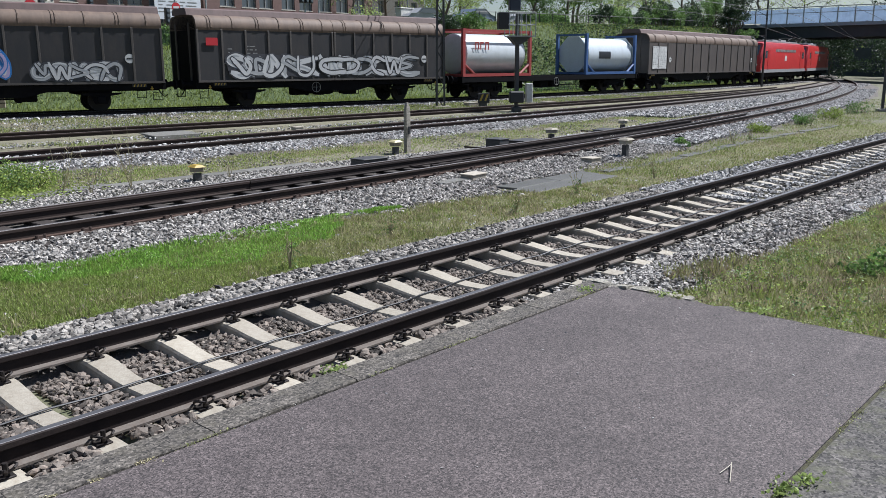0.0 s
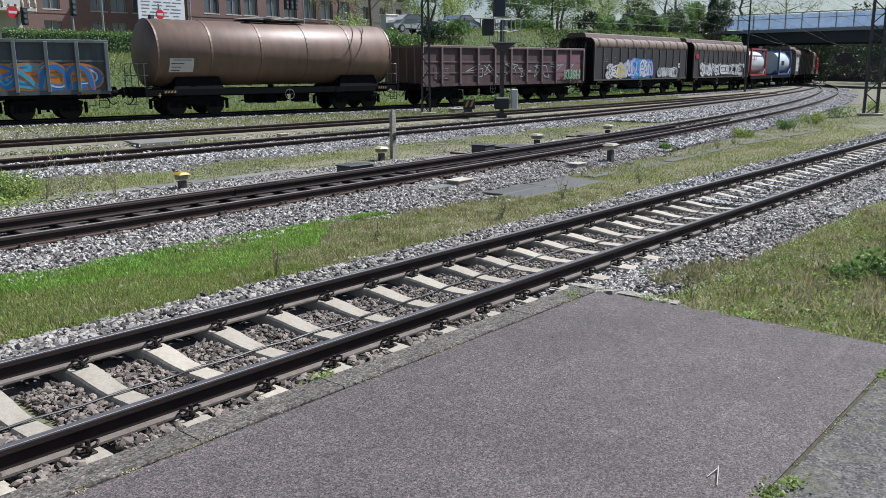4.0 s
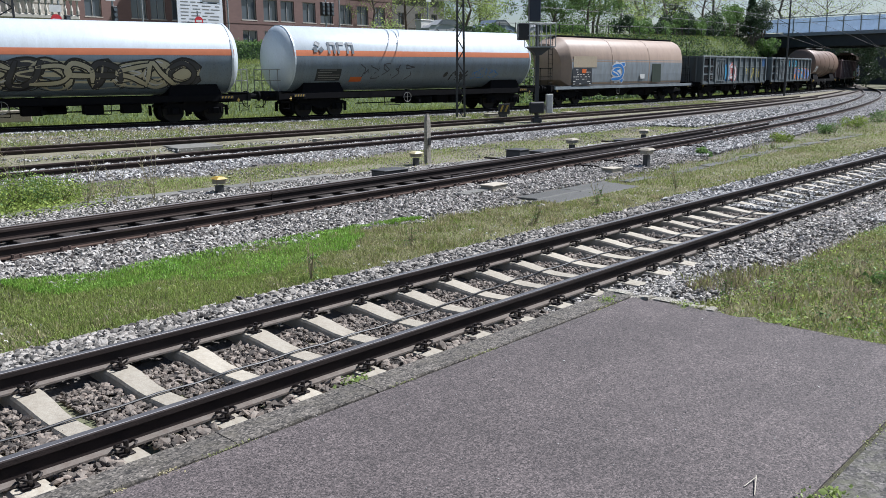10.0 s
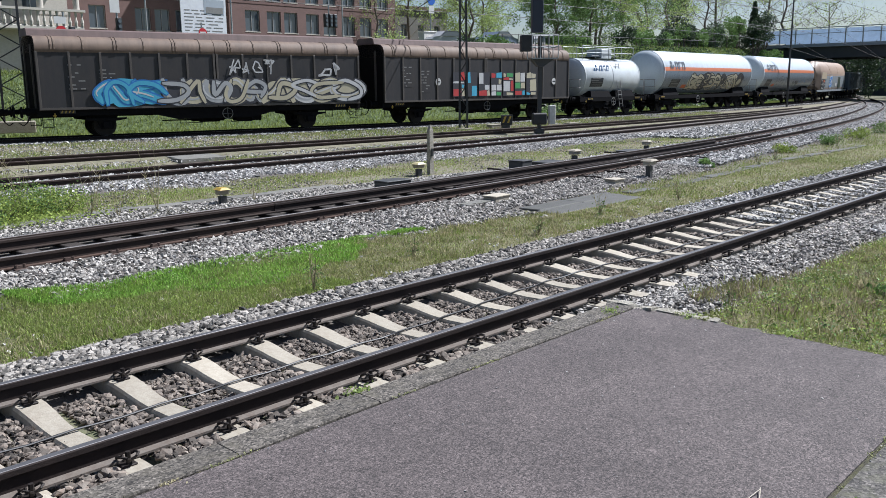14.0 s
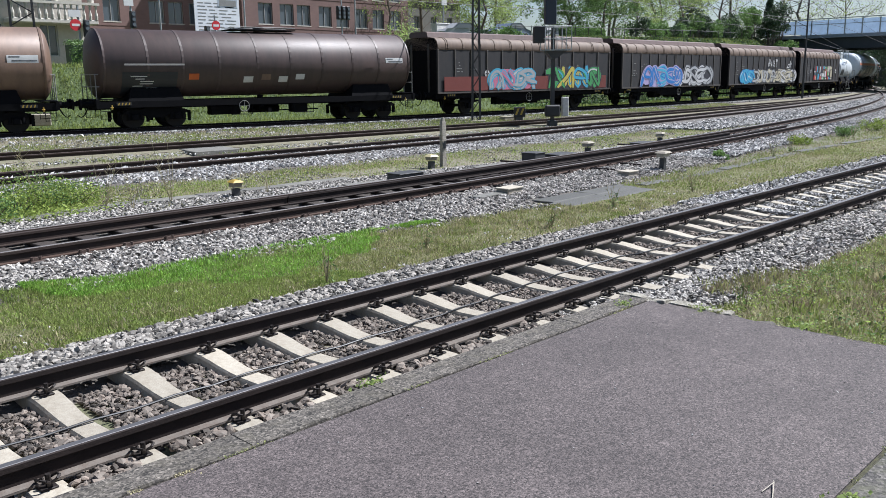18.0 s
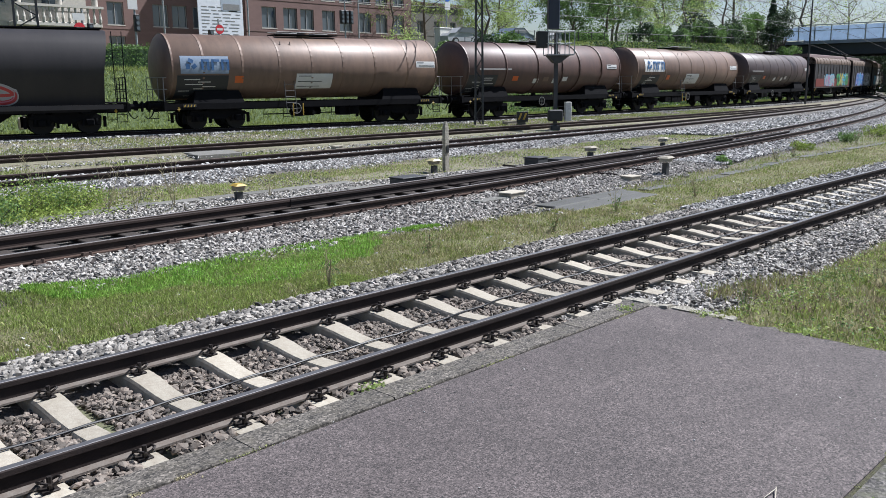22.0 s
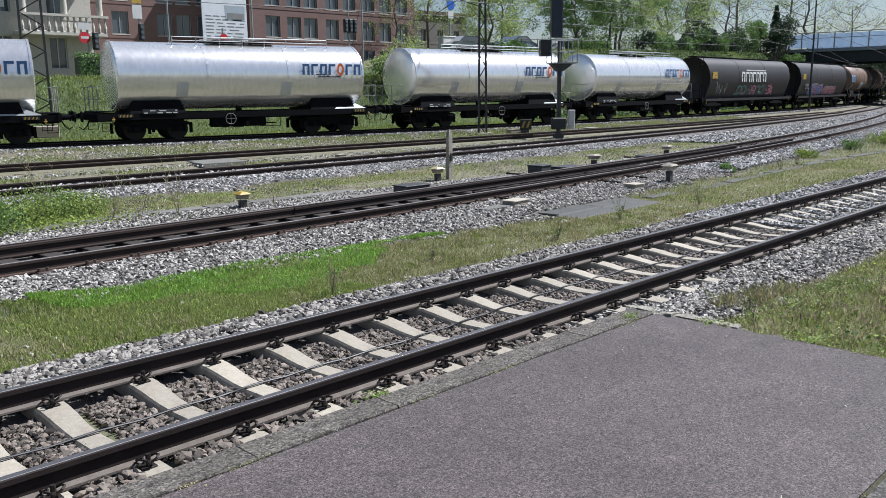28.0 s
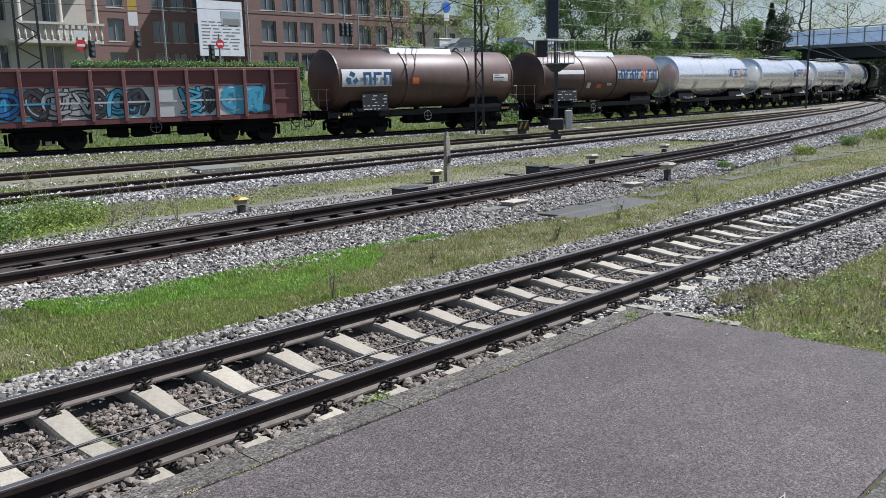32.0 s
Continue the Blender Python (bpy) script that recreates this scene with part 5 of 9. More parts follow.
def braced_door(w, x0, x1, top, mat):
    """Double side door with crossed braces."""
    y = -1.43
    d = part("side_door", boxes((x0, x1, y - 0.02, -1.381, 1.26, top - 0.12)), mat, w, "side door with crossed braces")
    xm = (x0 + x1) / 2
    for a, b in ((x0, xm), (xm, x1)):
        for p, q in (((a + 0.06, 1.32), (b - 0.06, top - 0.18)), ((a + 0.06, top - 0.18), (b - 0.06, 1.32))):
            part("brace", rods(((p[0], y - 0.03, p[1]), (q[0], y - 0.03, q[1]), 0.035), seg=4), mat, d)
        for xx in (a + 0.03, b - 0.03):
            part("door_frame", boxes((xx - 0.035, xx + 0.035, y - 0.06, y - 0.021, 1.24, top - 0.1)), mat, d)
    for z in (1.27, top - 0.12):
        part("door_frame", boxes((x0, x1, y - 0.07, y - 0.021, z - 0.04, z + 0.04)), mat, d)


def ladder_slots(w, x, top):
    """Near-black plates that stand for the shaded recesses beside the end ladder."""
    for dx, wd in ((-0.2, 0.8), (0.95, 0.38)):
        for z in (1.3, 1.88, 2.48):
            part("slot", boxes((x + dx, x + dx + wd * 1.1, -1.4, -1.381, z, z + 0.46)), M["underframe"], w, "near-black plate for a slot's shade")


def tank_skin(r, cz, x0, x1, dome=0.35, seg=40, rz=None):
    rz = rz or r
    rings = []
    for x, k in [(x0 - dome, 0.12), (x0 - dome * 0.86, 0.5), (x0 - dome * 0.55, 0.82), (x0 - dome * 0.2, 0.965), (x0, 1.0), (x1, 1.0), (x1 + dome * 0.2, 0.965), (x1 + dome * 0.55, 0.82), (x1 + dome * 0.86, 0.5), (x1 + dome, 0.12)]:
        rings.append([(x, r * k * math.sin(2 * math.pi * j / seg), cz + rz * k * math.cos(2 * math.pi * j / seg)) for j in range(seg)])
    return loft(bmesh.new(), rings)


def arc_band(r, cz, x0, x1, a0, a1, lift=0.006, n=10, rz=None):
    """A shell on the tank's side: angles in degrees above the horizontal on the near side."""
    rz = rz or r
    bm = bmesh.new()
    rows = []
    for x in (x0, x1):
        rows.append([bm.verts.new((x, -(r + lift) * math.cos(radians(a0 + (a1 - a0) * k / n)), cz + (rz + lift) * math.sin(radians(a0 + (a1 - a0) * k / n)))) for k in range(n + 1)])
    for k in range(n):
        bm.faces.new((rows[0][k], rows[1][k], rows[1][k + 1], rows[0][k + 1]))
    return bm


def ring_bm(r, cz, x, wd, t, seg=36, rz=None):
    rz = rz or r
    rings = []
    for dx, e in ((-wd, 0.0), (-wd, t), (wd, t), (wd, 0.0)):
        rings.append([(x + dx, (r + e) * math.sin(2 * math.pi * j / seg), cz + (rz + e) * math.cos(2 * math.pi * j / seg)) for j in range(seg)])
    return loft(bmesh.new(), rings)


def ladder(w, x, y, z0, z1, out=0.0, mat=None, wd=0.4):
    bm = bmesh.new()
    for s in (-1, 1):
        rod(bm, (x + s * wd / 2, y, z0), (x + s * wd / 2, y + out, z1), 0.018, 6)
    z = z0 + 0.2
    while z < z1:
        t = (z - z0) / (z1 - z0)
        rod(bm, (x - wd / 2, y + out * t, z), (x + wd / 2, y + out * t, z), 0.013, 5)
        z += 0.28
    part("ladder", bm, mat or M["grey_paint"], w)


def end_platform(w, x, s, mat):
    """Railed platform at a wagon's end."""
    bm = boxes((min(x, x + s * 0.7), max(x, x + s * 0.7), -1.2, 1.2, 1.2, 1.24))
    part("end_deck", bm, M["underframe"], w)
    bm = bmesh.new()
    xx = x + s * 0.65
    for y in (-1.15, -0.4, 0.4, 1.15):
        rod(bm, (xx, y, 1.2), (xx, y, 2.25), 0.02, 6)
    for z in (1.75, 2.25):
        rod(bm, (xx, -1.15, z), (xx, 1.15, z), 0.02, 6)
        for y in (-1.15, 1.15):
            rod(bm, (xx, y, z), (xx - s * 0.14, y, z), 0.018, 6)
    part("end_railing", bm, mat, w)


def tank_wagon(L, rng, mat, label, r=1.42, cz=2.68, ribs=(), rib_t=0.035, walkway=True, side_ladder=None, dome=0.34, cover=None, over=0.62, wheels=2, deck=True, lower=None):
    w = wagon("tank_wagon", label)
    h = running_gear(w, L)
    x0, x1 = -h + over, h - over
    tk = part("tank", tank_skin(r, cz, x0, x1, dome), mat, w, "cylindrical tank with domed ends", smooth=40)
    for x in ribs:
        part("band", ring_bm(r, cz, x0 + x * (x1 - x0), 0.05, rib_t), mat, tk)
    for x in (x0 + 0.02, x1 - 0.02):
        part("end_ring", ring_bm(r, cz, x, 0.04, 0.022), mat, tk)
    for s in (-1, 1):
        xs = s * (L / 2 - 3.1)
        bm = loft(bmesh.new(), [[(xs - 1.2, y, 1.1), (xs + 1.2, y, 1.1), (xs + 1.0, y * 0.86, cz - r * 0.72), (xs - 1.0, y * 0.86, cz - r * 0.72)] for y in (-1.25, 1.25)])
        part("saddle", bm, lower or M["underframe"], w)
        if deck:
            end_platform(w, s * (h - 0.72), s, M["grey_paint"])
    part("drain_pipe", rods(((-0.2, -0.2, cz - r), (-0.2, -0.2, 0.55), 0.14), ((-0.2, -1.25, 0.6), (-0.2, 1.25, 0.6), 0.09), seg=10), M["underframe"], w)
    if walkway:
        bm = boxes((-1.6, 1.6, -0.55, 0.55, cz + r + 0.05, cz + r + 0.09))
        part("roof_walkway", bm, M["underframe"], w)
        bm = bmesh.new()
        for y in (-0.5, 0.5):
            rod(bm, (-1.6, y, cz + r + 0.18), (1.6, y, cz + r + 0.18), 0.02, 6)
        part("walkway_rail", bm, M["grey_paint"], w)
        part("manhole", rod(bmesh.new(), (0, 0, cz + r - 0.05), (0, 0, cz + r + 0.24), 0.28, 16), mat, w, smooth=40)
    if cover:
        bm = loft(bmesh.new(), [[(x, -0.75, cz + r * 0.8), (x, 0.75, cz + r * 0.8), (x, 0.55, cz + r + 0.1), (x, -0.55, cz + r + 0.1)] for x in (-2.1, 1.9)])
        part("sunshade", bm, cover, w, "pale cover over the tank's crown")
    if side_ladder is not None:
        ladder(w, side_ladder, -1.45, 0.5, cz + r * 0.75, 0.45, M["grey_paint"])
    under_gear(w, rng, h - 5.0)
    tail_plates(w, h)
    return w, (lambda z: -math.sqrt(max(r * r - min(abs(z - cz), r * 0.98) ** 2, 0.02)) - 0.008), x0, x1


def tank_plate(w, r, cz, x0, x1, a0, a1, mat, label="", bars=0):
    p = part("plate", arc_band(r, cz, x0, x1, a0, a1, 0.012), mat, w, label)
    if bars:
        rr = random.Random(bars)
        for k in range(bars):
            a = a0 + (k + 0.55) * (a1 - a0) / bars
            xa = x0 + 0.06 + rr.uniform(0, 0.1)
            part("lettering", arc_band(r, cz, xa, min(xa + rr.uniform(0.3, 0.9) * (x1 - x0), x1 - 0.05), a - 0.7, a + 0.7, 0.018, 2), M["grey_paint"] if mat is C["plate_black"] else C["plate_black"], p)
    return p


def hopper_wagon(L, rng, mat, lower, label, split=None, seam=None):
    """A covered hopper: a swollen body with dished ends over a skirt, upright or drawn in."""
    w = wagon("hopper_wagon", label)
    h = running_gear(w, L)
    zs = [4.14, 3.92, 3.58, 3.1, 2.7, 2.3, 1.8, 1.3, 1.16]
    ws = [0.55, 0.98, 1.25, 1.4, 1.45, 1.44, 1.42, 1.37, 1.31] if split else [0.55, 0.98, 1.25, 1.4, 1.45, 1.39, 1.23, 1.06, 1.01]
    sec = [(0.0, 4.2)] + [(-y, z) for y, z in zip(ws, zs)] + [(0, 1.16)]
    full = sec + [(-y, z) for y, z in reversed(sec[1:-1])]
    side = lambda z: float(np.interp(z, zs[::-1], ws[::-1]))

    def ring(x, lean, k=1.0):
        return [(x + lean * max(z - 2.4, 0) / 1.8, y * k, (z - 2.6) * k + 2.6) for y, z in full]

    inset = 1.9 if split else 0.95
    a, b = -h + inset, h - inset
    rings = [ring(a + 0.75, 0, 0.2), ring(a + 0.5, 0, 0.6), ring(a + 0.1, -0.25, 0.94), ring(a, -0.3), ring(a + 1.4, 0), ring(b - 1.4, 0), ring(b, 0.3), ring(b - 0.1, 0.25, 0.94), ring(b - 0.5, 0, 0.6), ring(b - 0.75, 0, 0.2)]
    if split:
        rings = [ring(a - 0.55, -0.5, 0.3), ring(a - 0.5, -0.5, 0.72), ring(a - 0.05, -0.1, 0.97), ring(a, 0), ring(b, 0), ring(b + 0.05, 0.1, 0.97), ring(b + 0.5, 0.5, 0.72), ring(b + 0.55, 0.5, 0.3)]
    body = part("hopper_body", loft(bmesh.new(), rings), mat, w, "smooth curved hopper body", smooth=40)
    if split:
        for s in (-1, 1):
            bm = bmesh.new()
            rows = [[bm.verts.new((x, s * (side(z) + 0.006), z)) for z in (1.2, 1.4, 1.9, 2.5, 2.78)] for x in (a + 0.03, b - 0.03)]
            for k in range(4):
                bm.faces.new((rows[0][k], rows[1][k], rows[1][k + 1], rows[0][k + 1]))
            part("lower_panel", bm, lower, body, "grey painted lower half")
    for x in (a + 2 * b / 3, a + 4 * b / 3):
        part("seam_band", loft(bmesh.new(), [[(xx, y * 1.008, 2.6 + (z - 2.6) * 1.008) for y, z in full] for xx in (x - 0.045, x + 0.045)]), seam or mat, body, "vertical seam")
    for s in (-1, 1):
        part("side_sill", boxes((-h + 0.3, h - 0.3, s * 1.37 - 0.05, s * 1.37 + 0.05, 0.98, 1.16)), lower, w)
    part("roof_walkway", boxes((a - 0.2, b + 0.2, -0.34, 0.34, 4.22, 4.28)), M["underframe"], w)
    for k in range(3):
        x = (k - 1) * 3.6
        bm = loft(bmesh.new(), [[(x - 1.3, y, 1.1), (x + 1.3, y, 1.1), (x + 0.35, y * 0.6, 0.45), (x - 0.35, y * 0.6, 0.45)] for y in (-1.1, 1.1)])
        part("discharge_chute", bm, M["underframe"], w)
    for s in (-1, 1):
        end_platform(w, s * (h - 0.75), s, M["underframe"])
        ladder(w, s * (h - 0.3), -1.0, 1.2, 4.1, 0, M["underframe"])
    tail_plates(w, h)
    under_gear(w, rng, h - 5.0)
    return w, (lambda z: -side(z) - 0.012)


def tank_container(parent, x, mat, frame_mat, label, length=6.06, octagon=False):
    """A tank in a box frame, lashed to its wagon, so a part of it."""
    c = part("tank_container", tank_skin(1.12, 2.45, x - length / 2 + 0.45, x + length / 2 - 0.45, 0.2, 32), mat, parent, label, smooth=40)
    bm = bmesh.new()
    a, b = x - length / 2, x + length / 2
    for xx in (a, b - 0.12):
        for y in (-1.22, 1.1):
            box(bm, xx - 0.04, xx + 0.16, y - 0.02, y + 0.14, 1.18, 3.82)
        for z in (1.2, 3.68):
            box(bm, xx, xx + 0.12, -1.1, 1.1, z, z + 0.12)
    for y in (-1.22, 1.1):
        box(bm, a + 0.17, b - 0.17, y - 0.01, y + 0.13, 1.19, 1.36)
        if not octagon:
            box(bm, a + 0.17, b - 0.17, y + 0.01, y + 0.11, 3.66, 3.8)
    for xx, s in ((a, 1), (b, -1)):
        for y in (-1.16, 1.16):
            rod(bm, (xx + s * 0.06, y, 1.9), (xx + s * 1.0, y, 1.3), 0.08, 6)
    part("container_frame", bm, frame_mat, c)
    if octagon:
        pts = [(1.2 * math.cos(radians(22.5 + 45 * k)), 2.5 + 1.25 * math.sin(radians(22.5 + 45 * k))) for k in range(8)]
        for xx in (a + 0.2, b - 0.24):
            part("end_plate", loft(bmesh.new(), [[(e, y, z) for y, z in pts] for e in (xx, xx + 0.04)]), mat, c, "white octagonal end plate")
    return c


def locomotive(L, label):
    w = thing("electric_locomotive", label, "locomotive", group="locomotives of the passing train")
    h = L / 2 - 0.6
    rows = []
    for x, zt, lo in ((-h, 2.2, 1.15), (-h + 0.05, 2.45, 1.1), (-h + 0.85, 3.75, 1.1), (-h + 1.3, 3.85, 1.1), (h - 1.3, 3.85, 1.1), (h - 0.85, 3.75, 1.1), (h - 0.05, 2.45, 1.1), (h, 2.2, 1.15)):
        k = 0.94 if abs(x) > h - 0.5 else 1.0
        rows.append([(x, -1.48 * k, lo), (x, -1.48 * k, max(zt - 0.55, lo + 0.6)), (x, -1.3 * k, zt - 0.08), (x, -1.0 * k, zt), (x, 1.0 * k, zt), (x, 1.3 * k, zt - 0.08), (x, 1.48 * k, max(zt - 0.55, lo + 0.6)), (x, 1.48 * k, lo)])
    body = part("body", loft(bmesh.new(), rows), M["loco_red"], w, "traffic-red body", smooth=30)
    part("lower_band", boxes((-h + 0.1, h - 0.1, -1.49, 1.49, 1.0, 1.3)), M["loco_grey"], w, "light grey band")
    part("frame", boxes((-h + 0.3, h - 0.3, -1.3, 1.3, 0.6, 1.0)), M["underframe"], w)
    for s in (-1, 1):
        part("windscreen", loft(bmesh.new(), [[(s * (h - 0.12), y, 2.62), (s * (h - 0.72), y, 3.5), (s * (h - 0.67), y, 3.54), (s * (h - 0.05), y, 2.6)] for y in (-1.1, 1.1)]), M["pane"], w)
        part("cab_window", boxes((s * (h - 1.5) - 0.35, s * (h - 1.5) + 0.35, -1.5, -1.47, 2.35, 3.0)), M["pane"], w)
        part("cab_door", boxes((s * (h - 2.4) - 0.32, s * (h - 2.4) + 0.32, -1.5, -1.475, 1.3, 3.1)), M["loco_red"], w)
        for y in (-0.95, 0.95):
            part("headlight", rod(bmesh.new(), (s * (h - 0.05), y, 1.75), (s * (h + 0.03), y, 1.75), 0.14, 12), C["plate_white"], w)
            part("buffer", BUFFER, None, w, at=pose(s * h, y * 0.92, 1.05, 0, 0, 0 if s > 0 else 180))
        b = part("bogie", BOGIE, None, w, at=pose(s * (h - 4.0), 0, 0))
        for x in (-1.2, 1.2):
            part("wheelset", WHEELS, None, b, at=pose(x, 0, 0.5))
        pg = bmesh.new()
        xp = s * (h - 3.2)
        for y in (-0.5, 0.5):
            rod(pg, (xp, y, 4.0), (xp - s * 1.3, y, 4.25), 0.03, 6)
            rod(pg, (xp - s * 1.3, y, 4.25), (xp + s * 0.4, y, 4.42), 0.03, 6)
        rod(pg, (xp + s * 0.4, -0.8, 4.44), (xp + s * 0.4, 0.8, 4.44), 0.03, 6)
        part("pantograph", pg, M["mast"], w)
    part("roof_equipment", boxes((-h + 2.2, h - 2.2, -1.0, 1.0, 3.85, 4.0), (-2.5, -0.6, -0.7, 0.7, 4.0, 4.15), (0.8, 2.8, -0.7, 0.7, 4.0, 4.18), bevel=0.02), M["loco_grey"], w, "grey roof equipment")
    vents = bmesh.new()
    for k in range(14):
        box(vents, -4.0 + k * 0.58, -3.55 + k * 0.58, -1.5, -1.48, 2.95, 3.2)
    part("vent_grille", vents, M["grey_paint"], w)
    part("emblem", boxes((-0.35, 0.35, -1.5, -1.48, 2.1, 2.6)), C["plate_white"], w, "pale emblem plate")
    return w


# ---- the vehicles in running order, from the head of the train ----
BOUND = [65.05, 46.15, 27.2, 3.9, -15.7, -31.1, -47.01, -63.5, -78.33, -92.51, -107.1, -126.04, -144.46, -162.6, -171.65, -187.22, -203.1, -218.24, -234.05, -250.9, -267.56, -282.94, -298.8, -317.81, -336.33, -350.68, -364.82, -379.32, -393.52, -408.14, -421.99, -436.5]


def build_train():
    cars = []
    rng = random.Random(7)
    length = lambda k: BOUND[k] - BOUND[k + 1]
    for k in range(2):
        cars.append(locomotive(length(k), "red electric locomotive with grey roof equipment"))
    w, y = sliding_wagon(length(2), rng, C["slide_wall_brown"], 14, "long brown sliding-wall wagon with pale weathered roof")
    sign(w, "white_panel", -length(2) / 2 + 1.3, -length(2) / 2 + 3.6, 1.5, 3.1, -1.42, C["plate_white"], "white panel", 3, M["grey_paint"])
    cars.append(w)
    # flat wagon with two tank containers
    L = length(3)
    w = wagon("container_flat_wagon", "flat wagon with a red-framed and a white tank container")
    h = running_gear(w, L)
    part("deck", boxes((-h, h, -1.2, -0.95, 0.9, 1.18), (-h, h, 0.95, 1.2, 0.9, 1.18), (-h, h, -0.95, 0.95, 1.0, 1.1)), M["underframe"], w)
    t = tank_container(w, h - 3.2, C["tank_white"], C["box_blue"], "white tank container", 6.06, True)
    tank_plate(t, 1.12, 2.45, h - 4.6, h - 3.2, -12, 12, C["plate_black"], "dark lettering", 0)
    t = tank_container(w, -h + 3.2, C["tank_grey"], C["box_red"], "pale tank container in a red frame", 6.06)
    logo(t, -h + 1.2, 2.9, 0.55, lambda z: -1.13, C["box_red"], 3, False)
    under_gear(w, rng, h - 5)
    cars.append(w)
    w, y = sliding_wagon(length(4), rng, None, 12, "dark sliding-wall wagon with white graffiti letters")
    sign(w, "operator_plate", -6.6, -6.05, 2.72, 3.05, -1.437, paint("sign_red", (0.55, 0.02, 0.03)), "red plate with a white rim", 0)
    graffiti(w, -5.5, -1.2, 1.3, 2.3, y, ["white", "silver"], "dark", 11, 5)
    graffiti(w, -0.6, 5.0, 1.3, 2.3, y, ["white", "white", "silver"], "black", 15, 6)
    cars.append(w)
    w, y = sliding_wagon(length(5), rng, None, 12, "dark sliding-wall wagon with purple and blue graffiti")
    graffiti(w, -5.6, -4.2, 1.25, 2.2, y, ["white"], "dark", 16, 2)
    graffiti(w, -4.1, -2.9, 1.25, 2.3, y, ["yellow", "cream"], "silver", 17, 2)
    graffiti(w, -2.7, 1.2, 1.25, 2.6, y, ["white", "lilac", "cyan", "white"], "blue", 12, 6)
    graffiti(w, 2.2, 5.5, 1.25, 2.0, y, ["silver", "white"], "dark", 18, 5)
    cars.append(w)
    w, y = gondola(length(6), rng, C["gondola_maroon"], "weathered maroon open wagon with pale tags", 10)
    tags(w, -4, 7, 1.4, 2.3, y, "silver", 5, 7, 0.04)
    part("pink_panel", boxes((4.6, 7.15, -1.4, -1.381, 1.25, 2.9)), plain("faded_pink", (0.24, 0.11, 0.14), 0.7, dirt=(0.12, 0.06, 0.06), dirt_amount=0.6), w, "faded pink painted panel")
    sprayed_word(w, "KUSH", 5.3, 1.3, 1.75, 0.62, -1.51, "green", "white")
    cars.append(w)
    w, y, a, b = tank_wagon(length(7), rng, C["tank_tan"], "tan weathered tank wagon", 1.45, 2.72, (0.2, 0.4, 0.6, 0.8), 0.02)
    tank_plate(w, 1.45, 2.72, a + 0.5, a + 1.6, -35, -10, C["plate_white"], "white data plate", 4)
    cars.append(w)
    w, y = gondola(length(8), rng, C["gondola_grey"], "grey open wagon with blue and orange graffiti", 11, 3.15)
    ladder_slots(w, -5.95, 3.05)
    braced_door(w, -4.0, -2.2, 3.05, C["gondola_grey"])
    for j, x in enumerate((-2.45, -1.7, -0.95, 0.2, 0.95, 1.6)):
        blocky_letter(w, x, x + 0.5, 2.4, 2.95, y, j)
    graffiti(w, 0.8, 5.7, 1.2, 2.2, y, ["blue", "blue", "cyan"], "orange", 21, 5, back="orange")
    cars.append(w)
    w, y = gondola(length(9), rng, C["gondola_grey"], "grey open wagon with blue and white graffiti", 11, 3.15)
    ladder_slots(w, -5.95, 3.05)
    braced_door(w, -4.3, -2.4, 3.05, C["gondola_grey"])
    graffiti(w, -2.15, -1.3, 1.25, 2.6, y, ["cyan", "white"], "blue", 22, 2)
    graffiti(w, -1.05, -0.2, 1.25, 2.6, y, ["white", "orange"], "red", 23, 1)
    tags(w, 1.9, 5.5, 1.25, 2.3, y, "yellow", 24, 5, 0.045)
    part("blue_panel", boxes((5.75, 6.6, -1.405, -1.381, 2.35, 3.1)), C["logo_blue"], w, "dark blue painted panel")
    cars.append(w)
    w, y = hopper_wagon(length(10), rng, C["hopper_tan"], C["hopper_grey"], "covered hopper wagon, tan above and grey below", True)
    graffiti(w, -2.25, -1.15, 1.3, 2.65, y, ["blue"], "white", 31, 1, "blue sprayed shape with a white rim")
    part("faded_panel", boxes((-6.75, -4.2, -1.462, -1.44, 2.3, 2.98)), plain("faded_cream", (0.4, 0.34, 0.24), 0.6, dirt=(0.28, 0.2, 0.14), dirt_amount=0.6), w, "faded cream sign panel")
    sign(w, "data_panel", -6.85, -4.75, 1.25, 2.25, -1.45, C["plate_black"], "black data panel", 5)
    part("orange_plate", boxes((-5.85, -5.4, -1.476, -1.463, 1.95, 2.2)), C["plate_orange"], w, "orange warning plate")
    part("patched_panel", boxes((2.7, 3.9, -1.46, -1.44, 1.3, 2.55)), paint("dull_green", (0.03, 0.045, 0.03)), w, "dark green overpainted patch")
    sign(w, "small_plate", 1.1, 1.7, 1.55, 1.85, -1.45, C["plate_white"], "small white plate", 2, C["plate_black"])
    cars.append(w)
    for k in (11, 12):
        L = length(k)
        w, y, a, b = tank_wagon(L, rng, C["tank_white"], "white gas tank wagon with an orange band", 1.55, 2.74, (), 0, False, None, 0.55, None, 0.8)
        # Skin over the lower half that paints in its shade and ground reflection.
        part("lower_shell", arc_band(1.55, 2.74, a, b, -75, 4, 0.004, 16), C["tank_shade"], w, "lower half with its shade coloured blue-grey", smooth=40)
        part("orange_band", arc_band(1.55, 2.74, a - 0.05, b + 0.05, 4, 14, 0.006), C["tank_orange"], w, "orange band", smooth=40)
        logo(w, -6.85, 3.24, 0.68, lambda z: -math.sqrt(max(1.55 ** 2 - (z - 2.74) ** 2, 0.1)), plain("logo_grey", (0.1, 0.12, 0.14), 0.5), 3)
        tank_plate(w, 1.55, 2.74, a + 1.2, a + 2.6, -42, -18, C["plate_black"], "black data plate", 5)
        tank_plate(w, 1.55, 2.74, a + 3.2, a + 3.9, -45, -34, C["plate_orange"], "orange warning plate", 0)
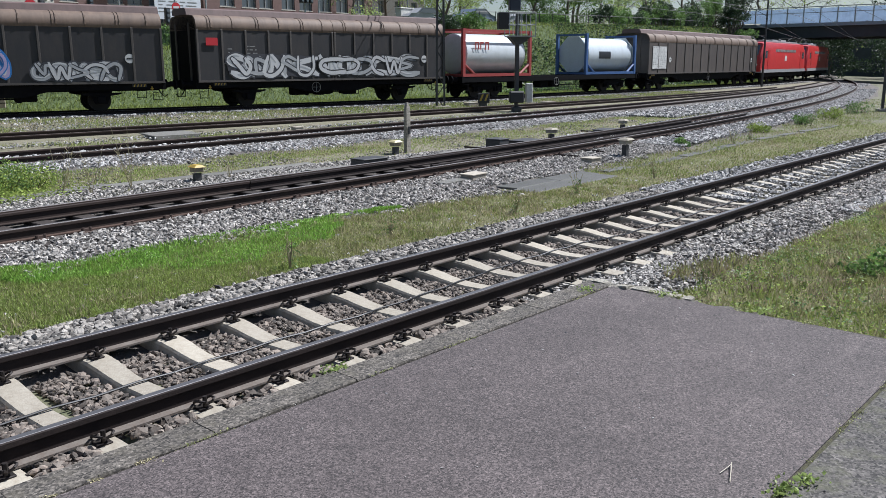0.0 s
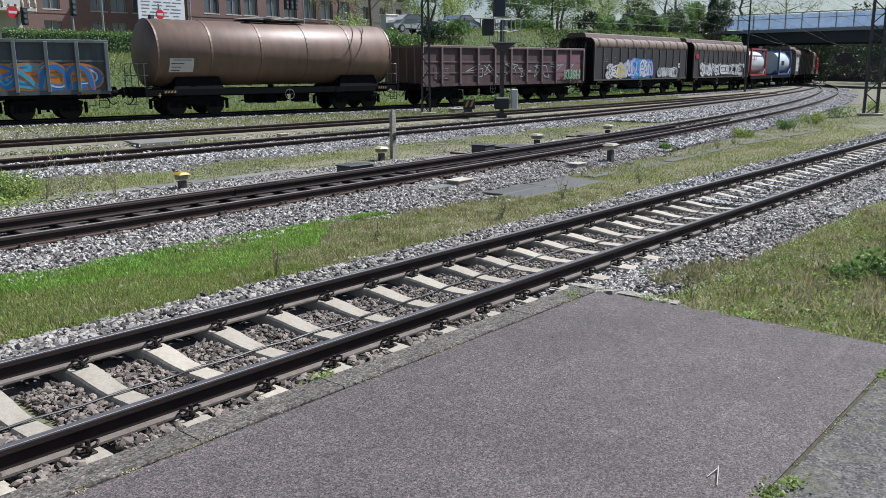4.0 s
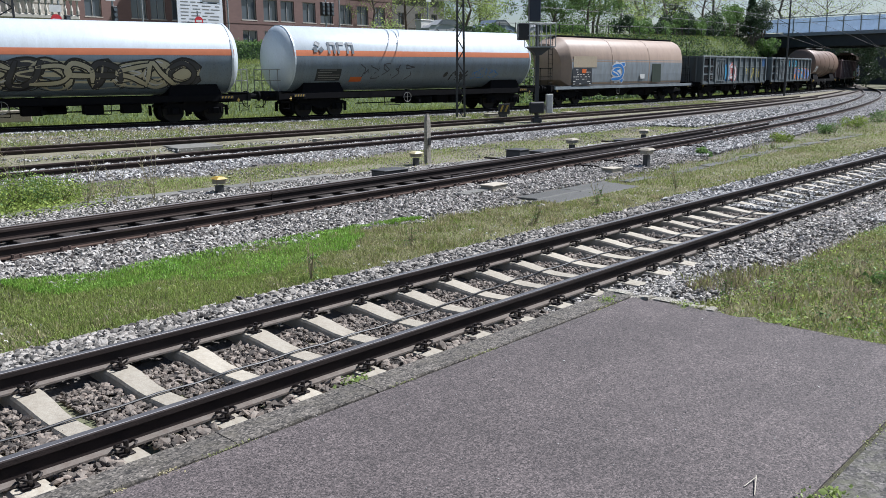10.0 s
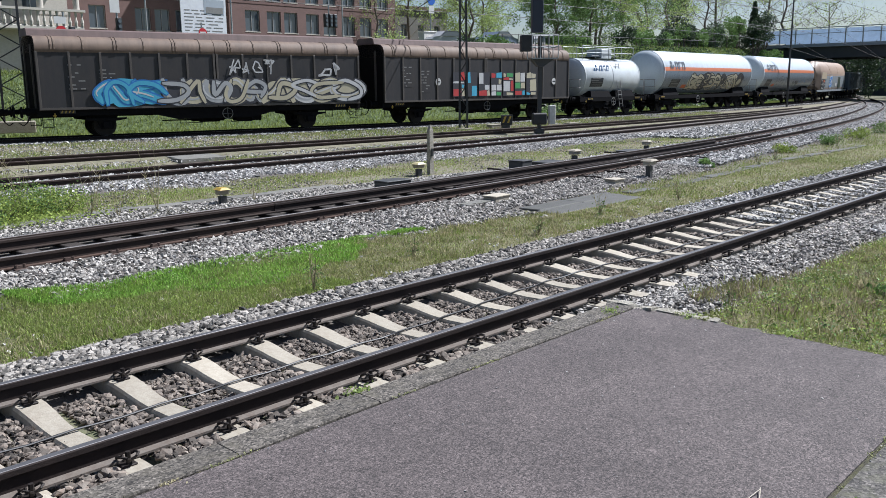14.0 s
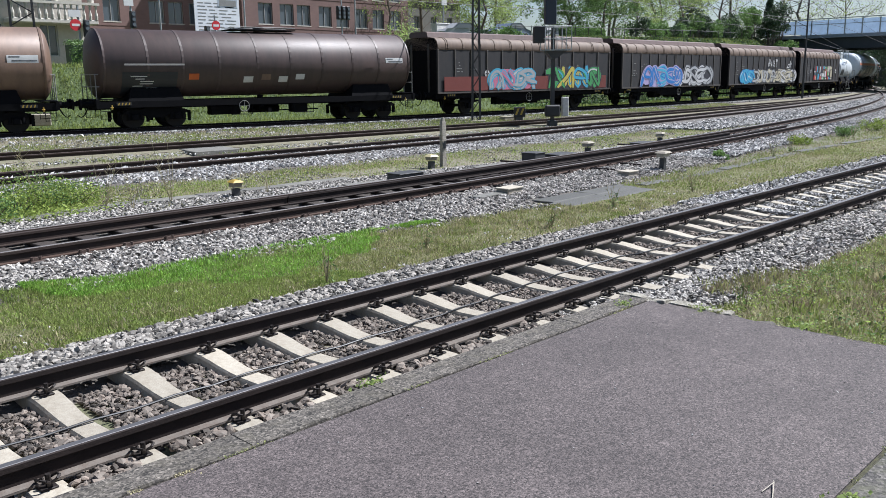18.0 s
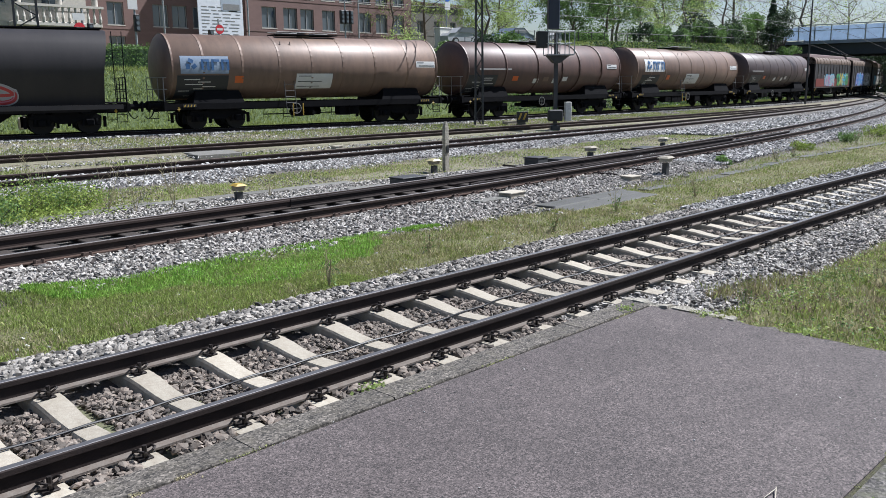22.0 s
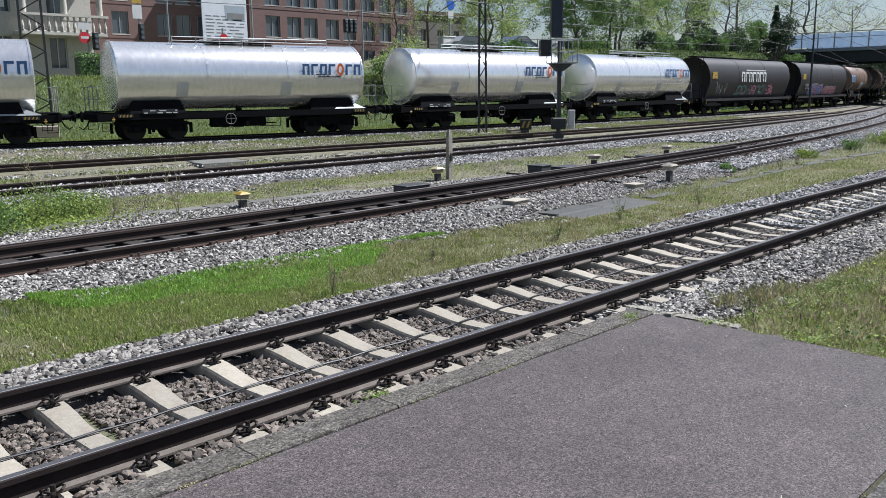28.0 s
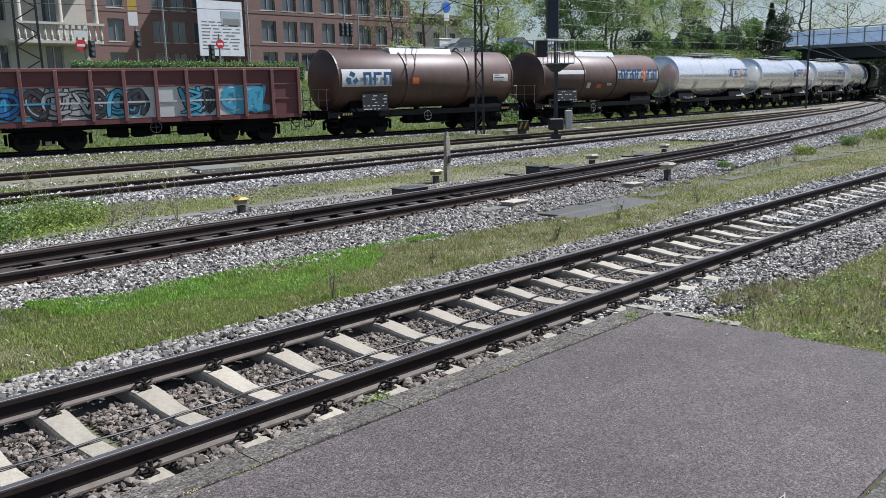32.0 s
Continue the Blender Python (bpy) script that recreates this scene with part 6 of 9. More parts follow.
        if k == 11:
            tags(w, -4.2, -0.6, 1.65, 2.55, y, "dark", 41, 5, 0.045)
            tags(w, 1.4, 3.1, 1.6, 2.15, y, "black", 43, 5, 0.09)
            tags(w, 3.4, 5.4, 1.7, 2.3, y, "blue", 44, 5, 0.03)
        else:
            graffiti(w, -3.4, 5.9, 1.5, 2.6, y, ["cream", "cream", "dark"], "black", 42, 9, back="cream")
        cars.append(w)
    L = length(13)
    w, y, a, b = tank_wagon(L, rng, C["tank_grey"], "short pale tank wagon with roof railings", 1.2, 2.4, (0.5,), 0.02, True, 0.6, 0.3, None, 0.7)
    logo(w, a + 0.9, 2.95, 0.5, lambda z: -1.1, C["logo_blue"], 3)
    part("valve_box", boxes((-0.6, 0.6, -0.6, 0.6, 3.6, 4.2), bevel=0.04), C["tank_grey"], w, "box of valves on the crown")
    bm = bmesh.new()
    for x in (-3, -1.5, 0, 1.5, 3):
        rod(bm, (x, -0.75, 3.5), (x, -0.75, 4.35), 0.025, 6)
        rod(bm, (x, 0.75, 3.5), (x, 0.75, 4.35), 0.025, 6)
    for z in (3.95, 4.35):
        for yy in (-0.75, 0.75):
            rod(bm, (-3, yy, z), (3, yy, z), 0.02, 6)
    part("roof_railing", bm, M["galvanised"], w)
    tank_plate(w, 1.2, 2.4, a + 0.6, a + 2.0, -30, -2, C["plate_black"], "black data plate", 5)
    cars.append(w)
    looks = [
        ("dark sliding-wall wagon with blocky colourful graffiti", ["green", "white", "red", "cream", "cyan"], "dark", 8, 51),
        ("dark sliding-wall wagon with white and blue graffiti", ["white", "cyan", "cream"], "black", 6, 52),
        ("dark sliding-wall wagon with blue and white graffiti", ["blue", "lilac", "white"], "dark", 7, 53),
        ("dark sliding-wall wagon with a red stripe and green graffiti", ["pink", "lilac", "green", "yellow"], "cyan", 8, 54),
    ]
    for k, (label, cols, out, n, seed) in enumerate(looks):
        L = length(14 + k)
        w, y = sliding_wagon(L, rng, None, 12, label)
        if k == 3:
            part("red_strip", boxes((-L / 2 + 1.1, L / 2 - 1.1, -1.45, -1.437, 1.25, 2.0)), paint("rust_red", (0.2, 0.05, 0.04)), w, "faded red strip")
        yy = (lambda z: -1.45)
        if k == 0:
            for j in range(7):
                blocky(w, -2.5 + j * 0.96, -1.65 + j * 0.96, 1.35, 2.65, yy, cols, 80 + j)
        elif k == 1:
            graffiti(w, -4.8, -2.5, 1.25, 2.3, yy, ["cyan", "cyan"], "blue", seed, 2, back="cyan")
            graffiti(w, -2.3, 2.2, 1.25, 2.3, yy, ["silver", "cream"], "dark", seed + 40, 5, back="dark")
            graffiti(w, 2.4, 7.2, 1.25, 2.3, yy, ["cream", "white"], "dark", seed + 41, 4, back="cream")
            tags(w, 0.6, 2.8, 2.5, 3.2, yy, "white", seed + 42, 4, 0.06)
            tags(w, 5.0, 6.4, 2.4, 3.1, yy, "white", seed + 43, 2, 0.09)
        elif k == 2:
            graffiti(w, -4.3, 0.6, 1.25, 2.5, yy, ["blue", "blue", "cyan"], "lilac", seed, 5, back="lilac")
            graffiti(w, 0.9, 5.2, 1.25, 2.55, yy, ["white", "silver"], "dark", seed + 40, 4)
        else:
            graffiti(w, -3.4, 0.1, 1.3, 2.35, yy, ["silver", "pink", "silver"], "cyan", seed, 4, back="pink")
            graffiti(w, 1.5, 6.0, 1.25, 2.5, yy, ["green", "yellow", "cyan"], "dark", seed + 40, 4)
        cars.append(w)
    specs = [
        (18, C["tank_dark"], "dark brown tank wagon stained with grime", (0.12, 0.22, 0.33, 0.45, 0.56, 0.67, 0.78, 0.88), 0.014, None),
        (19, C["tank_tan"], "tan-brown tank wagon with a white sign", (0.12, 0.25, 0.38, 0.5, 0.63, 0.76, 0.89), 0.014, None),
        (20, C["tank_brown"], "ribbed red-brown tank wagon", (0.22, 0.42, 0.58, 0.7, 0.86), 0.05, None),
        (21, C["tank_tan"], "tan tank wagon with a blue and white sign", (0.1, 0.23, 0.36, 0.48, 0.6, 0.73, 0.87), 0.014, None),
    ]
    for k, mat, label, ribs, rt, lad in specs:
        L = length(k)
        w, y, a, b = tank_wagon(L, rng, mat, label, 1.43, 2.7, ribs, rt, True, lad, 0.36, None, 0.4)
        skin = (lambda z: -math.sqrt(max(1.43 ** 2 - (z - 2.7) ** 2, 0.05)) - 0.012)
        if k in (19, 21):
            x0 = -6.4 if k == 19 else -6.55
            tank_plate(w, 1.43, 2.7, x0, x0 + (2.5 if k == 19 else 2.15), -7 if k == 19 else -12, 26 if k == 19 else 18, C["plate_white"] if k == 19 else plain("plate_faded_blue", (0.25, 0.32, 0.42), 0.5), "sign plate")
            logo(w, x0 + 0.15, 2.94 if k == 19 else 2.78, 0.68 if k == 19 else 0.58, skin, C["logo_blue"], 3)
            x1 = -0.72 if k == 19 else -1.1
            tank_plate(w, 1.43, 2.7, x1, x1 + 1.9, -43, -12, C["plate_white"], "white warning plate", 3)
            tank_plate(w, 1.43, 2.7, 6.0 if k == 19 else 5.6, 7.1 if k == 19 else 6.75, 0, 12, C["plate_white"], "small white plate", 2)
            tank_plate(w, 1.43, 2.7, -3.4 if k == 19 else -4.1, -3.0 if k == 19 else -3.7, -29, -16, C["plate_orange"], "orange warning plate")
            ladder(w, -1.15 if k == 19 else -1.45, -1.5, 0.6, 3.85, 0.5, M["mast"], 0.5)
            part("lashing_step", rods(((-1.4, -1.52, 0.5), (-1.4, -1.52, 1.05), 0.025), ((-0.9, -1.52, 0.5), (-0.9, -1.52, 1.05), 0.025), seg=6), M["yellow_paint"], w, "yellow ladder foot")
        else:
            tank_plate(w, 1.43, 2.7, b - 1.4, b - 0.4, 0, 10, C["plate_white"], "small white plate", 2)
            tank_plate(w, 1.43, 2.7, a + 0.8, a + 3.3, -4, -1, plain("plate_pale", (0.4, 0.38, 0.36), 0.5), "pale strip")
            tank_plate(w, 1.43, 2.7, a + 3.5, a + 3.95, -29, -18, C["plate_orange"], "orange warning plate")
            for j in range(4):
                tank_plate(w, 1.43, 2.7, -1.4 + j * 0.85, -0.95 + j * 0.85, -36 + 5 * (j % 2), -24 + 4 * (j % 2), C["plate_white"] if j != 1 else C["tank_tan"], "small plate")
        blk = tank_plate(w, 1.43, 2.7, -6.7, -4.4, -70, -15, C["plate_black"], "black data panel")
        rr = random.Random(k)
        for j in range(9):
            xa = -6.6 + rr.uniform(0, 1.3)
            aa = -22 - j * 4.6
            part("lettering", arc_band(1.43, 2.7, xa, xa + rr.uniform(0.25, 0.9), aa - 1.0, aa + 0.6, 0.02, 2), C["plate_white"], blk)
        cars.append(w)
    for k in (22, 23):
        w, y = hopper_wagon(length(k), rng, C["hopper_dark"], C["hopper_dark"], seam=C["slide_wall_brown"] if k == 22 else None, label="dark covered hopper wagon with red and blue graffiti" if k == 22 else "dark covered hopper wagon with white lettering shapes")
        sign(w, "yellow_panel", -7.45, -6.6, 2.62, 3.12, -1.455, M["yellow_paint"], "yellow notice", 3, M["black_paint"])
        if k == 22:
            graffiti(w, -4.6, -0.4, 1.25, 2.15, y, ["blue", "purple", "red"], "silver", 61, 5)
            graffiti(w, 0.2, 4.6, 1.25, 1.95, y, ["red", "pink"], "silver", 62, 5)
            sign(w, "data_panel", -6.4, -5.2, 1.75, 2.25, -1.38, C["hopper_dark"], "stencilled data", 4, None, 0.004)
        else:
            logo(w, -2.2, 2.78, 1.12, lambda z: y(z), C["plate_white"], 7, False)
            part("title_bar", boxes((-1.4, 2.4, -1.452, -1.446, 3.24, 3.34)), C["plate_white"], w, "white bar over the lettering shapes")
            graffiti(w, -2.6, 4.3, 1.35, 2.15, y, ["teal", "teal", "dark", "pink"], "black", 63, 8)
            tags(w, -6.6, -4.6, 1.4, 2.4, y, "silver", 64, 4, 0.03)
        cars.append(w)
    for k in range(24, 28):
        L = length(k)
        w, y, a, b = tank_wagon(L, rng, C["tank_steel"], "polished steel tank wagon with blue lettering shapes", 1.44, 2.7, (0.33, 0.66), 0.012, True, None, 0.13, None, 0.9)
        logo(w, L / 2 - 4.75, 2.98, 0.72, lambda z: -1.43, C["logo_blue"], 7, False, 4, C["plate_orange"])
        bm = bmesh.new()
        for x in np.linspace(-3.2, 4.2, 8):
            rod(bm, (x, -0.62, 4.0), (x, -0.62, 4.36), 0.018, 5)
        rod(bm, (-3.2, -0.62, 4.36), (4.2, -0.62, 4.36), 0.02, 5)
        rod(bm, (-3.2, -0.62, 4.2), (4.2, -0.62, 4.2), 0.014, 5)
        part("crown_rail", bm, M["galvanised"], w)
        tank_plate(w, 1.44, 2.7, a + 0.8, a + 1.35, -62, -48, C["plate_orange"], "orange warning plate")
        tank_plate(w, 1.44, 2.7, b - 2.6, b - 1.2, -4, 4, C["plate_white"], "white plate with small bars", 2)
        sign(w, "data_panel", a + 0.9, a + 2.4, 1.12, 1.3, -1.3, C["plate_black"], "black data panel", 2)
        part("end_fairing", loft(bmesh.new(), [[(b - 1.5, y, 1.15), (b + 0.2, y, 1.15), (b - 0.2, y * 0.9, 1.32), (b - 0.9, y * 0.8, 1.62)] for y in (-1.25, 1.25)]), M["galvanised"], w, "grey fairing")
        for x in (a + 2.4, a + 7.2):
            part("seam_plate", arc_band(1.44, 2.7, x, x + 0.5, -38, -12, 0.012), C["plate_white"], w, "small white plate")
        cars.append(w)
    L = length(28)
    w, y, a, b = tank_wagon(L, rng, C["tank_brown"], "brown tank wagon with a white lettered sign and pale crown cover", 1.45, 2.7, (0.32, 0.6), 0.04, True, None, 0.36, C["tank_grey"], 0.62)
    tank_plate(w, 1.45, 2.7, 1.3, 5.95, -6, 14, plain("sign_grey", (0.42, 0.45, 0.48), 0.5), "pale grey sign plate")
    logo(w, 1.5, 2.8, 0.98, lambda z: -1.475, C["logo_blue"], 7, False, 4, C["plate_orange"])
    tank_plate(w, 1.45, 2.7, 4.2, 5.8, -18, -9, plain("sign_bar", (0.35, 0.38, 0.4), 0.5), "grey plate", 2)
    tank_plate(w, 1.45, 2.7, a + 1.3, a + 4.0, 6, 16, C["plate_white"], "blank white plate")
    sign(w, "data_panel", a + 1.3, a + 3.2, 1.3, 1.95, -1.36, C["plate_black"], "black data panel", 6)
    tank_plate(w, 1.45, 2.7, a + 4.2, a + 4.55, -28, -14, C["plate_white"], "white diamond plates")
    tank_plate(w, 1.45, 2.7, a + 5.2, a + 5.7, -28, -18, C["plate_orange"], "orange warning plate")
    tank_plate(w, 1.45, 2.7, 0.2, 0.7, -22, -16, C["plate_white"], "small white plate", 1)
    cars.append(w)
    L = length(29)
    w, y, a, b = tank_wagon(L, rng, C["tank_brown"], "brown tank wagon with a white sign and pale crown cover", 1.45, 2.7, (0.36, 0.72), 0.05, True, None, 0.36, C["tank_grey"], 0.62)
    tank_plate(w, 1.45, 2.7, -5.5, -2.6, -14, 19, C["plate_white"], "white sign plate")
    logo(w, -5.35, 2.72, 0.78, lambda z: -1.475, C["logo_blue"], 3)
    sign(w, "data_panel", a + 1.3, a + 2.8, 1.2, 2.0, -1.42, C["plate_black"], "black data panel", 5)
    tank_plate(w, 1.45, 2.7, a + 4.4, a + 4.8, -10, 2, C["plate_orange"], "orange warning plate")
    tank_plate(w, 1.45, 2.7, b - 1.5, b - 0.4, -8, 8, C["plate_white"], "white plate", 3)
    cars.append(w)
    w, y = gondola(length(30), rng, C["gondola_red"], "dark red open wagon with blue and white graffiti", 10, 3.25, (2.55, 1.9))
    Lr = length(30)
    xs = [-(Lr / 2 - 0.72) + 0.06 + k * (Lr - 1.56) / 10 for k in range(11)]
    for k in range(8):
        col = "cyan" if k in (0, 1) else "white"
        pl = part("painted_panel", boxes((xs[k] + 0.06, xs[k + 1] - 0.06, -1.388, -1.381, 1.24, 2.5)), paint(col, SPRAY[col]), w, "panel sprayed white" if col == "white" else "panel sprayed blue")
        part("painted_rib", boxes((xs[k + 1] - 0.058, xs[k + 1] + 0.058, -1.488, -1.481, 1.14, 2.5)), paint(col, SPRAY[col]), pl)
        for z in (1.9,):
            part("painted_rail", boxes((xs[k] + 0.06, xs[k + 1] - 0.06, -1.418, -1.411, z - 0.036, z + 0.036)), paint(col, SPRAY[col]), pl)
    for k, (a, b, cols, sd) in enumerate([(-6.9, -5.4, ["cyan", "blue"], 71), (-5.0, -3.6, ["dark", "silver"], 72), (-3.3, -2.1, ["silver", "dark"], 73), (-1.9, -0.6, ["cyan", "dark"], 74), (1.2, 2.4, ["cyan", "dark"], 75), (3.0, 4.6, ["cyan"], 76)]):
        graffiti(w, a, b, 1.3, 2.45, (lambda z: -1.392), cols, "black" if k < 5 else "cyan", sd, 2, back="white" if k in (1, 2) else cols[0])
    cars.append(w)
    return cars


CARS = build_train()


def travel(t):
    """Metres the train has gone by t seconds."""
    return 11.288 * t + 0.03324 * t * t


def car_pose(mid, pivot, t):
    s = mid + travel(t)
    ax, ay, _ = train_path(s + pivot)
    bx, by, _ = train_path(s - pivot)
    return pose((ax + bx) / 2, (ay + by) / 2, RAIL_5 + 0.003, 0, 0, math.degrees(math.atan2(ay - by, ax - bx)))


def spin_wheels(car, mid):
    """Roll the wheelsets while the vehicle passes the open stretch of line."""
    seen = [t for t in np.arange(0.0, 32.001, 0.05) if -48 < mid + travel(t) < 45]
    if not seen:
        return
    turns = [(t, -math.degrees((travel(t) - travel(seen[0])) / 0.46)) for t in seen]
    if seen[0] > 0:
        turns.insert(0, (0.0, 0.0))
    if seen[-1] < 31.99:
        turns.append((32.0, turns[-1][1]))
    for ob in [p for p in car.children_recursive if p.name.startswith("wheelset")]:
        at = ob.matrix_basis.copy()
        walk(ob, [(t, at @ Matrix.Rotation(radians(-a), 4, "Y")) for t, a in turns])


def motions():
    for k, car in enumerate(CARS):
        mid, L = (BOUND[k] + BOUND[k + 1]) / 2, BOUND[k] - BOUND[k + 1]
        spin_wheels(car, mid)
        walk(car, [(0.5 * j, car_pose(mid, L / 2 - 3.1, 0.5 * j)) for j in range(65)])


# ---- beyond the tracks: street, houses, bridge ----
def building_window(parent, x, z, wd, ht, y, frame_mat, panes=2):
    f = part("window", boxes((x - wd / 2, x + wd / 2, y - 0.02, y + 0.12, z, z + 0.06), (x - wd / 2, x + wd / 2, y - 0.02, y + 0.12, z + ht - 0.06, z + ht), (x - wd / 2, x - wd / 2 + 0.06, y - 0.02, y + 0.12, z + 0.06, z + ht - 0.06), (x + wd / 2 - 0.06, x + wd / 2, y - 0.02, y + 0.12, z + 0.06, z + ht - 0.06), (x - 0.03, x + 0.03, y, y + 0.1, z + 0.06, z + ht - 0.06)), frame_mat, parent)
    part("pane", boxes((x - wd / 2 + 0.05, x + wd / 2 - 0.05, y + 0.06, y + 0.09, z + 0.05, z + ht - 0.05)), M["pane"], f)
    part("sill", boxes((x - wd / 2 - 0.06, x + wd / 2 + 0.06, y - 0.16, y - 0.02, z - 0.07, z)), M["stone_trim"], f)
    return f


def wall_with_openings(x0, x1, z0, z1, y0, y1, holes):
    """A wall with real openings: a grid of blocks that leaves the holes (xa, xb, za, zb) free."""
    xs = sorted({x0, x1, *[v for h in holes for v in h[:2]]})
    zs = sorted({z0, z1, *[v for h in holes for v in h[2:]]})
    bm = bmesh.new()
    for za, zb in zip(zs, zs[1:]):
        run = None
        for xa, xb in zip(xs, xs[1:]):
            cx, cz = (xa + xb) / 2, (za + zb) / 2
            solid = not any(h[0] < cx < h[1] and h[2] < cz < h[3] for h in holes)
            if solid and run is None:
                run = xa
            if not solid and run is not None:
                box(bm, run, xa, y0, y1, za, zb)
                run = None
        if run is not None:
            box(bm, run, x1, y0, y1, za, zb)
    return bm


def facade(name, label, m, width, depth, floors, win_x, wall_mat, z_first=0.95, storey=3.1, wd=1.35, ht=2.0, frame_mat=None, blind=()):
    b = thing(name, label, "building", m)
    frame_mat = frame_mat or plain("window_frame_pale", (0.3, 0.3, 0.29), 0.5)
    holes = [(x - wd / 2, x + wd / 2, z_first + k * storey, z_first + k * storey + ht) for k in range(floors) for x in win_x]
    H = z_first + floors * storey + 0.4
    part("front_wall", wall_with_openings(0, width, -3.2, H, 0, 0.35, holes), wall_mat, b, "brick front")
    part("side_wall", boxes((0, 0.35, 0.35, depth, -3.2, H)), wall_mat, b)
    part("side_wall", boxes((width - 0.35, width, 0.35, depth, -3.2, H)), wall_mat, b)
    part("back_wall", boxes((0.35, width - 0.35, depth - 0.35, depth, -3.2, H)), wall_mat, b)
    # Upright black sheet stands in for the unlit rooms; no rooms are built.
    part("inner_floor", boxes((0.35, width - 0.35, 0.9, 1.0, -3, H - 0.3)), M["black_paint"], b, "black sheet behind the glass for the rooms' darkness")
    part("roof", boxes((-0.3, width + 0.3, -0.3, depth + 0.3, H, H + 0.35)), M["roof_tile"], b)
    for k in range(floors):
        part("string_course", boxes((0, width, -0.03, 0.0, z_first + k * storey - 0.32, z_first + k * storey - 0.16)), M["stone_trim"] if wall_mat is M["stone_trim"] else wall_mat, b)
        for x in win_x:
            building_window(b, x, z_first + k * storey, wd, ht, 0.14, frame_mat)
    return b


office = facade("office_building", "brown brick office building with rows of dark windows", pose(40.2, 62, STREET, 0, 0, 0), 19.0, 12, 5, [2.3, 4.5, 6.3, 8.7, 10.7, 13.0, 15.1, 17.3], M["brick_mortar"], 1.3, 2.61, 1.45, 1.75)
wing = facade("brick_wing", "brown brick building wing with tall windows", pose(24.5, 66, STREET, 0, 0, 0), 15.6, 10, 5, [2.0, 6.4, 10.2, 11.9, 13.8], M["brick_mortar"], 1.3, 2.61, 1.35, 1.75)
villa = facade("stone_house", "pale stone house with a balcony and arched windows", pose(8.5, 57, STREET, 0, 0, 0), 16.2, 9, 3, [1.5, 4.5, 7.5, 10.6, 13.9], M["stone_trim"], 0.9, 3.4, 1.1, 2.0, M["white_paint"])


def build_bridge():
    b = thing("road_bridge", "road bridge with steel girders and glazed parapets", "bridge", pose(0, 0, 0))
    X, Y0, Y1 = 110.0, 47.0, -60.0
    part("deck", boxes((X, X + 12, Y1, Y0, 6.5, 6.8)), M["bridge_deck"], b)
    for k, x in enumerate((X + 0.3, X + 4, X + 8, X + 11.4)):
        part("girder", boxes((x, x + 0.4, Y1, Y0, 5.1, 6.5)), M["bridge"], b, "dark steel girder")
    y = Y1
    while y < Y0:
        part("cross_beam", boxes((X + 0.7, X + 11.4, y, y + 0.3, 5.4, 6.3)), M["bridge"], b)
        y += 6
    for xx in (X - 0.1, X + 12):
        y = Y1
        while y < Y0:
            p = part("parapet_post", boxes((xx - 0.09, xx + 0.03, y - 0.06, y + 0.06, 6.8, 8.72)), M["galvanised"], b)
            if y > -20:
                part("parapet_panel", boxes((xx - 0.02, xx + 0.02, y + 0.08, y + 1.92, 6.95, 8.6)), M["parapet"], p, "pale blue glass panel")
            y += 2
        part("handrail", boxes((xx - 0.05, xx + 0.05, Y1, Y0, 8.72, 8.82)), M["galvanised"], b)
        part("mid_rail", boxes((xx - 0.08, xx - 0.03, Y1, Y0, 8.05, 8.12)), M["galvanised"], b)
        part("edge_beam", boxes((xx - 0.2, xx + 0.2, Y1, Y0, 6.45, 6.85)), M["bridge_deck"], b)
    part("abutment", boxes((X - 1, X + 13, Y0 - 1.5, Y0 + 6, -0.5, 6.45)), M["wall_dark"], b)
    part("pier", boxes((X + 5, X + 7, 4, 8, -0.5, 5.1)), M["wall_dark"], b)


build_bridge()
part_wall = thing("retaining_wall", "dark retaining wall beyond the bridge", "wall", kind="structure", bm=boxes((158, 159, -80, 75, -1, 7)), mat=M["wall_dark"])


def leaf_cloud(rng, centres, n, size):
    """Leaf places in clumps: centres of (x, y, z, radius)."""
    cs = np.array(centres)
    pick = rng.integers(0, len(cs), n)
    d = rng.normal(size=(n, 3))
    d /= np.linalg.norm(d, axis=1, keepdims=True)
    rad = cs[pick, 3:4] * rng.uniform(0.35, 1.05, (n, 1)) ** 0.6
    return cs[pick, :3] + d * rad * [1, 1, 0.8], rng.uniform(0.6, 1.3, (n, 1)) * size


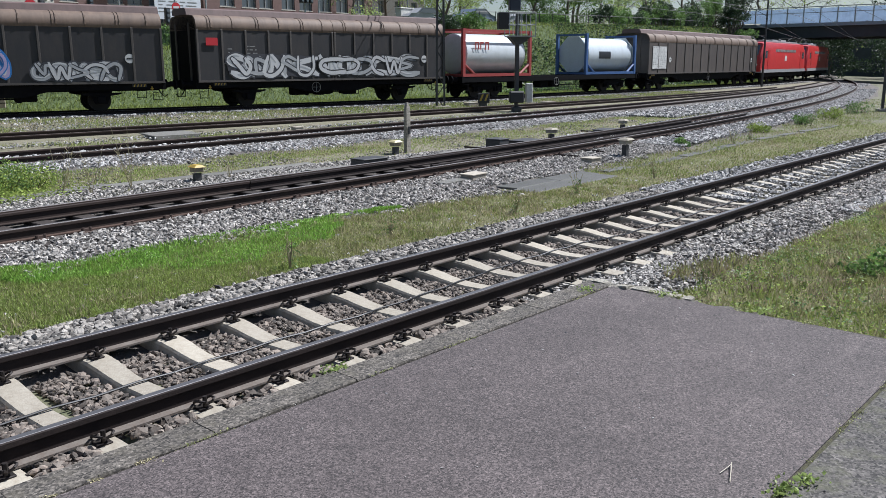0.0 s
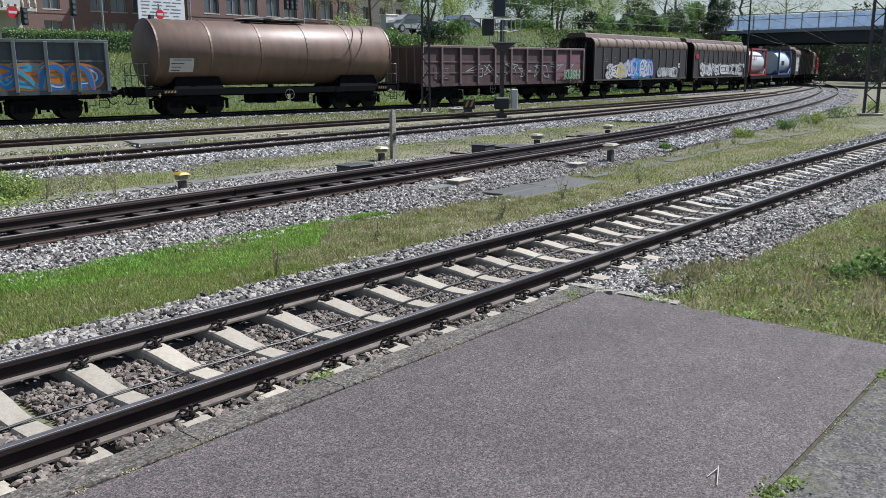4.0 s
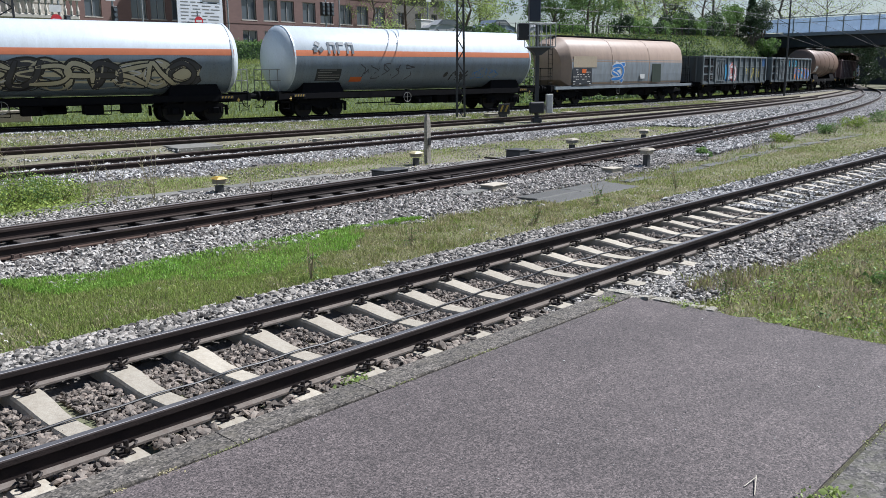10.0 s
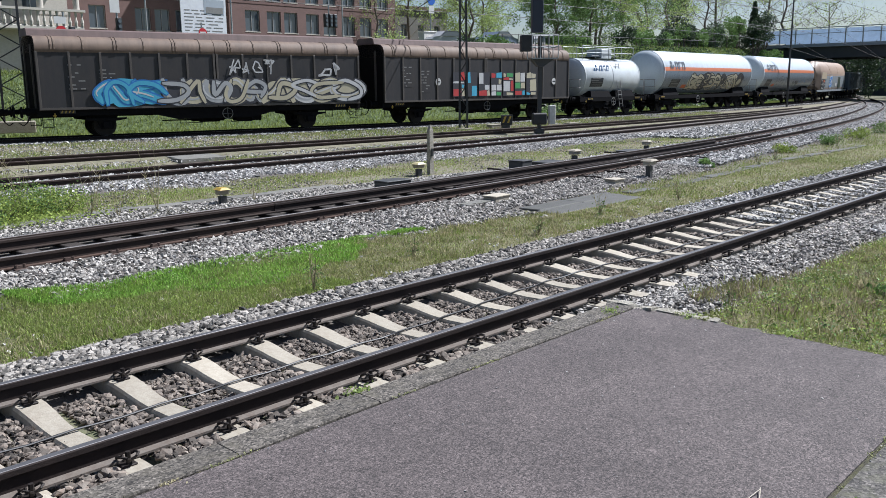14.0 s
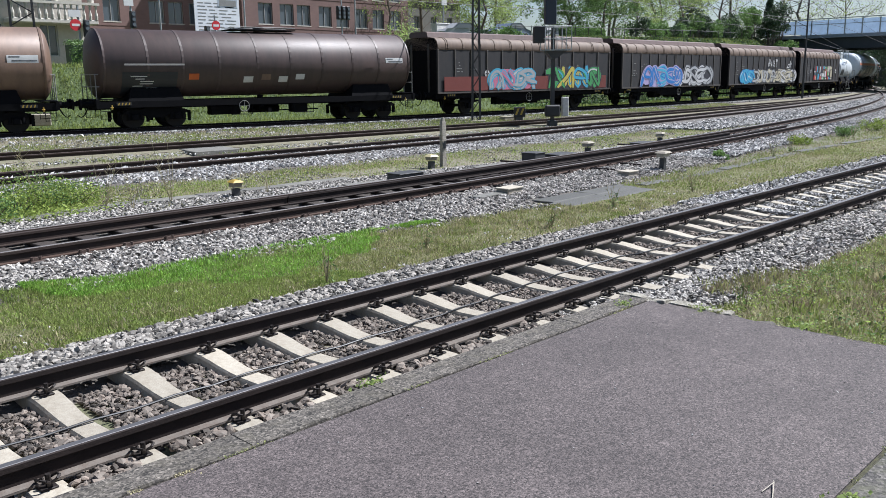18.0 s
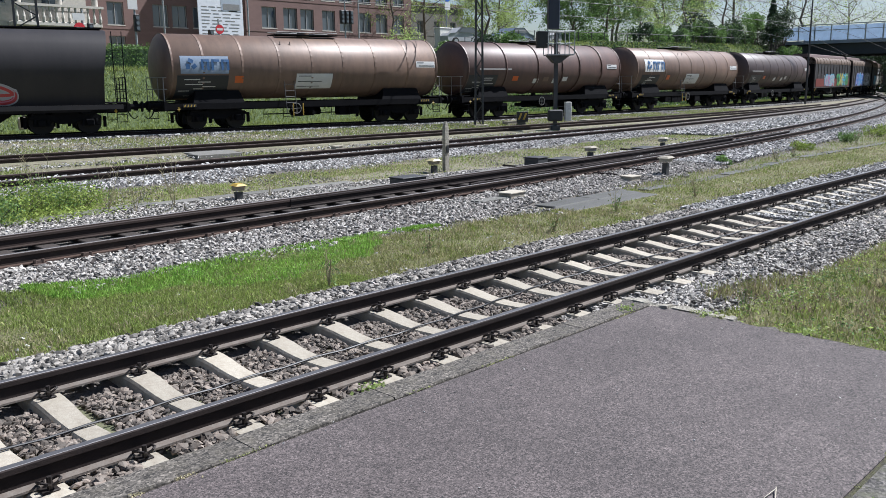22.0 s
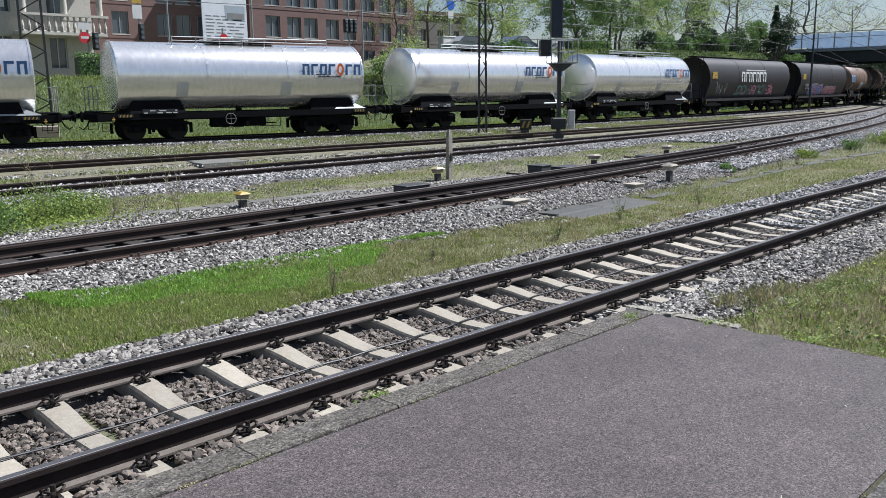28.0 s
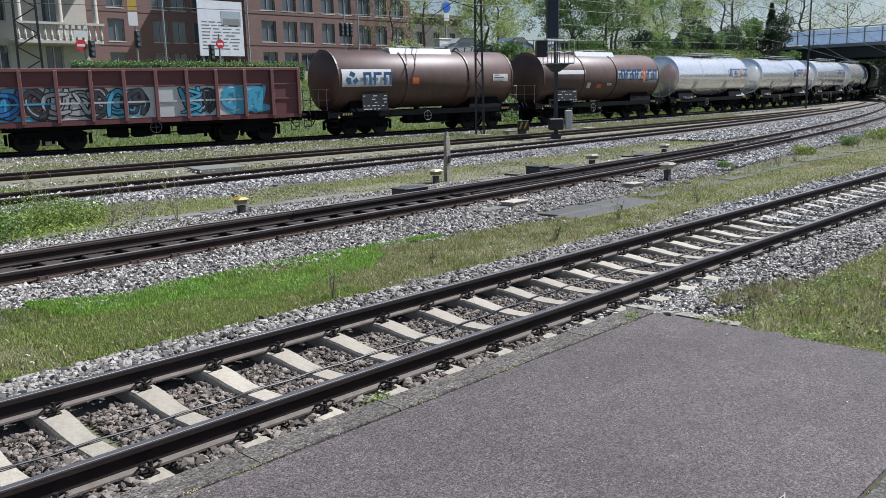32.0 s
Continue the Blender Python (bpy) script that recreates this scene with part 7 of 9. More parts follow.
def tree(x, y, z, height, spread, leaf, seed, leaves=1800, size=0.28, bare=0.35, label="", name="tree", trunk_r=None):
    rng = np.random.default_rng(seed)
    t = thing(name, label or "broad-leaved tree in fresh spring leaf", "tree", pose(x, y, z))
    bm = bmesh.new()
    r0 = trunk_r or height * 0.016
    top = height * 0.8
    pts = [Vector((0, 0, -0.4))]
    for k in range(1, 6):
        pts.append(Vector((rng.normal() * 0.02 * height, rng.normal() * 0.02 * height, top * k / 5)))
    for k, (a, b) in enumerate(zip(pts, pts[1:])):
        rod(bm, a, b, r0 * (1 - 0.16 * k), 7, r0 * (1 - 0.16 * (k + 1)))
    trunk = part("trunk", bm, M["bark"], t)
    centres = []
    bm = bmesh.new()
    for k in range(16):
        f = bare + (1 - bare) * (k + rng.uniform()) / 16
        i = min(int(f * 5), 4)
        p = pts[i].lerp(pts[i + 1], f * 5 - i)
        a = k * 2.4 + rng.uniform(-0.4, 0.4)
        l = spread * (1.0 - 0.55 * abs(f - 0.55)) * rng.uniform(0.65, 1.1)
        q = p + Vector((math.cos(a) * l, math.sin(a) * l, l * rng.uniform(0.35, 0.9)))
        mid = p.lerp(q, 0.5) + Vector((0, 0, -0.06 * l))
        rod(bm, p, mid, r0 * 0.24, 5, r0 * 0.15)
        rod(bm, mid, q, r0 * 0.15, 5, r0 * 0.04)
        centres.append((*q, spread * rng.uniform(0.22, 0.42)))
        for _ in range(2):
            e = mid.lerp(q, rng.uniform(0.2, 0.9)) + Vector(rng.normal(size=3)) * spread * 0.28
            rod(bm, mid.lerp(q, 0.4), e, r0 * 0.1, 4, r0 * 0.03)
            centres.append((*e, spread * rng.uniform(0.16, 0.32)))
    part("limb", bm, M["bark"], t)
    bm = bmesh.new()
    for cx, cy, cz, cr in centres:
        for _ in range(5):
            q = Vector((cx, cy, cz)) + Vector(rng.normal(size=3)) * cr * 0.8
            rod(bm, Vector((cx, cy, cz)) - Vector((0, 0, cr * 0.6)), q + Vector((0, 0, cr * 0.4)), r0 * 0.05, 3, r0 * 0.02)
    tagged(part("twig", bm, M["bark"], t), kind="stuff")
    pos, sz = leaf_cloud(rng, centres, int(leaves * 2.0), size * 0.72)
    crown = strew("crown", LEAF_V, LEAF_F, pos, sz, leaf, rng)
    crown.parent = t
    return t


def hedge(name, x0, x1, y, z, h, depth, leaf, seed, n, size=0.14, label="clipped green hedge", rag=0.1):
    rng = np.random.default_rng(seed)
    ob = thing(name, label, "hedge", pose(x0, y, z))
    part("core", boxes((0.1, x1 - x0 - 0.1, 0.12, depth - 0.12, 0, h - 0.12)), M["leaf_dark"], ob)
    pos = np.stack([rng.uniform(0, x1 - x0, n), rng.uniform(0, depth, n), rng.uniform(0, h, n)], -1)
    side = rng.uniform(size=n)
    pos[side < 0.5, 1] = rng.normal(0.04, 0.06, (side < 0.5).sum())
    pos[side > 0.6, 2] = h + rng.normal(0, rag, (side > 0.6).sum())
    c = strew("foliage", LEAF_V, LEAF_F, pos, rng.uniform(0.6, 1.3, (n, 1)) * size, leaf, rng)
    c.parent = ob
    return ob


hedge("street_hedge", 19.5, 35, 47, STREET - 0.2, 1.55, 1.0, M["leaf"], 3, 9000, 0.13, "clipped green hedge along the street")
hedge("street_hedge", 64.2, 70.8, 46.5, street(66) - 0.3, 1.45, 1.0, M["leaf"], 4, 5000, 0.16, "clipped green hedge along the street")
TREES = [  # x, y, height, spread, leaf, leaves, leaf size, bare share
    (55, 60, 9, 2.6, "leaf_spring", 700, 0.22, 0.2), (61, 66, 11, 3.2, "leaf_spring", 900, 0.26, 0.3), (66, 58, 10, 3.8, "leaf_spring", 5200, 0.26, 0.12), (72, 62, 11, 4.4, "leaf_spring", 6000, 0.28, 0.1), (69, 70, 13, 4.0, "leaf_spring", 2000, 0.3, 0.2),
    (78, 56, 10, 4.0, "leaf", 8000, 0.28, 0.05), (83, 55, 11, 4.2, "leaf", 8000, 0.28, 0.05), (86, 62, 14, 5, "leaf", 5000, 0.34, 0.1), (88, 54, 9, 3.4, "leaf_spring", 3000, 0.26, 0.15), (93, 60, 13, 4, "leaf_spring", 900, 0.3, 0.3), (98, 64, 14, 4.6, "leaf_spring", 1600, 0.34, 0.25),
    (101, 55, 11, 3.6, "leaf_spring", 1500, 0.3, 0.2), (105, 60, 13, 4.6, "leaf", 3000, 0.34, 0.15), (112, 66, 15, 5.5, "leaf_spring", 2600, 0.4, 0.2), (118, 58, 14, 5, "leaf_spring", 1300, 0.34, 0.1),
    # The leaf_dark trees beyond the bridge carry its shadow in their leaf colour.
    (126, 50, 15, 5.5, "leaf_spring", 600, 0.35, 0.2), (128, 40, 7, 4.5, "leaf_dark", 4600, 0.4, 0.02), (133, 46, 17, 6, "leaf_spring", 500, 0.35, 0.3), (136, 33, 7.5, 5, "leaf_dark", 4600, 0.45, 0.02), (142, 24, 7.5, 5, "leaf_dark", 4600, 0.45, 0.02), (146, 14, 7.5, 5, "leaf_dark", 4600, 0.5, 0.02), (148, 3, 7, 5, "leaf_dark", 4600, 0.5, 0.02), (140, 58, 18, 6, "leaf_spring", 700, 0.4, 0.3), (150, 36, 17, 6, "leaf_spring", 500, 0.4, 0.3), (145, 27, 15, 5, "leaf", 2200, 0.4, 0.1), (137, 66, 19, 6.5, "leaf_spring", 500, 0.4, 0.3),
]
for k, (x, y, h, sp, leaf, n, ls, bare) in enumerate(TREES):
    tree(x, y, street(x) if y > 50 else ground_z(x, y), h, sp, M[leaf], 100 + k, n, ls, bare, "bare-branched tree with few spring leaves" if n < 1700 else "broad tree in full fresh leaf" if leaf == "leaf" else "")


def lattice_mast(name, x, y, z, h, w0, w1, rz, label):
    m = thing(name, label, "catenary mast", pose(x, y, z, 0, 0, rz))
    for sx in (-1, 1):
        bm = bmesh.new()
        loft(bm, [[(sx * w + e, f, zz) for e, f in ((-0.05, -0.1), (0.05, -0.1), (0.05, 0.1), (-0.05, 0.1))] for w, zz in ((w0, 0), (w1, h))])
        part("leg", bm, M["mast"], m)
    n = int(h / 0.55)
    for k in range(n):
        za, zb = h * k / n, h * (k + 1) / n
        wa, wb = w0 + (w1 - w0) * k / n, w0 + (w1 - w0) * (k + 1) / n
        s = 1 if k % 2 else -1
        part("brace", rods(((-s * wa, 0, za), (s * wb, 0, zb), 0.028), seg=5), M["mast"], m)
    part("footing", boxes((-w0 - 0.25, w0 + 0.25, -0.3, 0.3, -0.4, 0.12), bevel=0.03), M["concrete"], m)
    return m


lattice_mast("catenary_mast", 32.4, 29.0, -0.15, 9.8, 0.2, 0.12, -45, "slim dark lattice mast beside the goods line")
lattice_mast("catenary_mast", 45.6, 11.3, -0.25, 10.5, 0.3, 0.27, 120, "dark lattice mast on a grassy strip")
post_mast = thing("catenary_mast", "slim grey steel mast beside the goods line", "catenary mast", pose(78.0, 30.2, -0.2))
part("post", rod(bmesh.new(), (0, 0, -0.2), (0, 0, 11), 0.11, 8, 0.06), M["mast"], post_mast)
part("footing", boxes((-0.3, 0.3, -0.3, 0.3, -0.4, 0.12), bevel=0.03), M["concrete"], post_mast)
lattice_mast("catenary_mast", 14.6, 40.0, 0.6, 12, 0.5, 0.4, -20, "broad dark lattice mast on the bank")


# ---- street furniture behind the line ----
def pole(name, label, category, x, y, z, h, r=0.07, mat=None):
    t = thing(name, label, category, pose(x, y, z))
    part("pole", rod(bmesh.new(), (0, 0, -0.3), (0, 0, h), r, 10, r * 0.75), mat or M["galvanised"], t, smooth=40)
    return t


def traffic_light(t, x, z):
    h = part("signal_head", boxes((x - 0.16, x + 0.16, -0.32, -0.06, z - 0.5, z + 0.5), bevel=0.03), M["black_paint"], t)
    for k in (-0.3, 0, 0.3):
        part("lens", rod(bmesh.new(), (x, -0.36, z + k), (x, -0.315, z + k), 0.11, 12), M["pane"], h)


def no_entry(t, x, z, r=0.33):
    bm = rod(bmesh.new(), (x, -0.14, z), (x, -0.1, z), r, 20)
    d = part("no_entry_sign", bm, paint("sign_red", (0.55, 0.02, 0.03)), t, "red no-entry disc")
    part("white_bar", boxes((x - r * 0.7, x + r * 0.7, -0.147, -0.141, z - 0.07, z + 0.07)), C["plate_white"], d)


p = pole("traffic_light", "grey traffic light pole with a yellow sign", "traffic light", 24.6, 50, STREET, 6.5)
traffic_light(p, 0, 2.9)
part("sign", boxes((-0.45, 0.15, -0.12, -0.08, 4.6, 5.6)), M["yellow_paint"], p, "yellow sign")
part("sign", boxes((-0.45, 0.15, -0.12, -0.08, 3.7, 4.5)), C["plate_white"], p, "white sign")
p = pole("road_sign", "sign post with a red no-entry disc", "road sign", 21.6, 50.5, STREET, 3.6)
no_entry(p, -0.25, 2.5)
part("sign", boxes((-0.6, 0.1, -0.12, -0.08, 2.95, 3.35)), C["plate_white"], p, "white sign")
traffic_light(p, 0.35, 2.3)
p = pole("road_sign", "sign post with a red no-entry disc", "road sign", 30.3, 50, STREET, 3.4)
no_entry(p, 0, 2.75, 0.3)
traffic_light(p, -0.7, 2.2)
for x, y, h in ((28.6, 54, 8.0), (35.2, 54, 12.0), (46.5, 55, 9.0)):
    p = pole("street_lamp", "slender grey street lamp", "street lamp", x, y, STREET, h, 0.07)
    part("arm", rods(((0, 0, h - 0.05), (-1.4, -0.2, h + 0.1), 0.035)), M["galvanised"], p)
    part("lamp_head", boxes((-1.9, -1.3, -0.32, -0.1, h + 0.05, h + 0.17), bevel=0.03), M["grey_paint"], p)
p = pole("traffic_light", "traffic light pole with three heads", "traffic light", 42.6, 52, STREET, 9.5, 0.06)
for x in (-0.45, 0.45, 0.0):
    traffic_light(p, x, 4.2)
part("arm", rods(((0, 0, 9.3), (2.4, 0.4, 9.9), 0.04)), M["galvanised"], p)
p = pole("road_sign", "post with a round blue sign", "road sign", 51.8, 50, street(51.8), 4.6)
part("blue_disc", rod(bmesh.new(), (0, -0.13, 4.1), (0, -0.09, 4.1), 0.45, 20), paint("sign_blue", (0.02, 0.12, 0.5)), p, "round blue sign")
part("sign", boxes((-0.3, 0.3, -0.13, -0.09, 3.0, 3.6)), C["plate_white"], p, "white sign")

board = thing("billboard", "white site billboard with grey lines of text and a house picture", "billboard", pose(30.0, 52, STREET))
part("panel", boxes((0, 3.45, -0.06, 0.0, 2.1, 5.75)), plain("board_white", (0.75, 0.77, 0.8), 0.5), board)
bm = bmesh.new()
rr = random.Random(4)
for k in range(9):
    z = 4.35 - k * 0.22
    a = 0.25
    while a < 3.1:
        e = min(a + rr.uniform(0.3, 0.8), 3.2)
        box(bm, a, e, -0.07, -0.06, z - 0.03, z + 0.03)
        a = e + rr.uniform(0.1, 0.4)
part("lettering", bm, M["grey_paint"], board)
part("picture", boxes((1.75, 3.3, -0.07, -0.06, 4.1, 5.1)), plain("board_picture", (0.4, 0.45, 0.5), 0.5), board, "grey picture of a house")
part("picture_house", boxes((1.9, 3.2, -0.08, -0.07, 4.2, 4.6)), M["grey_paint"], board)
for x in (0.3, 1.7, 3.1):
    part("post", boxes((x - 0.06, x + 0.06, 0.0, 0.12, -0.3, 5.6)), M["grey_paint"], board)

# balcony, arches and plaster of the stone house
vb = part("balcony_floor", boxes((11.2, 16.6, -1.4, 0.0, 2.9, 3.2), bevel=0.05), M["stone_trim"], villa)
part("balcony_rail", boxes((11.1, 16.7, -1.5, -1.2, 4.1, 4.25)), M["stone_trim"], vb)
for k in range(14):
    x = 11.3 + k * 0.4
    bm = bmesh.new()
    loft(bm, [[(x + r * math.cos(a), -1.35 + r * math.sin(a), z) for a in np.linspace(0, 2 * math.pi, 9)[:-1]] for z, r in ((3.2, 0.09), (3.45, 0.12), (3.75, 0.06), (4.1, 0.09))])
    part("baluster", bm, M["stone_trim"], vb)
for x in (11.5, 14.0, 16.3):
    part("column", rod(bmesh.new(), (x, -1.1, 4.2), (x, -1.1, 7.6), 0.2, 12, 0.17), M["stone_trim"], villa, smooth=40)
part("balcony_roof", boxes((11.0, 16.8, -1.5, 0.0, 7.6, 8.0)), M["stone_trim"], villa)
part("plaster_front", boxes((0, 10.8, -0.06, -0.005, 4.6, 11.3)), M["plaster"], villa, "pale plaster upper wall")


def car(x, y, z, rz, color, label):
    c = thing("car", label, "car", pose(x, y, z, 0, 0, rz), group="cars parked along the street")
    prof = [(-2.1, 0.35), (-2.15, 0.75), (-1.9, 0.95), (-1.3, 1.0), (-0.7, 1.42), (0.6, 1.46), (1.35, 1.02), (2.0, 0.88), (2.15, 0.6), (2.1, 0.35)]
    bm = loft(bmesh.new(), [[(px * (1 if w == 0.8 else 0.98), s * w, pz if pz < 1.1 or w < 0.75 else pz) for px, pz in prof] for s, w in ((-1, 0.72), (-1, 0.8), (1, 0.8), (1, 0.72))])
    part("body", bm, paint(label.split()[0], color, 0.3), c, smooth=25)
    for s in (-1, 1):
        part("side_window", loft(bmesh.new(), [[(-1.15, s * e, 1.02), (-0.62, s * e, 1.36), (0.52, s * e, 1.39), (1.1, s * e, 1.04)] for e in (0.79, 0.812)]), M["pane"], c)
        for xx in (-1.3, 1.3):
            w = part("wheel", rod(bmesh.new(), (xx, s * 0.62, 0.32), (xx, s * 0.83, 0.32), 0.32, 16), M["tyre"], c, smooth=40)
            part("rim", rod(bmesh.new(), (xx, s * 0.83, 0.32), (xx, s * 0.845, 0.32), 0.2, 12), M["galvanised"], w)
    part("windscreen", loft(bmesh.new(), [[(0.66, y2, 1.44), (1.3, y2, 1.06), (1.34, y2, 1.1), (0.7, y2, 1.48)] for y2 in (-0.66, 0.66)]), M["pane"], c)
    for s in (-0.6, 0.6):
        part("headlight", boxes((2.05, 2.17, s - 0.15, s + 0.15, 0.62, 0.78)), C["plate_white"], c)


for k, (x, y, col, label) in enumerate([(51.0, 47.6, (0.3, 0.32, 0.34), "silver parked car by a hedge"), (57.3, 47.4, (0.16, 0.2, 0.26), "blue-grey parked car on the street"), (65.6, 48.9, (0.6, 0.6, 0.6), "white parked car on the street"), (85.6, 48.5, (0.6, 0.6, 0.6), "white parked car on the street"), (91.0, 48.5, (0.42, 0.44, 0.46), "pale parked car on the street"), (96.5, 48.5, (0.6, 0.6, 0.6), "white parked car on the street")]):
    car(x, y, street(x) + 0.02, 3 if k % 2 else -4, col, label)

far_house = facade("distant_house", "grey distant house behind trees", pose(62, 78, STREET + 1.5), 22, 10, 2, [2, 5, 8, 11, 14, 17, 20], M["concrete_dark"], 0.9, 3.0, 1.0, 1.5)

# fence at the top of the bank
fence = thing("fence", "low grey steel fence along the street", "fence", pose(0, 0, 0))
x = 46.0
while x < 104:
    y = train_y(x) + 11.0
    part("post", rods(((x, y, street(x) - 0.3), (x, y, street(x) + 1.0), 0.035), seg=6), M["mast"], fence)
    part("rail", rods(((x, y, street(x) + 0.95), (x + 2, train_y(x + 2) + 11.0, street(x + 2) + 0.95), 0.025), seg=6), M["mast"], fence)
    x += 2.0


def shrub(x, y, z, w, h, leaf, seed, n, size, label, name="shrub", clumps=10):
    rng = np.random.default_rng(seed)
    s = thing(name, label, "shrub", pose(x, y, z))
    bm = bmesh.new()
    centres = []
    for k in range(clumps):
        a, r = rng.uniform(0, 6.28), w * 0.38 * math.sqrt(rng.uniform())
        q = (math.cos(a) * r, math.sin(a) * r, h * rng.uniform(0.35, 0.8))
        rod(bm, (q[0] * 0.2, q[1] * 0.2, -0.1), q, 0.012 + 0.01 * h, 4, 0.006)
        centres.append((*q, w * rng.uniform(0.16, 0.26)))
    tagged(part("stem", bm, M["bark"], s), kind="stuff")
    pos, sz = leaf_cloud(rng, centres, n, size)
    pos[:, 2] = np.abs(pos[:, 2])
    f = strew("foliage", LEAF_V, LEAF_F, pos, sz, leaf, rng)
    f.parent = s
    return s


for k in range(14):
    x = 72 + k * 2.5 + random.uniform(-0.8, 0.8)
    tall = 2.8 if k in (5, 6, 11) else random.uniform(1.5, 2.3)
    shrub(x, train_y(x) + 12.2 + random.uniform(-0.4, 0.6), street(x) - 0.3, 2.5, tall * 1.25, M["leaf"] if k % 3 else M["leaf_dark"], 300 + k, 1300, 0.2, "dense rounded evergreen shrub by the street")
for k, (x, d, h) in enumerate([(37, 8.5, 2.2), (40, 8.0, 2.6), (43, 9.0, 2.2), (46.5, 9.5, 1.7), (49, 9.8, 1.2)]):
    shrub(x, train_y(x) + d, ground_z(x, train_y(x) + d) - 0.1, 3.0, h, M["leaf_dark"] if k % 2 else M["leaf"], 340 + k, 1500, 0.2, "ragged green bush on the bank")
for k, (x, d, h) in enumerate([(36.5, 9.0, 3.0), (38.5, 9.3, 3.2)]):
    shrub(x, train_y(x) + d, ground_z(x, train_y(x) + d) - 0.1, 3.6, h, M["leaf_spring"], 350 + k, 1500, 0.16, "light green bush with long shoots")

def conifer(x, y, z, h, r, seed, n, size, label, leaf):
    rng = np.random.default_rng(seed)
    t = thing("conifer", label, "tree", pose(x, y, z))
    part("trunk", rod(bmesh.new(), (0, 0, -0.3), (0, 0, h * 0.9), 0.02 * h, 7, 0.01), M["bark"], t)
    f = rng.uniform(0.04, 1, n) ** 0.7
    a = rng.uniform(0, 6.28, n)
    rad = r * (1 - f) * (0.75 + 0.35 * np.sin(f * 40 + np.floor(a * 2) * 1.7)) * rng.uniform(0.6, 1.1, n) + 0.1
    pos = np.stack([np.cos(a) * rad, np.sin(a) * rad, f * h], -1)
    crown = strew("crown", LEAF_V, LEAF_F, pos, rng.uniform(0.6, 1.3, (n, 1)) * size, leaf, rng)
    crown.parent = t


for k, (x, y, w, h) in enumerate([(101.5, 46.2, 3.2, 5.0), (104.0, 44.8, 3.2, 4.6), (106.5, 43.6, 3.0, 4.2), (108.2, 45.6, 3.4, 6.5), (108.6, 42.6, 2.6, 3.4)]):
    shrub(x, y, ground_z(x, y) - 0.1, w, h, M["leaf_dark"] if k % 2 else M["leaf"], 380 + k, 3200, 0.22, "tall ivy-covered bush beside the bridge", "shrub", 18)
conifer(124, 66, street(110), 15, 3.2, 360, 5000, 0.4, "tall dark conifer behind the street", M["leaf_dark"])
conifer(118, 51, street(110) - 1, 8, 1.8, 361, 4000, 0.3, "dark green columnar conifer by the bridge", M["leaf_dark"])
cab2 = thing("street_cabinet", "pale grey cabinet beside the street", "cabinet", pose(49.6, 48.2, street(49.6)))
part("body", boxes((-0.75, 0.75, -0.3, 0.3, 0, 1.5), bevel=0.03), M["white_paint"], cab2)
part("lid", boxes((-0.8, 0.8, -0.35, 0.35, 1.5, 1.58), bevel=0.02), M["white_paint"], cab2)
for k, (x, h, w) in enumerate([(84.5, 2.6, 1.7), (87.5, 2.4, 1.5), (90, 2.7, 1.6), (92.6, 2.5, 1.4), (95.5, 3.4, 2.6), (99, 3.6, 2.6), (102.5, 2.6, 1.8)]):
    rng = np.random.default_rng(370 + k)
    t = thing("clipped_shrub", "rounded clipped shrub by the street", "shrub", pose(x, 46.0, street(x) - 0.1))
    part("stem", rod(bmesh.new(), (0, 0, -0.1), (0, 0, h * 0.5), 0.08, 6), M["bark"], t)
    dd = rng.normal(size=(2600, 3))
    dd /= np.linalg.norm(dd, axis=1, keepdims=True)
    pos = dd * [w / 2, w / 2, h / 2] * rng.uniform(0.75, 1.05, (2600, 1)) + [0, 0, h / 2]
    strew("foliage", LEAF_V, LEAF_F, pos, rng.uniform(0.08, 0.2, (2600, 1)), M["leaf"] if k % 2 else M["leaf_dark"], rng).parent = t

# ---- greenery strewn over the ground ----
RNG = np.random.default_rng(11)


def blades(name, pts, h, w, mat, label, category="grass"):
    n = len(pts)
    size = np.stack([RNG.uniform(0.7, 1.3, n) * w, RNG.uniform(0.4, 1.5, n) * h, RNG.uniform(0.5, 1.3, n) * h], -1)
    return tagged(strew(name, BLADE_V, BLADE_F, pts, size, mat, RNG, 0.4, (0.8, 1.1)), label, category, kind="stuff")


def scatter(x0, x1, lo, hi, n, z, patch=None, thresh=0.0, scale=0.6, fall=1.0):
    """Points between two lines y=lo(x), hi(x), denser towards x0, gathered in noise patches."""
    x = x0 + (x1 - x0) * RNG.uniform(size=n) ** fall
    a, b = np.array([lo(v) for v in x]), np.array([hi(v) for v in x])
    y = a + (b - a) * RNG.uniform(size=n)
    zz = np.array([z(p, q) for p, q in zip(x, y)]) if callable(z) else np.full(n, z)
    pts = np.stack([x, y, zz], -1)
    pts = pts[~((pts[:, 0] > 12.5) & (pts[:, 0] < 15.75) & (pts[:, 1] > 8.93) & (pts[:, 1] < 10.02))]  # clear of the paving slabs
    x, y, n = pts[:, 0], pts[:, 1], len(pts)
    if patch is not None:
        keep = np.array([noise.noise((p * scale, q * scale, patch)) > thresh + v for p, q, v in zip(x, y, RNG.uniform(-0.28, 0.28, n))])
        pts = pts[keep]
    return pts


lineof = lambda f, o: (lambda x: f(x) + o)


def trough_y(x):
    """Line of the cable trough behind the second track."""
    return float(np.interp(x, (3, 5.1, 7.7, 10.4, 12.2, 20, 30), (15.0, 15.3, 15.66, 15.5, 15.6, 15.2, 16.0)))


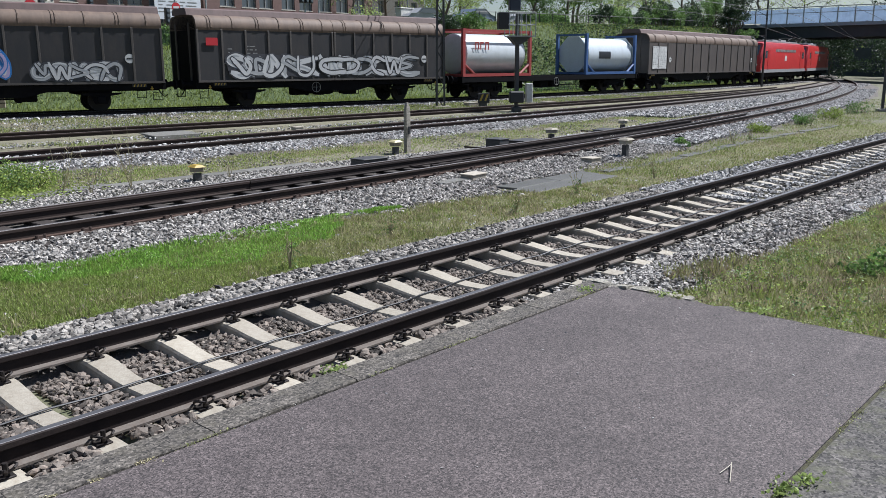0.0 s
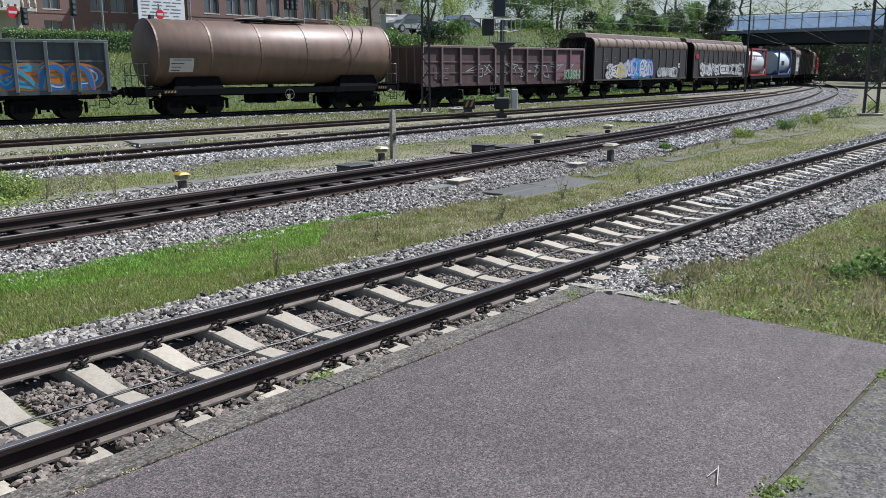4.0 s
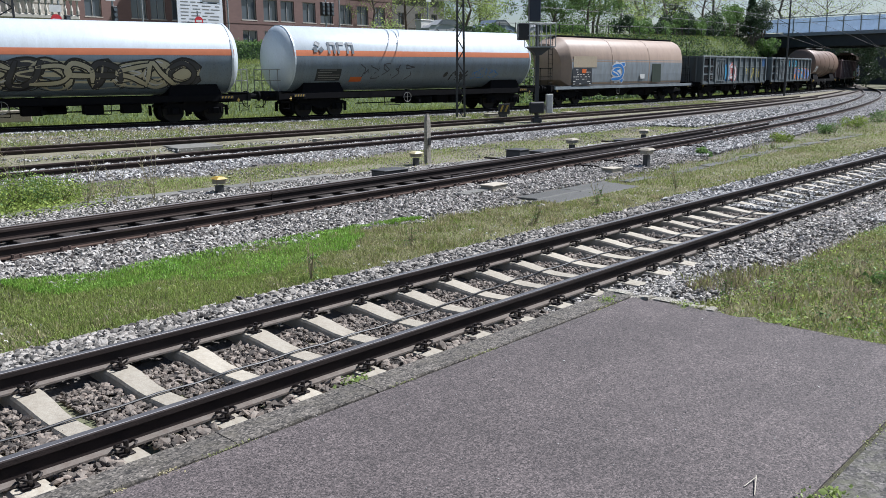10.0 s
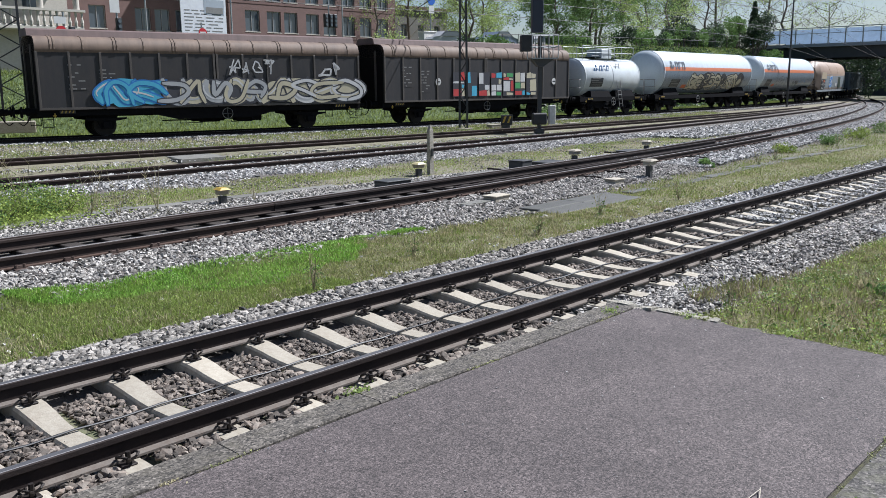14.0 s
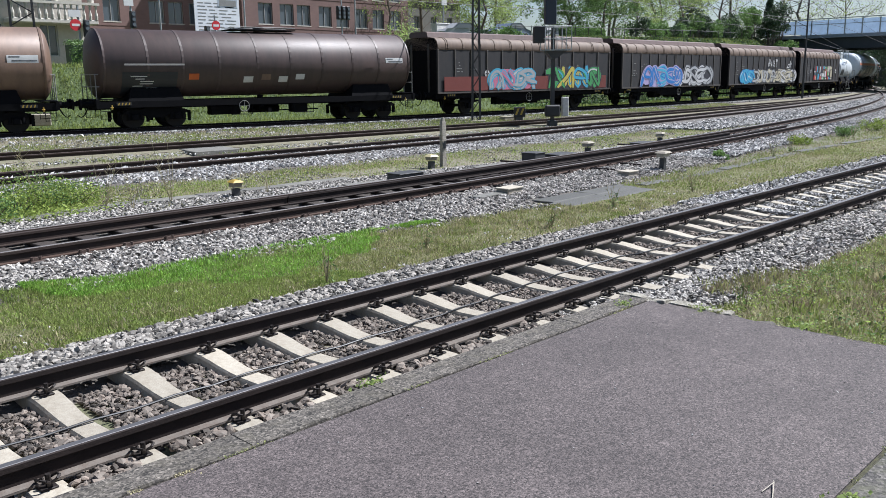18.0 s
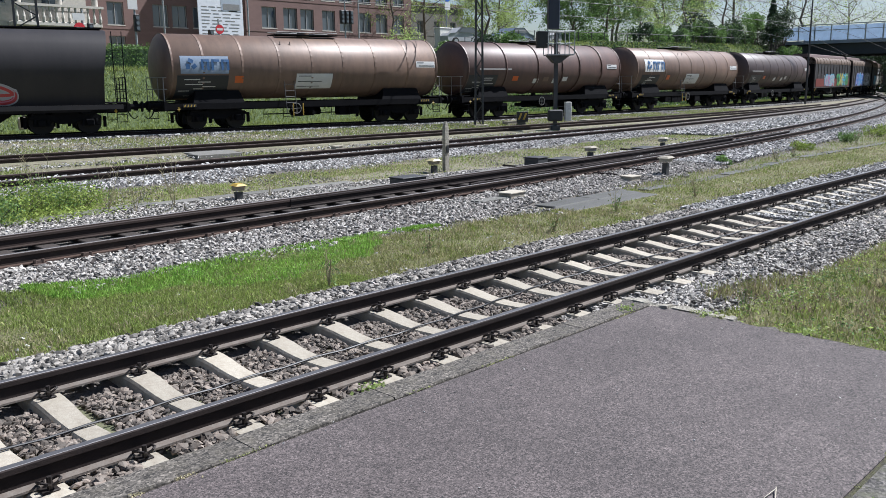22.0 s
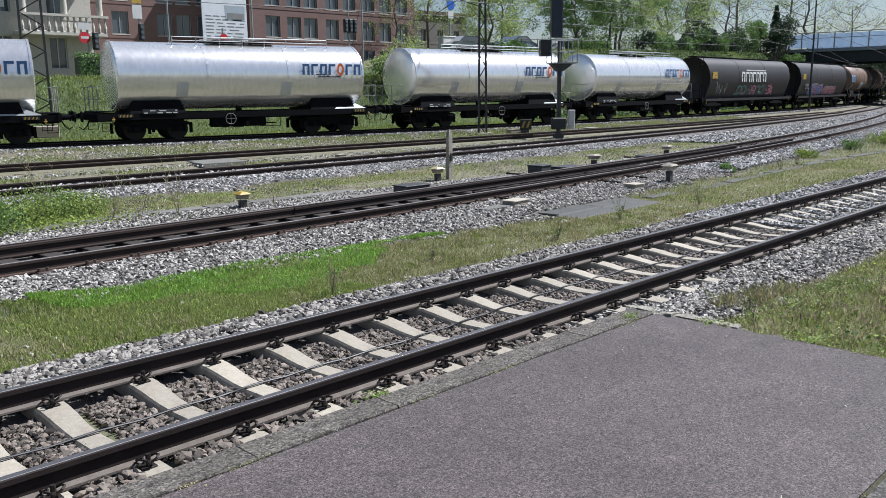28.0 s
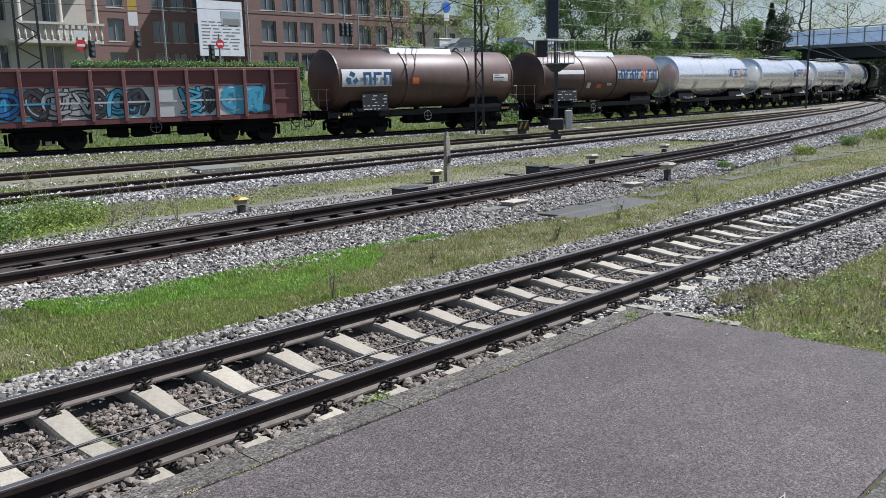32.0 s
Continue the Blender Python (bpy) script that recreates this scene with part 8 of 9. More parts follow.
def edge2(x):
    """Where the grass meets the ballast of the second track."""
    return track_2(x) - float(np.interp(x, (3, 4.4, 5, 6.5, 9, 11.4, 12.3, 13, 60), (2.0, 2.4, 2.3, 2.3, 2.5, 2.9, 3.2, 2.45, 2.3)))


def strip_z(x, y):
    """Height of the grass between the first two tracks: it creeps up the ballast shoulder."""
    return max(-0.268, float(np.interp(y - track_2(x), (-2.7, -2.0, -0.9), (-0.3, -0.2, -0.18))) + 0.012)


def lush_edge(x):
    """Where the fresh clover patch gives way to shorter turf."""
    return min(edge2(x), float(np.interp(x, (3.3, 3.9, 5.2, 6.4, 7.0, 8.0, 9.8), (9.9, 9.1, 8.55, 8.3, 8.6, 9.2, 10.2))) + 0.16 * math.sin(x * 3.1) + 0.08 * math.sin(x * 8.3))


blades("grass_strip", scatter(3.3, 9.8, lush_edge, lambda x: edge2(x) + 0.1, 28000, strip_z, 1.0, -0.3, 1.2, 1.25), 0.06, 0.013, M["grass_lush"], "lush short green grass between two tracks")
blades("turf_blades", scatter(1.2, 6.5, lambda x: track_1(x) + 2.0, lush_edge, 36000, strip_z, 61.0, -0.3, 1.4), 0.045, 0.012, M["grass_fresh"], "thin short green turf between two tracks")
blades("turf_blades", scatter(1.2, 9.0, lambda x: track_1(x) + 2.0, lush_edge, 30000, strip_z, 62.0, -0.1, 1.7), 0.045, 0.008, M["grass_olive"], "olive short turf between two tracks")
blades("grass_strip", scatter(3.0, 45, lineof(track_1, 1.95), edge2, 40000, strip_z, 2.0, -0.05, 0.7, 1.7), 0.055, 0.012, M["grass"], "green grass between two tracks")
blades("dry_grass", scatter(1.2, 45, lineof(track_1, 1.9), edge2, 30000, strip_z, 3.0, 0.05, 0.8, 1.3), 0.05, 0.009, M["grass_dry"], "dry straw-coloured grass between two tracks")


def verge_z(x, y):
    """Height of the rough turf beside the platform end."""
    return float(np.interp(y - track_1(x), (-6, -3.2, -2.3, -1.75), (0.02, -0.01, -0.1, -0.28)))


blades("verge_grass", scatter(6.45, 22, lambda x: -4 - 0.3 * x, lambda x: 3.8 - 0.02 * x, 76000, verge_z, 4.0, -0.15, 1.1, 1.6), 0.06, 0.008, M["grass_olive"], "rough green grass beside the platform end")
blades("verge_dry_grass", scatter(6.45, 24, lambda x: -4 - 0.3 * x, lambda x: 3.92 - 0.025 * x, 52000, verge_z, 5.0, -0.12, 1.2, 1.5), 0.08, 0.006, M["grass_dry"], "dry straggling grass beside the platform end")
blades("patchy_grass", scatter(4, 60, lambda x: max(track_2(x) + 2.0, trough_y(x) + 0.12), lambda x: track_3(x) - 2.2, 52000, -0.262, 6.0, -0.1, 0.5, 1.5), 0.06, 0.016, M["grass_fresh"], "patchy grass between two tracks")
blades("dry_grass", scatter(4, 60, lambda x: max(track_2(x) + 2.0, trough_y(x) + 0.12), lambda x: track_3(x) - 2.1, 46000, -0.262, 7.0, -0.15, 0.6, 1.5), 0.055, 0.014, M["grass_dry"], "dry grass between two tracks")
blades("trackside_grass", scatter(5, 60, lineof(track_4, 0.9), lambda x: train_y(x) - 1.9, 60000, lambda x, y: ground_z(x, y) + 0.08, 8.0, -0.1, 0.5, 1.2), 0.09, 0.024, M["grass"], "grass tufts beside the goods line")
blades("sparse_grass", scatter(5, 60, lineof(track_3, 1.6), lambda x: track_4(x) - 0.9, 36000, -0.24, 9.0, -0.05, 0.6, 1.2), 0.09, 0.022, M["grass"], "sparse grass between rusty tracks")
blades("dry_grass", scatter(5, 60, lineof(track_4, -0.6), lambda x: train_y(x) - 1.8, 34000, lambda x, y: ground_z(x, y) + 0.08, 10.0, -0.12, 0.6, 1.2), 0.09, 0.018, M["grass_dry"], "dry grass between rusty tracks")
blades("bank_grass", scatter(2, 108, lineof(train_y, 1.9), lineof(train_y, 12.0), 100000, lambda x, y: ground_z(x, y), None, 0, 0.5, 1.0), 0.26, 0.035, M["grass"], "long bright grass behind the goods line")
ivy = scatter(44, 108, lineof(train_y, 4.5), lineof(train_y, 8.6), 26000, lambda x, y: ground_z(x, y) + 0.12, None)
ivy[:, 2] += RNG.uniform(-0.1, 0.25, len(ivy))
far_ivy = scatter(60, 108, lineof(train_y, 5.0), lineof(train_y, 11.2), 26000, lambda x, y: ground_z(x, y) + 0.15, 51.0, -0.15, 0.25)
ivy = np.concatenate([ivy, far_ivy])
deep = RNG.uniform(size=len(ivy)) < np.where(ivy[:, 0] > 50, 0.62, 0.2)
tagged(strew("bank_ivy", LEAF_V, LEAF_F, ivy[~deep], RNG.uniform(0.1, 0.22, ((~deep).sum(), 1)), M["leaf"], RNG), "ivy and brambles on the bank", "ivy", kind="stuff")
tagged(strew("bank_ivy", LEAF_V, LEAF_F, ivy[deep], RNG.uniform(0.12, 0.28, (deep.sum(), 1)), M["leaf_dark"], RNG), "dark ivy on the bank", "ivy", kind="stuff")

blades("verge_tufts", scatter(6.5, 13, lambda x: -1.0, lambda x: 3.6, 15000, verge_z, 14.0, 0.12, 1.5), 0.09, 0.008, M["grass"], "tufts of long grass beside the platform")
blades("turf_blades", scatter(1.2, 30, lineof(track_1, 1.85), lineof(track_1, 4.1), 44000, -0.268, 16.0, -0.12, 1.1, 1.6), 0.035, 0.009, M["grass"], "very short turf between two tracks")
blades("turf_dry_blades", scatter(1.2, 30, lineof(track_1, 1.85), lineof(track_1, 4.1), 40000, -0.268, 17.0, -0.15, 1.3, 1.6), 0.04, 0.007, M["grass_dry"], "very short dry turf between two tracks")
blades("far_grass", scatter(16, 60, lineof(track_1, 2.0), lineof(track_2, -2.3), 16000, -0.265, 31.0, 0.0, 0.5, 1.2), 0.06, 0.022, M["grass"], "ragged grass along the far part of the strip")
blades("far_dry_grass", scatter(16, 60, lineof(track_1, 2.0), lineof(track_2, -2.3), 14000, -0.265, 32.0, -0.05, 0.5, 1.2), 0.06, 0.018, M["grass_dry"], "dry grass along the far part of the strip")
for k, (x, y, w, h) in enumerate([(22.5, 10.9, 0.6, 0.25), (29, 11.2, 0.8, 0.3), (34, 11.4, 0.9, 0.35), (38, 11.6, 1.2, 0.45), (43, 11.9, 1.4, 0.5), (48, 11.6, 1.6, 0.6)]):
    shrub(x, y, -0.28, w, h, M["leaf_bramble"] if k % 2 else M["leaf"], 440 + k, 900, 0.07, "low green weed clump on the grassy strip", "weed_clump", 10)


def tufts(name, centres, per, spread, h, w, mat, label):
    """Clumps of longer blades round the given places."""
    pts = np.repeat(centres, per, axis=0) + RNG.normal(0, 1, (len(centres) * per, 3)) * [spread, spread, 0.004]
    return blades(name, pts, h, w, mat, label)


verge_spots = scatter(6.6, 14, lambda x: -0.8, lambda x: 3.55, 420, verge_z)
tufts("grass_tufts", verge_spots[:150], 60, 0.06, 0.085, 0.0075, M["grass_olive"], "clumps of green grass beside the platform end")
tufts("grass_tufts", verge_spots[150:290], 60, 0.07, 0.1, 0.006, M["grass_dry"], "clumps of straw-coloured grass beside the platform end")
tufts("grass_tufts", verge_spots[290:], 50, 0.05, 0.07, 0.012, M["grass"], "clumps of broad green blades beside the platform end")
dead_spots = scatter(6.7, 15, lambda x: -0.8, lambda x: 3.75, 200, verge_z, 65.0, 0.0, 0.8)
tufts("grass_tufts", dead_spots, 55, 0.09, 0.1, 0.005, M["grass_dead"], "clumps of dead brown stalks beside the platform end")
stray = np.array([(8.35 + 0.16 * k, 3.98 - 0.05 * k + 0.12 * math.sin(k * 2.1), -0.2) for k in range(9)])
tufts("grass_tufts", stray, 90, 0.12, 0.1, 0.006, M["grass_olive"], "wispy grass creeping over the ballast shoulder")
tufts("grass_tufts", stray[::2], 60, 0.14, 0.12, 0.006, M["grass_dead"], "dead stalks creeping over the ballast shoulder")
litter = scatter(6.45, 15, lambda x: -1.2, lambda x: 3.6, 46000, lambda x, y: verge_z(x, y) + 0.04, 41.0, -0.1, 1.6)
litter[:, 2] += RNG.uniform(-0.03, 0.05, len(litter))
tagged(strew("herbs", LEAF_V, LEAF_F, litter, RNG.uniform(0.01, 0.028, (len(litter), 1)), M["grass_olive"], RNG, 0.6), "small pale herb leaves in the verge", "herbs", kind="stuff")
strip_spots = scatter(2.0, 15, lineof(track_1, 2.2), edge2, 330, strip_z)
tufts("grass_tufts", strip_spots[:130], 45, 0.07, 0.07, 0.009, M["grass_olive"], "olive grass clumps between two tracks")
tufts("grass_tufts", strip_spots[(strip_spots[:, 0] > 7.5) | (strip_spots[:, 1] < 8.0)][:120], 40, 0.08, 0.08, 0.007, M["grass_dry"], "straw grass clumps between two tracks")
tufts("grass_tufts", strip_spots[200:], 50, 0.06, 0.06, 0.011, M["grass"], "fresh green clumps between two tracks")
clover = scatter(3.3, 9.8, lush_edge, lambda x: edge2(x) + 0.12, 32000, strip_z, 66.0, -0.2, 1.3, 1.25)
clover[:, 2] += RNG.uniform(-0.02, 0.03, len(clover)) + np.array([0.05 * max(0.0, noise.noise((p[0] * 2.6, p[1] * 2.6, 63.0))) for p in clover])
tagged(strew("clover", LEAF_V, LEAF_F, clover, RNG.uniform(0.015, 0.036, (len(clover), 1)), M["grass_lush"], RNG, 0.7), "low clover in the grass", "clover", kind="stuff")
herbs = scatter(6.45, 14, lambda x: -1.0, lambda x: 3.5, 22000, lambda x, y: verge_z(x, y) + 0.04, 15.0, 0.0, 1.0)
herbs[:, 2] += RNG.uniform(-0.03, 0.06, len(herbs))
tagged(strew("herbs", LEAF_V, LEAF_F, herbs, RNG.uniform(0.015, 0.042, (len(herbs), 1)), M["leaf"], RNG, 0.9), "low leafy herbs by the platform", "herbs", kind="stuff")

mat = scatter(1.5, 7.6, lambda x: 14.9, lambda x: 18.4, 15000, -0.2, 21.0, 0.0, 0.45)
mat[:, 2] += RNG.uniform(-0.06, 0.1, len(mat))
tagged(strew("bramble_mat", LEAF_V, LEAF_F, mat, RNG.uniform(0.035, 0.085, (len(mat), 1)), M["leaf_bramble"], RNG, 0.9), "low mat of fresh bramble leaves", "brambles", kind="stuff")
leafy = scatter(6.45, 16, lambda x: -1.5, lambda x: 3.5, 26000, lambda x, y: verge_z(x, y) + 0.05, 22.0, 0.0, 1.4, 1.4)
leafy[:, 2] += RNG.uniform(-0.05, 0.08, len(leafy))
tagged(strew("herbs", LEAF_V, LEAF_F, leafy, RNG.uniform(0.015, 0.042, (len(leafy), 1)), M["leaf_bramble"], RNG, 0.9), "bright leafy herbs by the platform end", "herbs", kind="stuff")
edge = np.stack([RNG.normal(6.33, 0.06, 3200), RNG.uniform(-2.5, 3.1, 3200), RNG.uniform(0.02, 0.2, 3200)], -1)
edge = edge[np.array([noise.noise((p[1] * 3.5, 1.0, 0)) for p in edge]) > -0.05]
tagged(strew("edge_weeds", LEAF_V, LEAF_F, edge, RNG.uniform(0.012, 0.035, (len(edge), 1)), M["leaf_bramble"], RNG, 0.9), "small weeds along the platform edge", "weeds", kind="stuff")
edge = np.stack([RNG.normal(6.25, 0.03, 2600), RNG.uniform(1.6, 3.5, 2600), RNG.uniform(0.195, 0.222, 2600)], -1)
edge = edge[np.array([noise.noise((p[1] * 5.5, 7.0, 0)) for p in edge]) > 0.22]
tagged(strew("moss_tufts", LEAF_V, LEAF_F, edge, RNG.uniform(0.008, 0.022, (len(edge), 1)), M["grass_olive"], RNG, 0.9), "moss cushions along the broken end kerb", "moss", kind="stuff")
crack = np.stack([RNG.uniform(-1, 6.2, 2600), RNG.normal(1.155, 0.022, 2600), RNG.uniform(0.19, 0.21, 2600)], -1)
crack = crack[np.array([noise.noise((p[0] * 2.5, 4.0, 0)) for p in crack]) > 0.0]
tagged(strew("moss_tufts", LEAF_V, LEAF_F, crack, RNG.uniform(0.006, 0.018, (len(crack), 1)), M["grass_olive"], RNG, 0.9), "moss in the joint between old and new asphalt", "moss", kind="stuff")
crack = np.stack([RNG.uniform(-1, 6.2, 2600), RNG.normal(3.588, 0.012, 2600), RNG.uniform(0.195, 0.206, 2600)], -1)
crack = crack[np.array([noise.noise((p[0] * 2.5, 9.0, 0)) for p in crack]) > 0.12]
tagged(strew("moss_tufts", LEAF_V, LEAF_F, crack, RNG.uniform(0.006, 0.016, (len(crack), 1)), M["grass_olive"], RNG, 0.9), "moss in the joint beside the kerb", "moss", kind="stuff")
crack = np.stack([RNG.uniform(0.9, 2.0, 900), RNG.normal(3.586, 0.02, 900), RNG.uniform(0.19, 0.206, 900)], -1)
crack = crack[np.array([noise.noise((p[0] * 5, 12.0, 0)) for p in crack]) > -0.05]
tagged(strew("moss_tufts", LEAF_V, LEAF_F, crack, RNG.uniform(0.008, 0.02, (len(crack), 1)), M["grass_dry"], RNG, 0.9), "yellowed moss in the kerb joint", "moss", kind="stuff")
# brambles and bushes by the tracks
for k, (x, y, w, h, n) in enumerate([(4.6, 15.6, 1.5, 0.55, 1400), (5.4, 16.3, 1.6, 0.6, 1500), (6.2, 16.6, 1.5, 0.55, 1300), (6.6, 16.4, 1.2, 0.45, 1100), (5.0, 17.0, 1.4, 0.5, 1000), (4.0, 16.6, 1.6, 0.6, 1300)]):
    shrub(x, y, -0.3, w * 1.25, h * 0.95, M["leaf_bramble"] if k % 2 else M["leaf"], 400 + k, int(n * 1.6), 0.05, "low bramble patch beside the track", "bramble", 14)
for k, (x, y, w, h, n) in enumerate([(11.6, 1.75, 1.6, 0.8, 4200), (13.2, 2.0, 1.5, 0.8, 3000), (9.9, 0.4, 1.6, 0.7, 3600), (9.3, 1.9, 0.8, 0.3, 900), (8.9, 2.25, 0.5, 0.22, 400)]):
    shrub(x, y, -0.05, w, h, M["leaf"], 420 + k, n, 0.055, "leafy green bush beside the platform end", "bush", 16)


def weed(x, y, z, h, seed, mat, label="thin dry weed stalks in gravel", n=6):
    rr = random.Random(seed)
    w = thing("weed", label, "plant", pose(x, y, z))
    bm = bmesh.new()
    for k in range(n):
        a, l = rr.uniform(0, 6.28), h * rr.uniform(0.5, 1)
        tip = (math.cos(a) * l * 0.3, math.sin(a) * l * 0.3, l)
        rod(bm, (0, 0, 0), tip, 0.006, 4, 0.003)
        for _ in range(4):
            f = rr.uniform(0.4, 1)
            b = rr.uniform(0, 6.28)
            base = Vector(tip) * f
            rod(bm, base, base + Vector((math.cos(b), math.sin(b), 0.8)) * l * 0.12, 0.004, 3, 0.002)
    part("stalk", bm, M["grass_dry"], w)
    if mat:
        rng = np.random.default_rng(seed)
        pos = rng.normal(0, 0.3, (60, 3)) * [h * 0.5, h * 0.5, 0] + np.stack([np.zeros(60), np.zeros(60), rng.uniform(0, h * 0.7, 60)], -1)
        f = strew("leaves", LEAF_V, LEAF_F, pos, rng.uniform(0.02, 0.05, (60, 1)), mat, rng)
        f.parent = w


for k, (x, y, h) in enumerate([(6.7, 15.3, 1.15), (7.1, 15.0, 0.9), (8.0, 15.2, 1.4), (6.0, 16.5, 1.2), (5.2, 18.0, 1.0), (10.1, 15.0, 0.5)]):
    weed(x, y, -0.28, h, 500 + k, None)
for k, (x, y, h) in enumerate([(5.9, 7.65, 0.45), (13.0, 8.3, 0.45), (15.8, 8.2, 0.5), (10.6, 7.9, 0.35), (8.1, 8.2, 0.4), (8.0, 3.55, 0.28), (7.5, 3.3, 0.25), (26, 10.3, 0.6), (24, 10.0, 0.6), (33, 10.8, 0.7)]):
    weed(x, y, -0.28 if y > 4 else -0.18, h, 520 + k, M["leaf"], "straggling green weed beside the rails", 8)
for k, (x, y) in enumerate([(3.27, 3.84), (3.6, 1.15), (3.75, 1.1), (5.6, 1.15), (6.25, 3.1), (6.3, 2.3), (6.35, 1.2), (5.95, 3.66)]):
    rng = np.random.default_rng(600 + k)
    t = thing("weed", "small green weed in a paving joint", "plant", pose(x, y, PZ - 0.02))
    pos = rng.normal(0, 1, (70, 3)) * [0.05, 0.03, 0.012] + [0, 0, 0.03]
    f = strew("leaves", LEAF_V, LEAF_F, pos, rng.uniform(0.02, 0.04, (70, 1)), M["leaf_spring"], rng)
    f.parent = t

# ---- stones ----


def stones(name, pts, lo, hi, mat, label, near=False):
    n = len(pts)
    ob = strew(name, ROCK_V if near else CHIP_V, ROCK_F if near else CHIP_F, pts, lo + (hi - lo) * 1.15 * RNG.uniform(size=(n, 1)) ** 1.5, mat, RNG, 0.75)
    return tagged(ob, label, "ballast", kind="stuff")


def clear_of_track(pts, line, sleepers=True, half=1.32):
    o = pts[:, 1] - np.array([line(x) for x in pts[:, 0]])
    ok = (np.abs(np.abs(o) - 0.7525) > 0.1)
    if sleepers:
        ph = (pts[:, 0] - SL0 + 0.5 * SLP) % SLP - 0.5 * SLP
        ok &= ~((np.abs(ph) < 0.125) & (np.abs(o) < half))
    return pts[ok]


def settle(pts, line, offs, zs):
    """Drop stones onto the shoulder of their bed."""
    o = pts[:, 1] - np.array([line(x) for x in pts[:, 0]])
    pts[:, 2] = np.interp(o, offs, zs) + RNG.uniform(-0.012, 0.02, len(pts))
    return pts


def heap(pts, dz):
    pts[:, 2] += RNG.uniform(-dz, dz, len(pts))
    return pts


mid1 = heap(clear_of_track(scatter(-0.5, 14, lineof(track_1, -0.74), lineof(track_1, 0.74), 34000, -0.262, None, 0, 1, 1.25), track_1), 0.02)
stones("ballast_stones", mid1, 0.028, 0.062, M["stone_brown"], "brownish ballast stones between the sleepers", True)
edge1 = heap(clear_of_track(scatter(-0.5, 6.4, lineof(track_1, -1.72), lineof(track_1, -0.8), 6500, -0.18), track_1), 0.02)
stones("ballast_stones", edge1, 0.035, 0.085, M["stone_brown"], "rusty brown stones between rail and kerb", True)
out1 = heap(clear_of_track(scatter(0.5, 14, lineof(track_1, 0.72), lineof(track_1, 2.0), 16000, -0.2, None, 0, 1, 1.2), track_1), 0.02)
stones("ballast_stones", settle(out1, track_1, [0.7, 1.45, 1.7, 2.1], [-0.2, -0.2, -0.235, -0.285]), 0.034, 0.078, M["stone_mid"], "grey ballast stones beside the rail", True)
far1 = clear_of_track(scatter(14, 60, lineof(track_1, -1.9), lineof(track_1, 1.95), 26000, -0.205, None, 0, 1, 1.6), track_1)
stones("ballast_stones", far1, 0.05, 0.1, M["stone"], "pale ballast along the first track")
near1 = clear_of_track(scatter(6.4, 20, lambda x: track_1(x) - 2.0 - 0.12 * math.sin(x * 2.3), lineof(track_1, -0.8), 13000, -0.21), track_1)
stones("ballast_stones", settle(near1, track_1, [-2.3, -1.9, -1.5, -0.8], [-0.28, -0.24, -0.2, -0.195]), 0.034, 0.078, M["stone_near"], "grey ballast beyond the platform end")
cover1 = scatter(7.0, 40, lineof(track_1, -1.5), lambda x: track_1(x) - (1.12 if x < 9.5 else 0.9), 8000, -0.168, None, 0, 1, 1.4)
stones("ballast_stones", cover1, 0.04, 0.08, M["stone_near"], "pale ballast heaped over sleeper ends")
in2 = clear_of_track(scatter(3, 30, lineof(track_2, -0.66), lineof(track_2, 0.66), 9000, -0.245, None, 0, 1, 1.3), track_2, False)
stones("ballast_stones", in2, 0.035, 0.075, surf("ballast_stone_oily", (0.1, 0.08, 0.066), (0.05, 0.04, 0.034), 9, 0.85, 0, 0.5, 60, dirt=(0.09, 0.05, 0.035), island=0.7), "rust-stained ballast between the rails")
b2 = clear_of_track(scatter(3, 22, lambda x: edge2(x) - 0.1 - 0.12 * math.sin(x * 2.1) - 0.1 * math.sin(x * 5.3), lineof(track_2, 1.8), 50000, -0.19, None, 0, 1, 1.2), track_2, False)
b2 = b2[np.abs(b2[:, 1] - np.array([track_2(x) for x in b2[:, 0]])) > 0.85]
stones("ballast_stones", settle(b2, track_2, [-3.5, -2.6, -2.0, -0.9, 1.5, 1.9], [-0.27, -0.265, -0.2, -0.18, -0.19, -0.27]), 0.035, 0.085, M["stone_near"], "pale ballast of the second track")
b2n = heap(scatter(3.5, 22, lineof(track_2, 1.5), lambda x: trough_y(x) - 0.15, 15000, -0.232, None, 0, 1, 1.2), 0.015)
stones("ballast_stones", b2n, 0.035, 0.085, M["stone_near"], "grey ballast between the second track and the cable trough")
b2f = clear_of_track(scatter(22, 80, lineof(track_2, -2.4), lineof(track_2, 1.8), 26000, -0.18, None, 0, 1, 1.5), track_2, False)
stones("ballast_stones", b2f, 0.06, 0.14, M["stone"], "pale ballast of the second track")
b3 = clear_of_track(scatter(5, 34, lambda x: track_3(x) - 2.35 - 0.3 * math.sin(x * 1.3), lineof(track_3, 2.1), 30000, -0.19, None, 0, 1, 1.1), track_3, False)
stones("ballast_stones", settle(b3, track_3, [-2.6, -1.9, -0.7, 0.7, 1.7, 2.3], [-0.3, -0.2, -0.14, -0.14, -0.16, -0.27]), 0.045, 0.12, M["stone"], "pale ballast of the third track")
b3f = clear_of_track(scatter(34, 100, lineof(track_3, -4.5), lineof(track_3, 1.8), 22000, -0.2, None, 0, 1, 1.4), track_3, False)
stones("ballast_stones", b3f, 0.08, 0.2, M["stone"], "pale ballast of the third track")
b5 = clear_of_track(scatter(5, 100, lineof(train_y, -1.8), lineof(train_y, 1.5), 20000, 0.0, None, 0, 1, 1.2), train_y, False)
stones("ballast_stones", b5, 0.07, 0.16, M["stone"], "ballast of the goods line")
